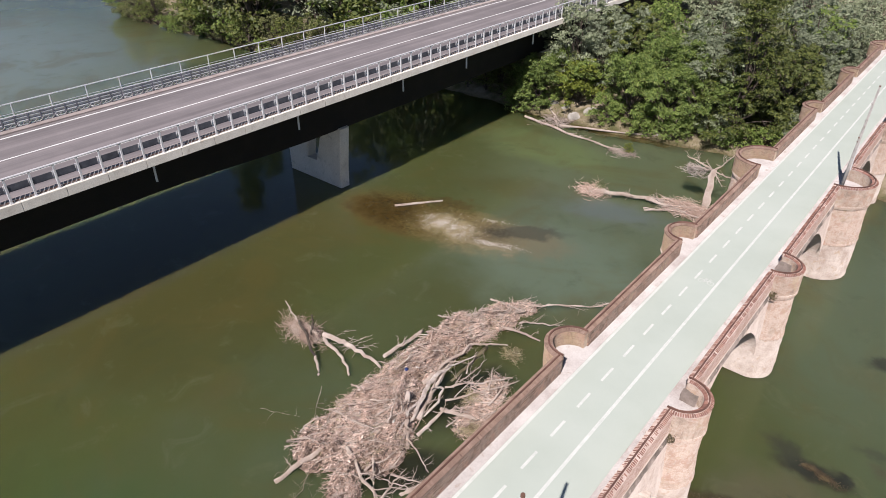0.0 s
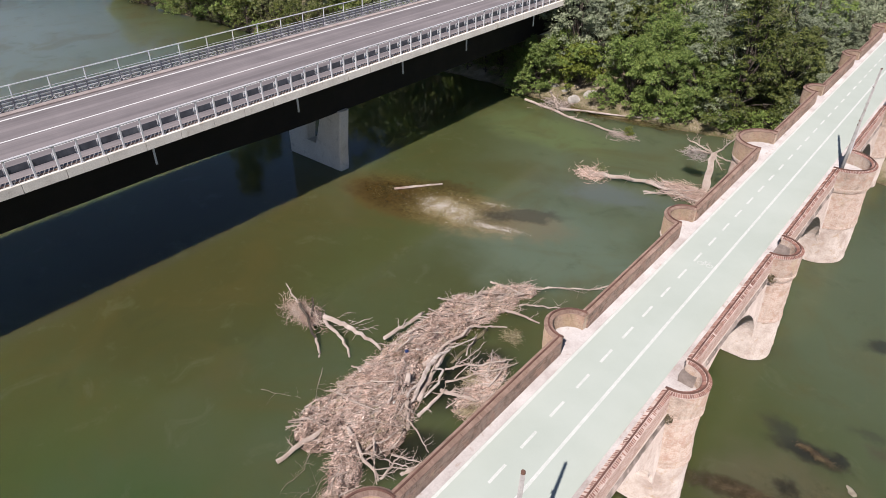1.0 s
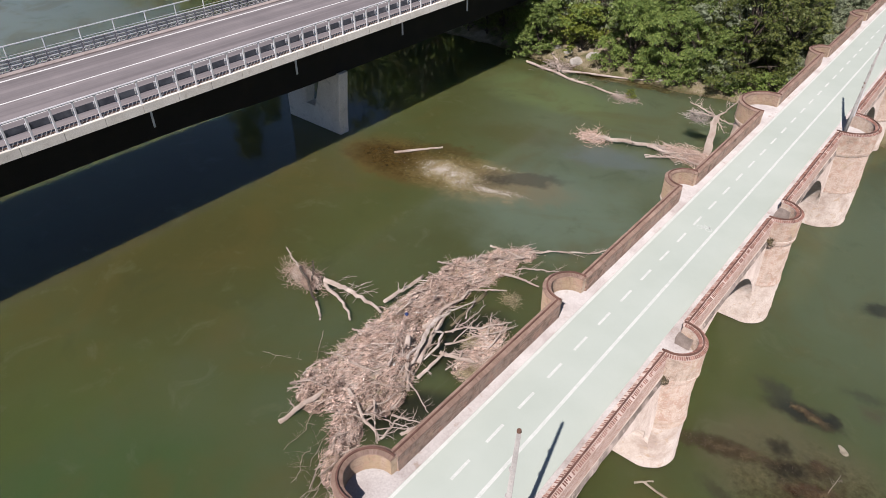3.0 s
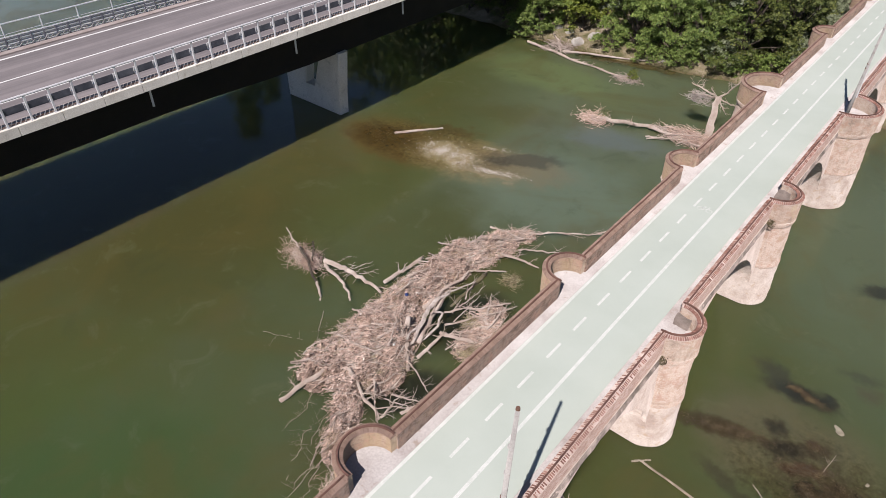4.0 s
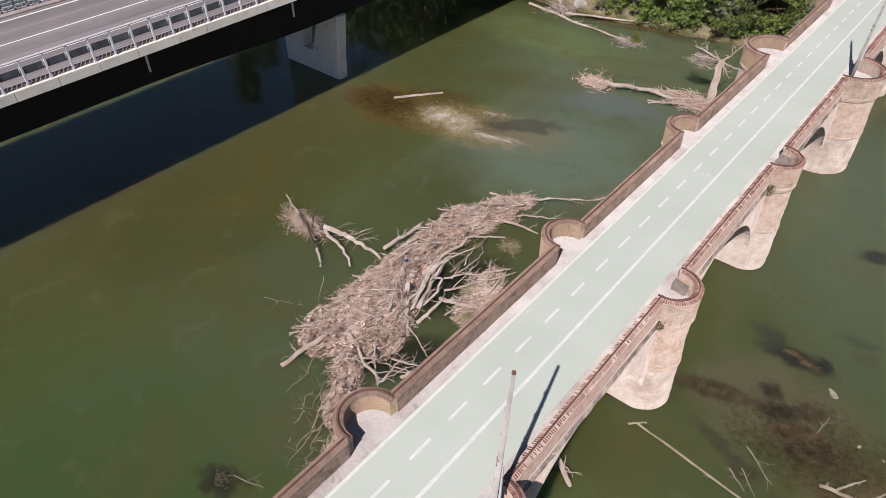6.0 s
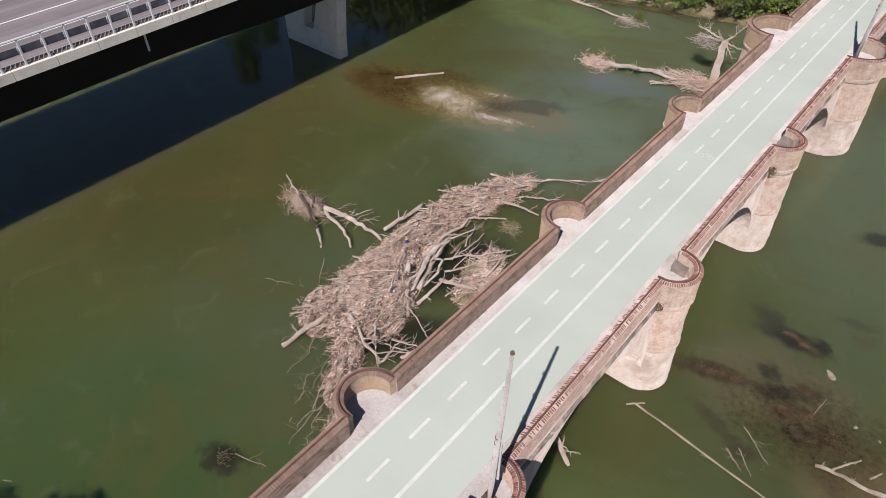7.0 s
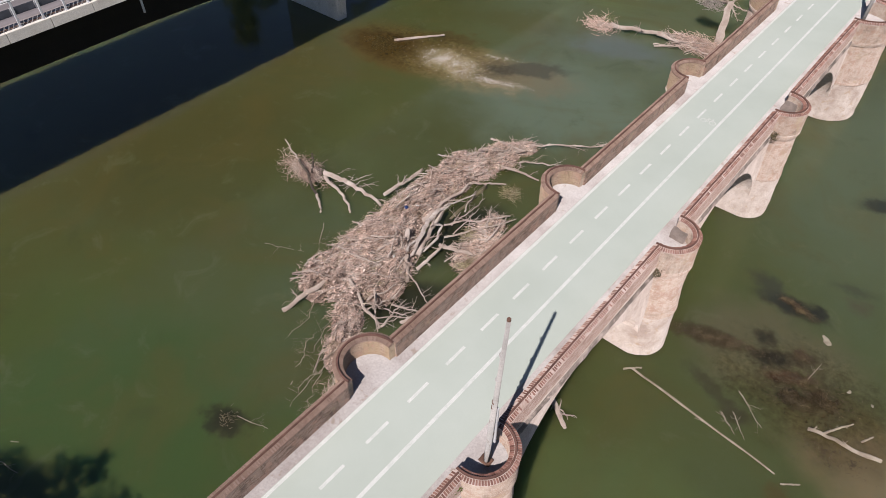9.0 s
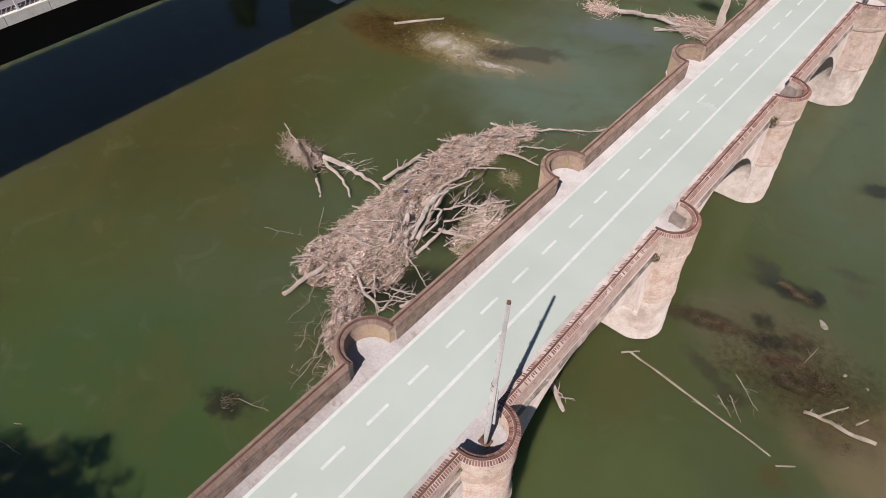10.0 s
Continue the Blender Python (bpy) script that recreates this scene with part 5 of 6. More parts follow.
def tuft(x, y, z, r, leaf, seed, label):
    me = leaves_mesh("wall_tuft", [((0, 0, 0), (r, r, r * 0.8), 1.0)], 320, 0.05, seed)
    ob = obj("wall_tuft", me, leaf)
    if z > 3:
        on_bridge.append(ob)
    ob.matrix_basis = Matrix.Translation((x, y, z))
    tagged(ob, label, "plant", "weeds on the masonry", "stuff")


tuft(-5.2, 6.12, 6.12, 0.28, LEAF_LIME, 51, "yellow-green weeds rooted in the bridge masonry")
tuft(-22.9, 48.2, 0.55, 0.55, LEAF_OLIVE, 54, "olive weeds sprouting on stranded driftwood")
tuft(-4.97, 19.72, 5.3, 0.3, DRYWEED, 52, "dull olive weeds rooted in the bridge masonry")
tuft(-4.92, 33.12, 5.35, 0.36, DRYWEED, 53, "dull olive weeds rooted in the bridge masonry")


# ---- driftwood ----
def sticks(name, spots_fn, count, lengths, radii, material, seed, heading, spread, label, rise=0.18, parent=None, sides=3, joints=3):
    """A tangle of thin crooked sticks in one mesh."""
    rng = random.Random(seed)
    vs, fs = [], []
    for i in range(count):
        x, y, z = spots_fn(rng)
        a = heading(x, y) + rng.gauss(0, spread)
        ln = rng.uniform(*lengths) * (0.6 + 0.8 * rng.random() ** 2)
        tilt = rng.gauss(0, rise)
        d = Vector((math.cos(a) * math.cos(tilt), math.sin(a) * math.cos(tilt), math.sin(tilt)))
        p = Vector((x, y, z))
        r0 = rng.uniform(*radii)
        side = d.orthogonal().normalized()
        up = d.cross(side)
        bend = Vector((rng.gauss(0, 1), rng.gauss(0, 1), rng.gauss(0, 0.5))) * ln * 0.13
        k = len(vs)
        for j, t in enumerate((-0.5, 0.0, 0.5) if joints == 3 else (-0.5, 0.5)):
            c = p + d * ln * t + (bend if j == 1 and joints == 3 else Vector())
            r = r0 * (1.0, 0.85, 0.35)[j if joints == 3 else 2 * j]
            for s in range(sides):
                q = 2 * math.pi * s / sides
                vs.append(tuple(c + (side * math.cos(q) + up * math.sin(q)) * r))
        for j in range(joints - 1):
            for s in range(sides):
                t = (s + 1) % sides
                fs.append((k + j * sides + s, k + j * sides + t, k + (j + 1) * sides + t, k + (j + 1) * sides + s))
    return tagged(raw(name, vs, fs, material, parent), label)


# the raft: overlapping lobes from a to b with a half width and a height
LOBES = [
    ((-19.5, 12.9), (-19.8, 18.2), 1.65, 0.9),
    ((-20.0, 18.2), (-20.1, 25.4), 1.42, 0.85),
    ((-17.7, 14.3), (-19.0, 17.0), 1.75, 0.9),
    ((-19.6, 25.4), (-19.2, 27.8), 1.15, 0.6),
    ((-15.4, 9.6), (-17.5, 12.4), 0.8, 0.7),
    ((-18.9, 28.9), (-18.2, 29.5), 0.6, 0.4),
    ((-15.5, 22.2), (-14.9, 18.6), 0.85, 0.22),
]


def lobe_height(x, y):
    h = 0.0
    for (ax, ay), (bx, by), w, top in LOBES:
        t = max(0.0, min(1.0, ((x - ax) * (bx - ax) + (y - ay) * (by - ay)) / ((bx - ax) ** 2 + (by - ay) ** 2)))
        d = math.hypot(x - ax - t * (bx - ax), y - ay - t * (by - ay)) / w
        d += 0.28 * noise.noise((x * 0.9, y * 0.9, 4.0))
        if d < 1:
            h = max(h, top * (1 - d * d) ** 0.6)
    if h > 0:
        h *= 0.75 + 0.7 * noise.noise((x * 1.1, y * 0.7, 9.0)) + 0.9 * noise.noise((x * 2.6, y * 1.3, 6.0)) + 0.6 * noise.noise((x * 5.2, y * 3.0, 1.0))
    return max(0.0, h)


def on_raft(rng, lift=0.0):
    while True:
        (ax, ay), (bx, by), w, top = rng.choice(LOBES[:4] * 3 + LOBES[:2] * 3 + LOBES[4:])
        t = rng.uniform(-0.1, 1.1)
        a = rng.uniform(0, 6.28)
        r = w * math.sqrt(rng.random()) * 1.04
        x, y = ax + t * (bx - ax) + r * math.cos(a), ay + t * (by - ay) + r * math.sin(a)
        h = lobe_height(x, y)
        if (noise.noise((x * 0.8, y * 0.6, 3.0)) < -0.42 or noise.noise((x * 2.1, y * 1.7, 13.0)) < -0.4) and rng.random() < 0.8:
            continue
        if h > 0.02 or rng.random() < 0.06:
            return x, y, max(0.03, h * rng.uniform(0.93, 1.03)) + lift


raft = thing("driftwood_raft", (-18.0, 18.0, 0.0), "large raft of bleached driftwood and brush caught against the bridge", "driftwood")
xs, ys = np.arange(-23.0, -12.9, 0.13), np.arange(8.6, 30.6, 0.13)
vid, vs, fs = {}, [], []
for j, y in enumerate(ys):
    for i, x in enumerate(xs):
        h = lobe_height(float(x), float(y))
        vid[i, j] = len(vs)
        vs.append((float(x), float(y), h * 0.95 - 0.06 if h > 0 else -0.3))
for j in range(len(ys) - 1):
    for i in range(len(xs) - 1):
        q = (vid[i, j], vid[i + 1, j], vid[i + 1, j + 1], vid[i, j + 1])
        if max(vs[k][2] for k in q) > -0.25:
            fs.append(q)
raw("litter_mat", vs, fs, LITTER, raft, "dark matted litter")
along = lambda x, y: 1.15 + 0.9 * noise.noise((x * 0.55, y * 0.4, 2.0)) + (0.7 if x > -17 and y < 15 else 0.0)


def bundles(count, seed, reach=0.3):
    """Spots for stalks that lie in combed tufts: each tuft holds some forty of one heading."""
    rng = random.Random(seed)
    tufts = [(*on_raft(rng), rng.gauss(0, 0.75), rng.uniform(0.5, 1.3)) for i in range(count)]
    chosen = {}

    def spot(r):
        x, y, z, turn, wide = r.choice(tufts)
        chosen["turn"] = turn
        x, y = x + r.gauss(0, reach * wide), y + r.gauss(0, reach * wide)
        h = lobe_height(x, y)
        return x, y, max(0.02, (h if h > 0.05 else z * 0.4) * r.uniform(0.95, 1.05) + 0.03)

    return spot, lambda x, y: along(x, y) + chosen["turn"]


tagged(sticks("matted_brush", on_raft, 14000, (0.12, 0.45), (0.005, 0.011), FIBRE, 21, along, 0.8, "", 0.22, raft, 3), kind="stuff")
where, heading = bundles(420, 61)
tagged(sticks("combed_brush", where, 16000, (0.2, 0.65), (0.004, 0.01), FIBRE, 25, heading, 0.22, "", 0.16, raft, 3), kind="stuff")
rng = random.Random(29)
vs, fs = [], []
for i in range(14000):      # bark, chips and dead leaves
    p = Vector(on_raft(rng))
    u = Vector((rng.gauss(0, 1), rng.gauss(0, 1), rng.gauss(0, 0.45))).normalized()
    w = u.cross(Vector((rng.gauss(0, 0.5), rng.gauss(0, 0.5), 1.0))).normalized()
    u, w = u * rng.uniform(0.04, 0.13), w * rng.uniform(0.018, 0.05)
    k = len(vs)
    vs += [tuple(p - u), tuple(p + w - u * 0.1), tuple(p + u), tuple(p - w + u * 0.2)]
    fs.append((k, k + 1, k + 2, k + 3))
tagged(raw("bark_litter", vs, fs, FIBRE, raft, "bark chips and dead leaves"), kind="stuff")
where, heading = bundles(60, 62, 0.2)
tagged(sticks("olive_brush", where, 1500, (0.25, 0.8), (0.005, 0.012), OLIVE_FIBRE, 26, heading, 0.5, "", 0.35, raft, 3), kind="stuff")
tagged(sticks("pale_splinter", lambda r: on_raft(r, 0.06), 1300, (0.3, 0.9), (0.008, 0.019), FIBRE, 27, along, 0.6, "", 0.3, raft, 4, 2), kind="stuff")
tagged(sticks("dark_splinter", lambda r: on_raft(r, 0.05), 900, (0.25, 0.8), (0.01, 0.024), BARK, 28, along, 0.6, "", 0.3, raft, 4, 2), kind="stuff")
tagged(sticks("long_brushwood", on_raft, 800, (0.5, 1.4), (0.01, 0.022), TWIGS, 24, along, 0.45, "", 0.2, raft), kind="stuff")
tagged(sticks("pale_brush", lambda r: on_raft(r, 0.05), 520, (0.6, 2.0), (0.018, 0.042), DRIFT, 22, along, 0.5, "", 0.18, raft, 4), kind="stuff")
tagged(sticks("loose_brush", on_raft, 420, (0.5, 1.4), (0.008, 0.02), DRIFT, 23, lambda x, y: -1.0, 1.0, "", 0.6, raft, 4), kind="stuff")


def weed_fan(x, y, z, r, count, seed, label):
    """Dead weeds that fan out from a few crowns."""
    crowns = [(x + r * 0.6 * math.cos(k), y + r * 0.6 * math.sin(k)) for k in (seed, seed + 2.1, seed + 4.2)]
    tagged(sticks("stranded_weeds", lambda q: (*(c + q.gauss(0, r * 0.33) for c in q.choice(crowns)), z + abs(q.gauss(0, r * 0.3))), count, (0.25, 0.7), (0.004, 0.01), OLIVE_FIBRE, seed,
                  lambda a, b: math.atan2(b - y, a - x), 0.7, label, 0.45), category="weeds", kind="stuff")


weed_fan(-16.3, 25.0, 0.02, 0.62, 300, 301, "dull olive dead weeds caught between raft and bridge pier")
weed_fan(-15.9, 20.4, 0.1, 0.5, 220, 302, "dull olive dead weeds among pale branches")
weed_fan(-14.5, 18.4, 0.1, 0.6, 260, 303, "dull olive dead weeds against the bridge wall")
weed_fan(-16.8, 15.1, 0.1, 0.6, 240, 304, "dull olive dead weeds at the raft's edge")


def log(a, b, r0, r1, label, name="driftwood_log", branches=0, seed=1, wobble=0.09, group="driftwood logs in the river", material=None, sides=9, twig=1.0):
    """A crooked barkless trunk with stubs and boughs."""
    rng = random.Random(seed)
    a, b = Vector(a), Vector(b)
    bm = bmesh.new()
    pts, rad = grown(a, b, r0, r1, 11, wobble * 0.95, rng)
    rad = [r * rng.uniform(0.86, 1.14) for r in rad]
    tube(bm, pts, rad, sides)
    for v in bm.verts:
        v.co += Vector(noise.noise_vector(v.co * (0.45 / max(r0, 0.02)))) * r0 * 0.2
    ob = part(name, bm, material or DRIFT, None, smooth=True)
    tagged(ob, label, "log", group)
    d = (b - a).normalized()
    for i in range(branches):
        k = rng.randrange(3, 11)
        out = (d * rng.uniform(0.2, 1.0) + Vector((rng.gauss(0, 1), rng.gauss(0, 1), abs(rng.gauss(0, 0.7))))).normalized()
        ln = (b - a).length * rng.uniform(0.15, 0.4) * twig
        bm = bmesh.new()
        p2, r2 = grown(pts[k], pts[k] + out * ln, rad[k] * 0.5, rad[k] * 0.1, 6, 0.14, rng)
        tube(bm, p2, r2, 6)
        for n in range(3):
            q = rng.randrange(2, 6)
            side = (out + Vector((rng.gauss(0, 0.9), rng.gauss(0, 0.9), rng.gauss(0, 0.6)))).normalized()
            p3, r3 = grown(p2[q], p2[q] + side * ln * rng.uniform(0.25, 0.6), r2[q] * 0.7, r2[q] * 0.2, 4, 0.16, rng)
            tube(bm, p3, r3, 5)
        part("bough", bm, material or DRIFT, ob, smooth=True)
    return ob


BL = "bleached barkless driftwood trunk lying on the debris raft"
for i, (a, b, r0, r1, br) in enumerate((
    ((-19.9, 9.8, 0.05), (-19.0, 13.2, 0.75), 0.14, 0.1, 2),
    ((-22.0, 19.6, 0.45), (-21.7, 22.8, 0.6), 0.12, 0.1, 1),
    ((-18.6, 19.4, 0.5), (-18.75, 23.9, 0.35), 0.12, 0.07, 2),
    ((-18.75, 23.9, 0.35), (-17.0, 25.4, 0.25), 0.075, 0.04, 2),
    ((-17.2, 17.3, 0.15), (-18.1, 20.6, 0.75), 0.2, 0.1, 4),
    ((-18.5, 18.0, 0.85), (-16.2, 15.4, 0.3), 0.15, 0.08, 3),
    ((-18.2, 17.4, 0.8), (-16.9, 14.9, 0.35), 0.1, 0.05, 3),
    ((-17.8, 18.6, 0.6), (-17.0, 16.0, 0.2), 0.09, 0.05, 2),
    ((-16.5, 16.5, 0.1), (-16.4, 18.8, 0.3), 0.11, 0.07, 2),
    ((-16.7, 18.6, 0.3), (-14.7, 19.2, 0.3), 0.11, 0.09, 2),
    ((-17.6, 20.1, 0.2), (-15.0, 23.1, 0.35), 0.07, 0.04, 3),
    ((-16.9, 19.3, 0.25), (-15.2, 21.8, 0.35), 0.06, 0.03, 3),
    ((-18.3, 13.2, 0.75), (-15.2, 12.2, 0.1), 0.11, 0.06, 3),
    ((-16.9, 13.6, 0.6), (-15.1, 12.0, 0.15), 0.08, 0.04, 3),
    ((-16.7, 15.9, 0.35), (-14.5, 15.1, 0.05), 0.05, 0.02, 2),
    ((-19.1, 27.4, 0.45), (-18.0, 28.8, 0.4), 0.1, 0.06, 3),
    ((-20.5, 28.4, 0.45), (-18.2, 28.7, 0.45), 0.07, 0.04, 2),
    ((-18.3, 26.6, 0.35), (-15.7, 27.1, 0.2), 0.09, 0.05, 3),
    ((-18.4, 29.4, 0.35), (-14.0, 33.6, 0.25), 0.085, 0.04, 2),
    ((-17.6, 27.6, 0.35), (-15.6, 29.3, 0.15), 0.06, 0.03, 4),
        ((-14.7, 13.2, -0.08), (-14.2, 14.6, 0.03), 0.14, 0.1, 0),
)):
    log(a, b, r0, r1, BL, branches=br + 1, seed=40 + i, wobble=0.12)

def gnarled(name, rows, material, parent, seed):
    """A twisted, flattened stem through (point, half width, half thickness, lean) rows."""
    bm = bmesh.new()
    rng = random.Random(seed)
    rings = []
    fine = []
    for (p, w, h, a), (p2, w2, h2, a2) in zip(rows, rows[1:]):
        for i in range(4):
            t = i / 4
            fine.append((Vector(p).lerp(Vector(p2), t) + Vector((rng.gauss(0, 0.03), rng.gauss(0, 0.03), rng.gauss(0, 0.03))), w + (w2 - w) * t, h + (h2 - h) * t, a + (a2 - a) * t))
    fine.append((Vector(rows[-1][0]), *rows[-1][1:]))
    for i, (p, w, h, a) in enumerate(fine):
        d = (fine[min(i + 1, len(fine) - 1)][0] - fine[max(i - 1, 0)][0]).normalized()
        side = d.cross(Vector((0, 0, 1))).normalized()
        up = side.cross(d)
        side, up = side * math.cos(a) + up * math.sin(a), up * math.cos(a) - side * math.sin(a)
        ring = []
        for k in range(12):
            t = 2 * math.pi * k / 12
            rough = 1 + 0.5 * noise.noise((math.cos(t) * 2.2, math.sin(t) * 2.2, i * 0.45 + seed)) + 0.25 * noise.noise((math.cos(t) * 5, math.sin(t) * 5, i * 0.2 + seed))
            ring.append(bm.verts.new(p + side * math.cos(t) * w * rough + up * math.sin(t) * h * rough))
        rings.append(ring)
    for u, v in zip(rings, rings[1:]):
        for k in range(12):
            bm.faces.new((u[k], u[(k + 1) % 12], v[(k + 1) % 12], v[k]))
    bm.faces.new(rings[0][::-1]), bm.faces.new(rings[-1])
    return part(name, bm, material, parent, smooth=True)


wad = thing("root_wad", (-17.8, 18.8, 0.0), "bleached twisted root wad with a split trunk on the raft", "driftwood")
for i, rows in enumerate((
    [((-18.1, 21.3, 0.7), 0.06, 0.04, 0.0), ((-18.1, 20.0, 0.95), 0.11, 0.06, 0.5), ((-17.85, 18.8, 1.0), 0.13, 0.06, 0.5), ((-17.5, 17.9, 0.85), 0.12, 0.06, 0.2), ((-17.2, 16.9, 0.4), 0.06, 0.05, 0.0)],
    [((-17.7, 19.2, 0.9), 0.07, 0.06, 0.0), ((-17.2, 19.4, 0.9), 0.07, 0.06, 0.3), ((-16.85, 18.6, 0.65), 0.07, 0.06, 0.5), ((-17.0, 17.6, 0.3), 0.05, 0.04, 0.0)],
    [((-17.6, 18.1, 0.8), 0.07, 0.05, 0.0), ((-17.6, 17.0, 0.75), 0.06, 0.05, 0.4), ((-17.2, 15.6, 0.3), 0.04, 0.03, 0.0)],
    [((-18.2, 20.8, 0.85), 0.05, 0.04, 0.0), ((-17.8, 21.9, 0.8), 0.05, 0.04, 0.0), ((-17.7, 23.2, 0.5), 0.03, 0.03, 0.0)],
)):
    gnarled("root", rows, GREYWOOD, wad, 10 + i)

# crooked pale limbs strewn over the raft
rng = random.Random(77)
for i in range(46):
    x, y, z = on_raft(rng)
    if i % 2:
        x, y = rng.uniform(-18.4, -14.4), rng.uniform(13.0, 23.0)
        z = 0.15 + lobe_height(x, y)
    a = along(x, y) + rng.gauss(0, 0.9)
    ln = rng.uniform(1.0, 2.8)
    p = Vector((x, y, z + 0.08))
    d = Vector((math.cos(a), math.sin(a), rng.gauss(0.03, 0.12))) * ln
    log(p - d / 2, p + d / 2, rng.uniform(0.028, 0.065), 0.015, "crooked pale dead limb tangled in the debris raft", "driftwood_limb", 4, 200 + i, 0.13)

# the root plate with its forked trunk
RT = thing("uprooted_tree", (-27.2, 18.0, 0.0), "uprooted dead tree with a tangled root plate", "driftwood")
rng = random.Random(3)
bm = bmesh.new()
for i in range(520):
    a = rng.gauss(3.5, 1.5)
    base = Vector((-27.5 + rng.gauss(0, 0.8), 18.1 + rng.gauss(0, 0.3), 0.1 + rng.random() * 0.75))
    tip = base + Vector((math.cos(a) * rng.uniform(0.2, 1.0), math.sin(a) * rng.uniform(0.2, 0.9), rng.uniform(-0.6, 0.45)))
    tip.z = max(-0.1, tip.z)
    p2, r2 = grown(base, tip, rng.uniform(0.008, 0.022), 0.005, 5, 0.5, rng)
    tube(bm, p2, r2, 4)
part("root_tangle", bm, TWIGS, RT, "tangled brown roots")
bm = bmesh.new()
bmesh.ops.create_icosphere(bm, subdivisions=3, radius=0.62)
for v in bm.verts:
    v.co *= 1 + 0.35 * noise.noise(v.co * 2.2)
    v.co = Vector((v.co.x - 27.1, v.co.y + 18.2, max(-0.2, v.co.z * 0.75 + 0.25)))
part("root_plate", bm, LITTER, RT, "dark earthy root plate", smooth=True)
for a, b, r0, r1 in (((-26.2, 18.55, 0.6), (-24.5, 18.9, 0.5), 0.16, 0.14), ((-24.5, 18.9, 0.5), (-21.5, 18.8, 0.4), 0.14, 0.08), ((-26.0, 18.4, 0.5), (-24.0, 18.0, 0.4), 0.11, 0.085), ((-24.0, 18.0, 0.4), (-22.6, 17.3, 0.2), 0.085, 0.06),
                     ((-29.9, 18.65, 1.4), (-27.9, 18.05, 1.1), 0.035, 0.06), ((-27.9, 18.05, 1.1), (-25.2, 17.0, 0.4), 0.075, 0.085), ((-25.2, 17.0, 0.4), (-24.1, 16.2, -0.1), 0.085, 0.06), ((-27.6, 18.9, 1.2), (-26.6, 17.9, 0.8), 0.06, 0.09)):
    bm = bmesh.new()
    p2, r2 = grown(a, b, r0, r1, 7, 0.14, rng)
    tube(bm, p2, r2, 8)
    part("trunk", bm, BARK if a[0] < -27 and a[0] > -29 else DRIFT, RT, smooth=True)
bm = bmesh.new()
for i in range(24):
    p = Vector((rng.uniform(-26, -23.5), rng.uniform(18.4, 20.0), 0.2))
    p2, r2 = grown(p, p + Vector((rng.uniform(-0.2, 0.9), rng.uniform(0, 0.9), rng.uniform(-0.2, 0.3))), 0.015, 0.006, 3, 0.15, rng)
    tube(bm, p2, r2, 4)
part("twigs", bm, DRIFT, RT)

# the stranded tree and brush by the far refuge
tagged(sticks("brush_heap", lambda r: (r.gauss(-15.2, 1.2), 49.5 + r.gauss(0, 0.5) + noise.noise((r.random() * 9, 0, 0)) * 0.8, abs(r.gauss(0.2, 0.25))), 1500, (0.4, 1.6), (0.008, 0.02), FIBRE, 31, lambda x, y: -0.35, 0.5, "heap of brown brush stranded against the bridge pier"), category="driftwood", kind="stuff")
tagged(sticks("brush_heap", lambda r: (r.gauss(-23.5, 0.75), 47.5 + r.gauss(0, 0.45), abs(r.gauss(0.3, 0.28))), 360, (0.4, 1.3), (0.009, 0.024), FIBRE, 32, lambda x, y: math.atan2(y - 47.4, x + 22.6), 0.6, "tangled brush and roots at the end of a fallen trunk", 0.5), category="driftwood", kind="stuff")
FT = "bleached fallen trunk lying across the river by the bridge"
log((-23.6, 47.2, 0.5), (-17.6, 49.6, 0.35), 0.22, 0.14, FT, branches=3, seed=71, twig=0.5)
log((-19.0, 49.0, 0.3), (-13.2, 48.6, 0.3), 0.12, 0.06, FT, branches=5, seed=72, twig=0.6)
log((-18.4, 47.4, 0.1), (-14.8, 50.0, 0.4), 0.08, 0.05, FT, branches=3, seed=73)
log((-14.4, 50.3, -0.3), (-14.7, 51.5, 3.5), 0.34, 0.22, "thick bleached broken trunk leaning against the bridge", branches=0, seed=74)
tagged(sticks("brush_nest", lambda r: (r.gauss(-16.1, 0.5), 51.6 + r.gauss(0, 0.22), 3.0 + r.gauss(0, 0.22)), 170, (0.4, 1.3), (0.012, 0.03), GREYWOOD, 38, lambda x, y: 0.2, 0.7, "pale brush caught in the boughs of a broken trunk", 0.3), category="driftwood", kind="stuff")
GB = "gnarled bleached boughs of a broken trunk"
for i, (tip, thick, many) in enumerate((((-17.2, 51.7, 4.0), 0.1, 3), ((-16.9, 51.4, 3.3), 0.08, 3), ((-16.2, 51.9, 3.1), 0.1, 4), ((-13.3, 51.3, 5.3), 0.09, 3), ((-13.8, 51.7, 2.1), 0.07, 4), ((-13.1, 52.0, 2.9), 0.06, 3), ((-15.4, 51.2, 4.2), 0.06, 3))):
    log((-14.7, 51.5, 3.4), tip, thick, 0.03, GB, "driftwood_bough", many + 2, 175 + i, 0.2, twig=1.0)
for i, (a, b) in enumerate((((-17.4, 48.4, 0.3), (-14.6, 49.6, 0.7)), ((-18.6, 47.6, 0.15), (-15.8, 48.6, 0.4)), ((-16.6, 50.6, 0.3), (-14.4, 49.6, 0.6)), ((-16.0, 47.9, 0.2), (-15.0, 49.6, 0.5)), ((-18.2, 50.6, 0.2), (-15.9, 49.8, 0.4)))):
    log(a, b, 0.06, 0.03, FT, "driftwood_limb", 4, 190 + i, 0.14, twig=0.6)
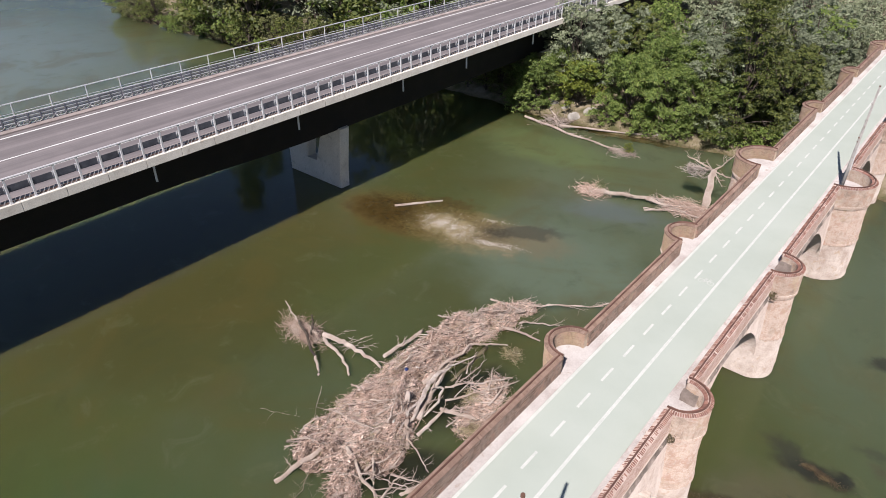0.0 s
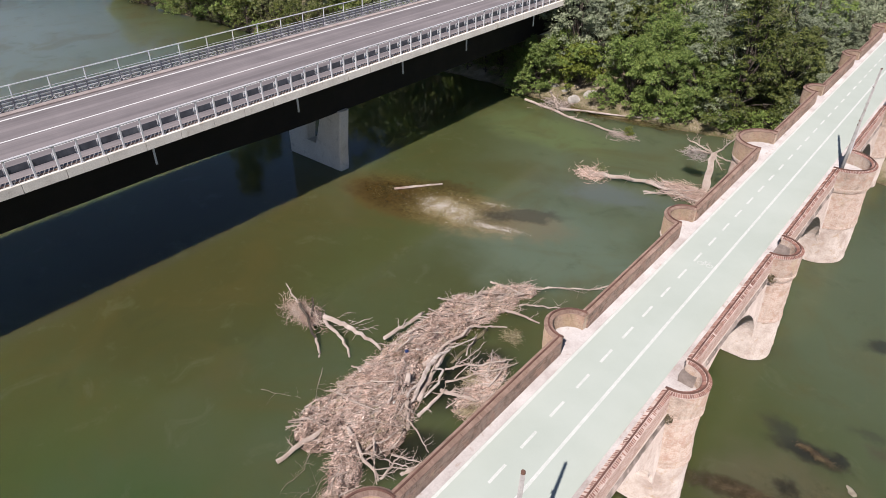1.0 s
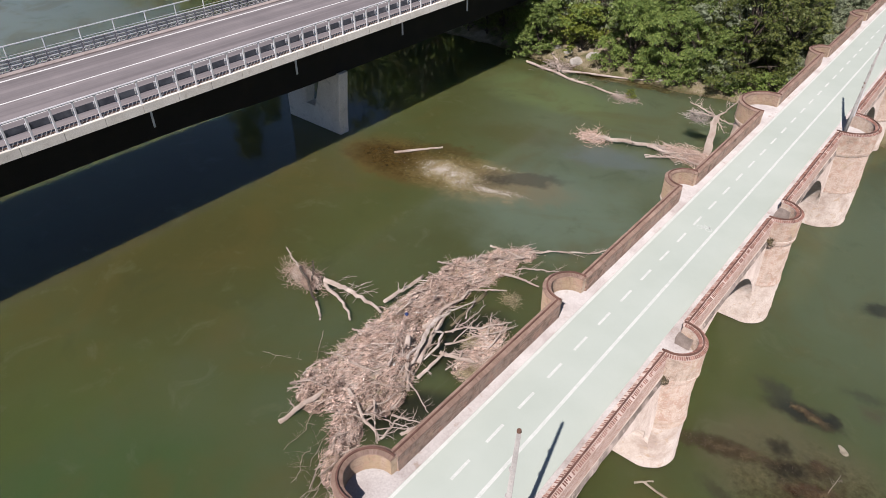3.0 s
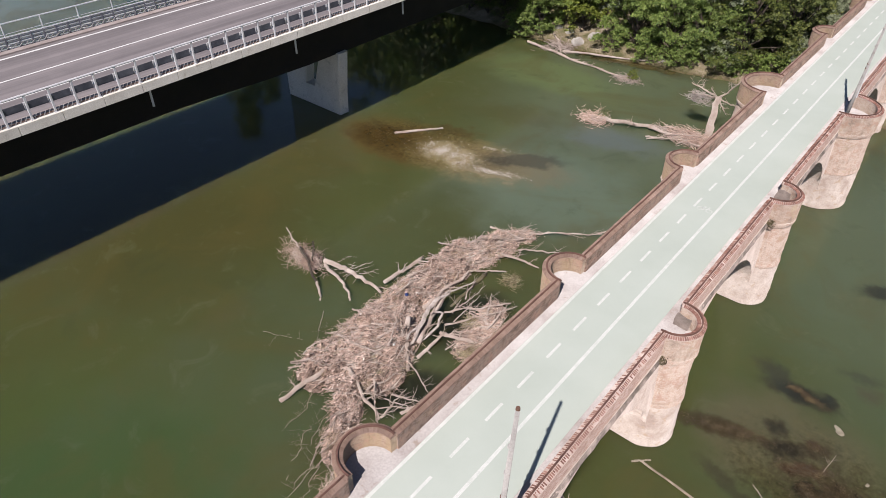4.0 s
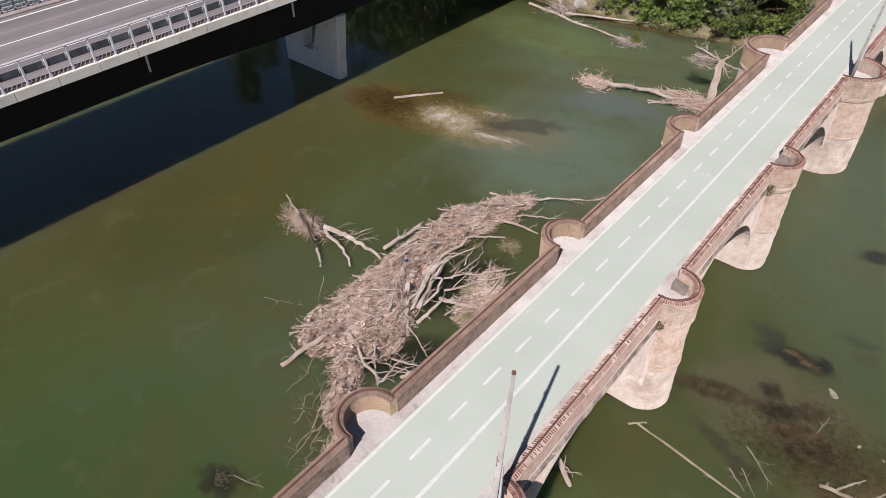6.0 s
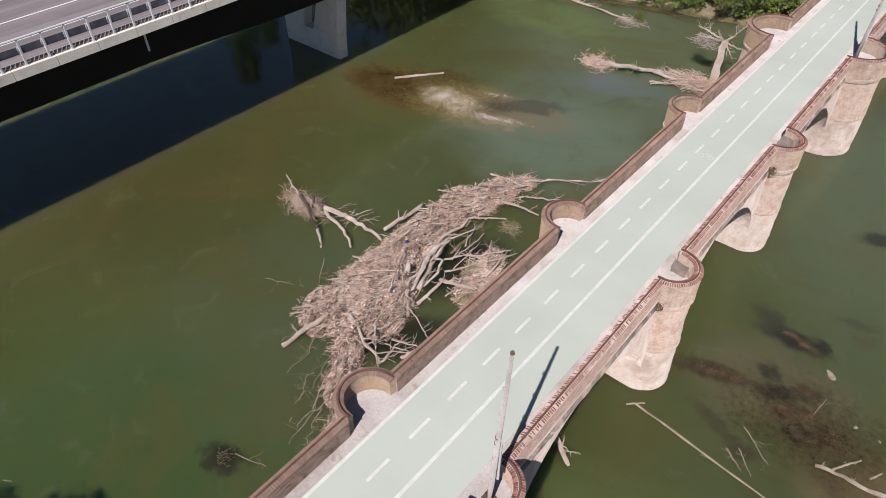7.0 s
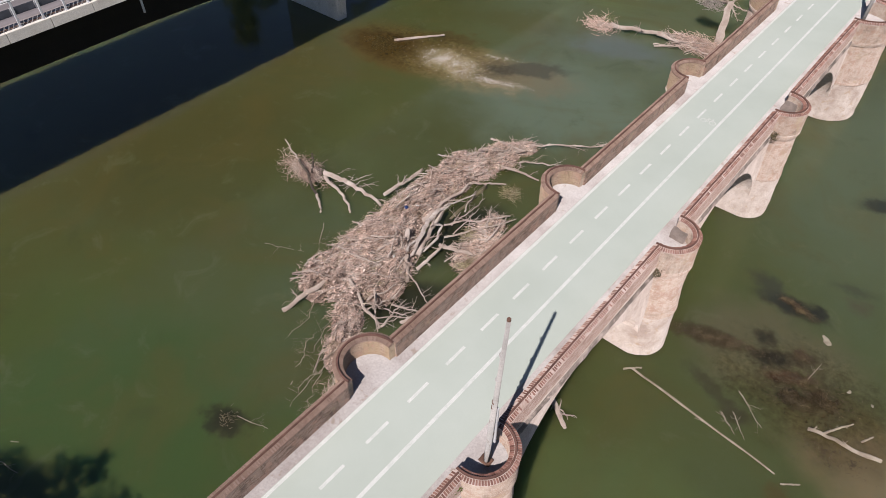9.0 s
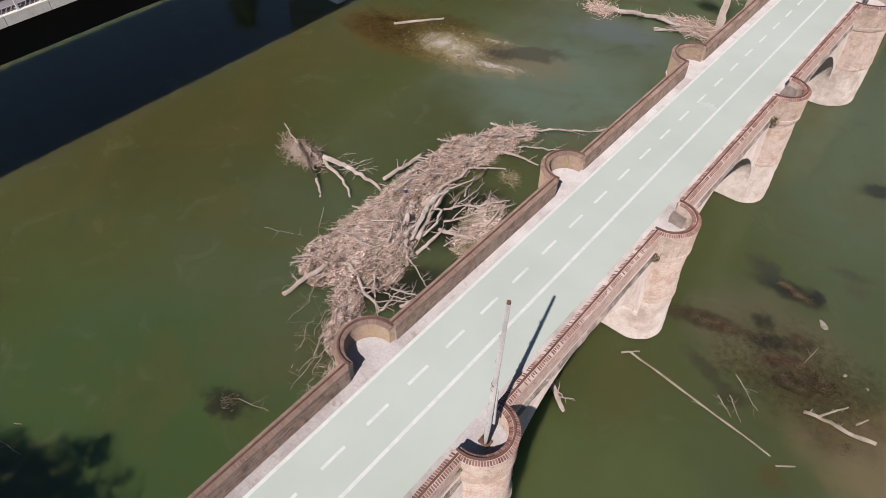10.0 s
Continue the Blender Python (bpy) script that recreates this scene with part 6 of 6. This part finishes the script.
# long trunks by the bank
BK = "long bleached trunk stranded along the river bank"
log((-38.6, 59.4, 0.2), (-25.2, 57.0, 0.16), 0.13, 0.08, BK, branches=6, seed=81, twig=0.25, wobble=0.04)
log((-34.0, 59.4, 0.25), (-24.6, 63.0, 0.3), 0.11, 0.07, BK, branches=0, seed=82, wobble=0.02)
log((-36.2, 61.8, 0.3), (-33.8, 58.6, 0.15), 0.12, 0.06, BK, branches=5, seed=83)
log((-37.4, 62.6, 0.5), (-34.6, 60.2, 0.3), 0.09, 0.05, BK, branches=4, seed=84)
tagged(sticks("bank_brush", lambda r: (r.uniform(-36.5, -33.5), r.gauss(60.4, 0.8), abs(r.gauss(0.2, 0.15))), 220, (0.5, 1.6), (0.012, 0.03), DRIFT, 33, lambda x, y: 0.3, 0.9, "pale brush stranded on the bank"), category="driftwood", kind="stuff")
tagged(sticks("bank_brush", lambda r: (r.gauss(-25.6, 0.7), r.gauss(57.2, 0.4), abs(r.gauss(0.15, 0.12))), 180, (0.4, 1.3), (0.012, 0.03), DRIFT, 34, lambda x, y: -0.3, 0.9, "pale brush at the tip of a stranded trunk"), category="driftwood", kind="stuff")
lime = plant("lime", -25.0, 57.6, 0.3)
log((-35.35, 34.6, 0.02), (-32.7, 37.9, 0.08), 0.12, 0.07, "pale trunk stranded on the gravel bar", seed=85, wobble=0.03)

# downstream of the old bridge
log((-4.2, 18.4, 0.1), (3.1, 17.6, 0.0), 0.055, 0.04, "long thin pale trunk floating in shallow water", branches=1, seed=91, wobble=0.02, twig=0.2, material=WETWOOD)
log((-4.5, 18.05, 0.15), (-3.85, 18.65, 0.2), 0.05, 0.04, "pale broken trunk end in the shallows", branches=1, twig=0.4, seed=92, material=WETWOOD)
log((6.4, 21.1, 0.08), (3.4, 20.6, 0.12), 0.1, 0.07, "pale forked trunk lying in the shallows", branches=3, seed=93, twig=0.5, material=WETWOOD)
log((4.0, 20.75, 0.12), (4.85, 21.95, 0.35), 0.055, 0.03, "pale forked bough leaning on a trunk in the shallows", branches=4, seed=109, twig=0.4, material=WETWOOD)
log((5.45, 21.55, 0.02), (5.75, 22.0, 0.2), 0.05, 0.03, "short pale crooked stub in the shallows", branches=3, seed=110, twig=0.35, material=WETWOOD)
log((3.45, 17.3, 0.03), (4.1, 17.8, 0.05), 0.04, 0.03, "short pale stick in the shallows", seed=111, material=WETWOOD)
log((0.5, 19.3, 0.05), (1.45, 18.1, 0.3), 0.026, 0.014, "thin pale branches standing in the shallows", "dead_branch", 4, 112, 0.1, material=WETWOOD)
log((-6.9, 14.9, 0.25), (-4.9, 13.6, 0.1), 0.17, 0.08, "pale driftwood stump floating by the bridge wall", branches=6, seed=94)
boulder(2.38, 26.25, -0.085, (0.46, 0.26, 0.12), 3, "flat pale stone awash in the shallows", STONE_WET)
boulder(4.22, 23.9, -0.06, (0.16, 0.12, 0.09), 5, "small pale stone awash in the shallows", STONE_WET)
boulder(5.27, 23.8, -0.06, (0.13, 0.1, 0.08), 6, "small pale stone awash in the shallows", STONE_WET)
log((0.1, 18.95, 0.05), (1.0, 18.05, 0.35), 0.03, 0.015, "thin pale branches standing in the shallows", "dead_branch", 5, 96, 0.1, material=WETWOOD)
log((0.25, 20.55, 0.05), (1.8, 19.2, 0.25), 0.022, 0.014, "thin pale branches standing in the shallows", "dead_branch", 3, 97, 0.1, material=WETWOOD)
log((2.5, 23.3, 0.0), (2.65, 24.3, 0.4), 0.018, 0.01, "thin pale branches standing in the shallows", "dead_branch", 4, 98, 0.1, material=WETWOOD)
# upstream, floating roots and thin strands
tagged(sticks("floating_roots", lambda r: (r.gauss(-16.85, 0.18), r.gauss(4.1, 0.22), abs(r.gauss(0.06, 0.08))), 44, (0.15, 0.5), (0.008, 0.02), SODDEN, 35, lambda x, y: 1.0, 1.3, "small tangle of pale roots floating in the river", 0.4), category="driftwood", kind="stuff")
log((-22.9, -3.7, 0.04), (-21.6, -3.4, 0.03), 0.025, 0.01, "thin pale branch adrift on the river", "dead_branch", 5, 107, 0.12, material=WETWOOD)
log((-23.3, -2.9, 0.04), (-23.0, -2.7, 0.03), 0.022, 0.012, "small pale stick adrift on the river", "dead_branch", 3, 108, 0.14, material=WETWOOD)
log((-16.6, 4.4, 0.15), (-15.1, 4.9, 0.05), 0.022, 0.01, "thin pale branch floating in the river", "dead_branch", 5, 101, 0.12, material=WETWOOD)
log((-16.1, 7.1, 0.02), (-17.6, 11.3, 0.1), 0.018, 0.01, "thin drooping strand of dead creeper on the water", "dead_branch", 6, 102, 0.14, material=WETWOOD)
log((-15.4, 7.0, 0.02), (-16.4, 10.4, 0.2), 0.018, 0.01, "thin drooping strand of dead creeper on the water", "dead_branch", 6, 103, 0.14, material=WETWOOD)
log((-24.6, 12.4, 0.02), (-22.4, 13.4, 0.02), 0.015, 0.008, "thin drooping strand of dead creeper on the water", "dead_branch", 4, 104, 0.1, material=WETWOOD)
log((-23.2, 15.7, 0.1), (-21.4, 13.5, 0.02), 0.02, 0.01, "thin drooping strand of dead creeper on the water", "dead_branch", 3, 105, 0.1, material=WETWOOD)
log((-13.5, 30.0, 1.2), (-13.0, 32.0, 0.1), 0.03, 0.012, "dead twigs rising beside the bridge wall", "dead_branch", 4, 106, 0.1)
log((-13.9, 8.5, 0.1), (-14.4, 5.4, 0.2), 0.02, 0.01, "dead twigs rising beside the bridge wall", "dead_branch", 5, 107, 0.1)
log((-18.0, 24.6, 0.0), (-17.8, 20.9, -0.03), 0.13, 0.09, "waterlogged olive-brown trunk awash beside the raft", seed=108, wobble=0.03, material=SODDEN)
DC = "pale lacy strand of dead creeper drooping onto the water"
for i, (a, b, many) in enumerate((((-19.6, 12.9, 0.5), (-20.2, 10.0, 0.03), 7), ((-18.9, 11.6, 0.4), (-18.4, 8.9, 0.03), 7), ((-17.2, 9.6, 0.5), (-16.7, 7.9, 0.03), 8), ((-15.6, 9.3, 0.9), (-15.2, 6.3, 0.03), 7), ((-14.9, 8.2, 1.0), (-14.3, 6.2, 0.1), 7))):
    log(a, b, 0.022, 0.011, DC, "dead_creeper", many, 320 + i, 0.34, twig=0.7, material=WETWOOD, sides=6)
# brush stranded against the refuge
tagged(sticks("caught_brush", lambda r: (-13.3 + r.gauss(0, 0.3), 8.7 + r.gauss(0, 0.75), r.random() ** 1.5 * 2.2), 1500, (0.3, 1.1), (0.005, 0.014), TWIGS, 36, lambda x, y: 1.1, 0.9, "brown brush and creeper caught against the bridge pier", 0.6), category="driftwood", kind="stuff")
bm = bmesh.new()
bmesh.ops.create_icosphere(bm, subdivisions=2, radius=0.12)
for v in bm.verts:
    v.co.z *= 0.75
    v.co *= 1 + 0.15 * noise.noise(v.co * 6)
drum = part("plastic_canister", bm, BLUEPLASTIC, smooth=True)
drum.matrix_basis = pose(-19.85, 19.3, 0.86)
tagged(drum, "blue plastic canister caught in the driftwood", "canister")



def bottle(x, y, z, turn):
    """A small drinks bottle: body, shoulder, neck and cap."""
    bm = bmesh.new()
    tube(bm, [(-0.13, 0, 0), (-0.12, 0, 0), (0.04, 0, 0), (0.09, 0, 0), (0.13, 0, 0)], [0.03, 0.042, 0.042, 0.02, 0.018], 10)
    ob = part("plastic_bottle", bm, WHITEPLASTIC, smooth=True)
    ob.matrix_basis = pose(x, y, z, 0, 12, turn)
    tagged(ob, "small white plastic bottle caught in the driftwood", "bottle", "plastic in the driftwood")


bottle(-19.4, 19.8, 0.9, 40)
bottle(-17.6, 15.9, 0.9, 110)
bottle(-20.6, 16.4, 0.95, 75)

# ---- stones and weed in the shallows ----
rng = random.Random(12)
vs, fs = [], []
ico = [(0, 0, 1), (0.9, 0, 0.2), (0.28, 0.85, 0.25), (-0.72, 0.53, 0.2), (-0.72, -0.53, 0.25), (0.28, -0.85, 0.2), (0, 0, -0.8)]
tri = [(0, 1, 2), (0, 2, 3), (0, 3, 4), (0, 4, 5), (0, 5, 1), (6, 2, 1), (6, 3, 2), (6, 4, 3), (6, 5, 4), (6, 1, 5)]
for i in range(11000):
    cx, cy, rx, ry, turn = ((-29.6, 34.9, 2.9, 1.45, 0.05), (-30.2, 34.9, 1.5, 0.7, 0.1), (-26.9, 38.0, 1.3, 0.35, 0.35), (-24.9, 34.95, 1.9, 0.4, 0.3))[0 if i % 20 < 8 else 1 if i % 20 < 14 else 2 if i % 20 < 15 else 3]
    u, v = rng.gauss(0, 0.5) * rx, rng.gauss(0, 0.5) * ry
    x, y = cx + u * math.cos(turn) - v * math.sin(turn), cy + u * math.sin(turn) + v * math.cos(turn)
    if noise.noise((x * 1.4, y * 1.4, 2.0)) < -0.12 and rng.random() < 0.8:
        continue
    s = rng.uniform(0.014, 0.05)
    z = max(bed(x, y) + s * 0.4, rng.uniform(-0.05, 0.012))
    k = len(vs)
    a = rng.uniform(0, 6.28)
    c, q = math.cos(a), math.sin(a)
    st = rng.uniform(0.7, 1.4)
    vs += [(x + (u * c - v * q) * s * st, y + (u * q + v * c) * s, z + w * s * 0.6) for u, v, w in ico]
    fs += [tuple(k + j for j in f) for f in tri]
tagged(raw("gravel", vs, fs, PEBBLE), "pale gravel of a bar just under the water", "gravel", kind="stuff")


def weed_spot(r):
    cx, cy, sx, sy, turn = r.choice(((-2.5, 22.55, 0.9, 0.2, 0.33), (-2.0, 22.8, 1.0, 0.22, 0.3), (-1.0, 23.2, 0.6, 0.18, 0.2), (1.5, 22.7, 0.45, 0.2, 0.3), (2.3, 23.3, 0.3, 0.15, 0.3), (1.75, 24.55, 0.22, 0.16, 0.0),
                                     (2.2, 21.8, 0.5, 0.3, 0.3), (0.9, 27.35, 0.45, 0.14, -0.1), (0.1, 27.6, 0.25, 0.1, 0.0), (3.2, 22.8, 0.9, 0.5, 0.0), (4.6, 20.0, 0.8, 0.3, 0.2)))
    for n in range(8):
        u, v = r.gauss(0, sx), r.gauss(0, sy)
        x, y = cx + u * math.cos(turn) - v * math.sin(turn), cy + u * math.sin(turn) + v * math.cos(turn)
        if noise.noise((x * 2.2, y * 2.2, 7.0)) > r.uniform(-0.5, 0.35):
            break
    return x, y, r.uniform(-0.03, 0.03)


tagged(sticks("water_weed", weed_spot, 8500, (0.06, 0.2), (0.005, 0.011), WEED, 37, lambda x, y: 0.6, 1.0, "brown and reddish water weed in the shallows", 0.2), category="weed", kind="stuff")


# ---- the car on the road bridge, driven off past the edge of the view ----
def car(x, y, z):
    th = thing("small_car", (x, y, z), "small pale blue three-door hatchback on the road bridge", "car")
    bm = bmesh.new()
    prof = [(0.0, 0.28), (0.02, 0.55), (0.15, 0.72), (0.75, 0.86), (1.15, 0.93), (2.3, 0.97), (3.15, 0.95), (3.30, 0.8), (3.32, 0.3)]
    rows = []
    for s in (-1, 1):
        rows.append([bm.verts.new((s * 0.76 * (0.92 if u < 0.1 or u > 3.2 else 1.0), u, w)) for u, w in prof])
    for i in range(len(prof) - 1):
        bm.faces.new((rows[0][i], rows[0][i + 1], rows[1][i + 1], rows[1][i]))
    bm.faces.new(rows[0]), bm.faces.new(rows[1][::-1])
    bm.faces.new((rows[0][0], rows[0][-1], rows[1][-1], rows[1][0]))
    bmesh.ops.bevel(bm, geom=[e for e in bm.edges if e.calc_face_angle(0) > 0.6], offset=0.06, segments=3, affect="EDGES")
    body = part("body", bm, CARBLUE, None, smooth=True)
    bm = bmesh.new()
    cab = [(0.95, 0.92, 0.70), (1.55, 1.37, 0.58), (2.9, 1.36, 0.58), (3.22, 0.95, 0.68)]
    l, r = [bm.verts.new((-w, u, h)) for u, h, w in cab], [bm.verts.new((w, u, h)) for u, h, w in cab]
    for i in range(4):
        q = (i + 1) % 4
        bm.faces.new((l[i], l[q], r[q], r[i]))
    bm.faces.new(l), bm.faces.new(r[::-1])
    bmesh.ops.bevel(bm, geom=list(bm.edges), offset=0.05, segments=2, affect="EDGES")
    cabin = part("cabin", bm, CARBLUE, None, smooth=True)
    glass = []
    bm = bmesh.new()
    bm.faces.new([bm.verts.new(c) for c in ((-0.62, 1.06, 1.0), (0.62, 1.06, 1.0), (0.52, 1.5, 1.33), (-0.52, 1.5, 1.33))])
    bmesh.ops.translate(bm, verts=bm.verts, vec=(0, -0.018, 0.018))
    glass.append(part("windscreen", bm, GLASS))
    bm = bmesh.new()
    bm.faces.new([bm.verts.new(c) for c in ((-0.6, 3.19, 1.0), (0.6, 3.19, 1.0), (0.52, 2.98, 1.3), (-0.52, 2.98, 1.3))])
    bmesh.ops.translate(bm, verts=bm.verts, vec=(0, 0.02, 0.015))
    glass.append(part("rear_window", bm, GLASS))
    for s in (-1, 1):
        for u0, u1, v0, v1 in ((1.3, 2.02, 1.62, 2.05), (2.12, 2.95, 2.15, 2.82)):
            bm = bmesh.new()
            bm.faces.new([bm.verts.new(c) for c in ((s * 0.695, u0, 1.0), (s * 0.695, u1, 1.0), (s * 0.615, v1, 1.3), (s * 0.615, v0, 1.3))])
            glass.append(part("side_window", bm, GLASS))
        bm = boxes((min(s * 0.45, s * 0.68), max(s * 0.45, s * 0.68), -0.01, 0.1, 0.52, 0.66), bevel=0.03)
        glass.append(part("headlight", bm, PAINT, None, "clear headlight"))
        for u in (0.62, 2.8):
            bm = bmesh.new()
            tube(bm, [(s * 0.62, u, 0.28), (s * 0.78, u, 0.28)], 0.28, 18)
            tyre = part("tyre", bm, TYRE, None, smooth=False)
            bm = bmesh.new()
            tube(bm, [(s * 0.7, u, 0.28), (s * 0.79, u, 0.28)], 0.17, 14)
            rim = part("rim", bm, GALV)
            rim.parent = tyre
            glass.append(tyre)
    for s0, s1 in ((-0.7, 0.7),):
        glass.append(part("bumper", boxes((s0, s1, -0.05, 0.06, 0.28, 0.42), bevel=0.03), CARBLUE))
    for o in [body, cabin] + glass:
        o.parent = th
    return th


car(-46.9, 5.3, ROAD)


# ---- coping bricks of the old bridge, last ----
vs, fs = bricks_along(far_rows)
tagged(raw("coping_course", vs, fs, BRICK_SINGLE, old, "dark red bricks on edge along the coping"), kind="stuff")
vs, fs = bricks_along(left_rows)
tagged(raw("coping_course", vs, fs, BRICK_BROWN, old, "weathered brown bricks along the coping"), kind="stuff")
vs, fs = bricks_along([((0, 0, 0), 0.0, 0.0)])
pieces = []
for material in (BRICK_PIECE, BRICK_PIECE_BROWN):
    me = bpy.data.meshes.new("brick")
    me.from_pydata(vs, [], fs)
    me.materials.append(material)
    pieces.append(me)
course = {}
for ob in old.children:
    if ob.name.startswith("coping_bed"):
        cs = [v.co for v in ob.data.vertices]
        course[ob] = (min(c.x for c in cs), max(c.x for c in cs), min(c.y for c in cs), max(c.y for c in cs))
for (x, y, z), turn, slope in near_rows:
    for ob, (x0, x1, y0, y1) in course.items():
        if x0 < x < x1 and y0 < y < y1:
            o = new("brick", pieces[x < -8.0])
            o.parent = ob
            o.matrix_parent_inverse = place(ob).inverted()
            o.matrix_basis = Matrix.Translation((x, y, z + random.uniform(-0.006, 0.008))) @ Matrix.Rotation(slope, 4, "Y") @ Matrix.Rotation(random.gauss(0, 0.03), 4, "Z")

# the old bridge, and what stands on it, drawn for a deck at 5.8 m, settles to its true height over the water
settle = Matrix.Translation((0.0154, -0.0345, 0.592)) @ Matrix.Scale(0.978, 4)
for ob in [old, *on_bridge, *(o for o in scene.objects if o.parent is None and o.name.split(".")[0] in ("utility_pole", "stone_slab"))]:
    ob.matrix_basis = settle @ ob.matrix_basis
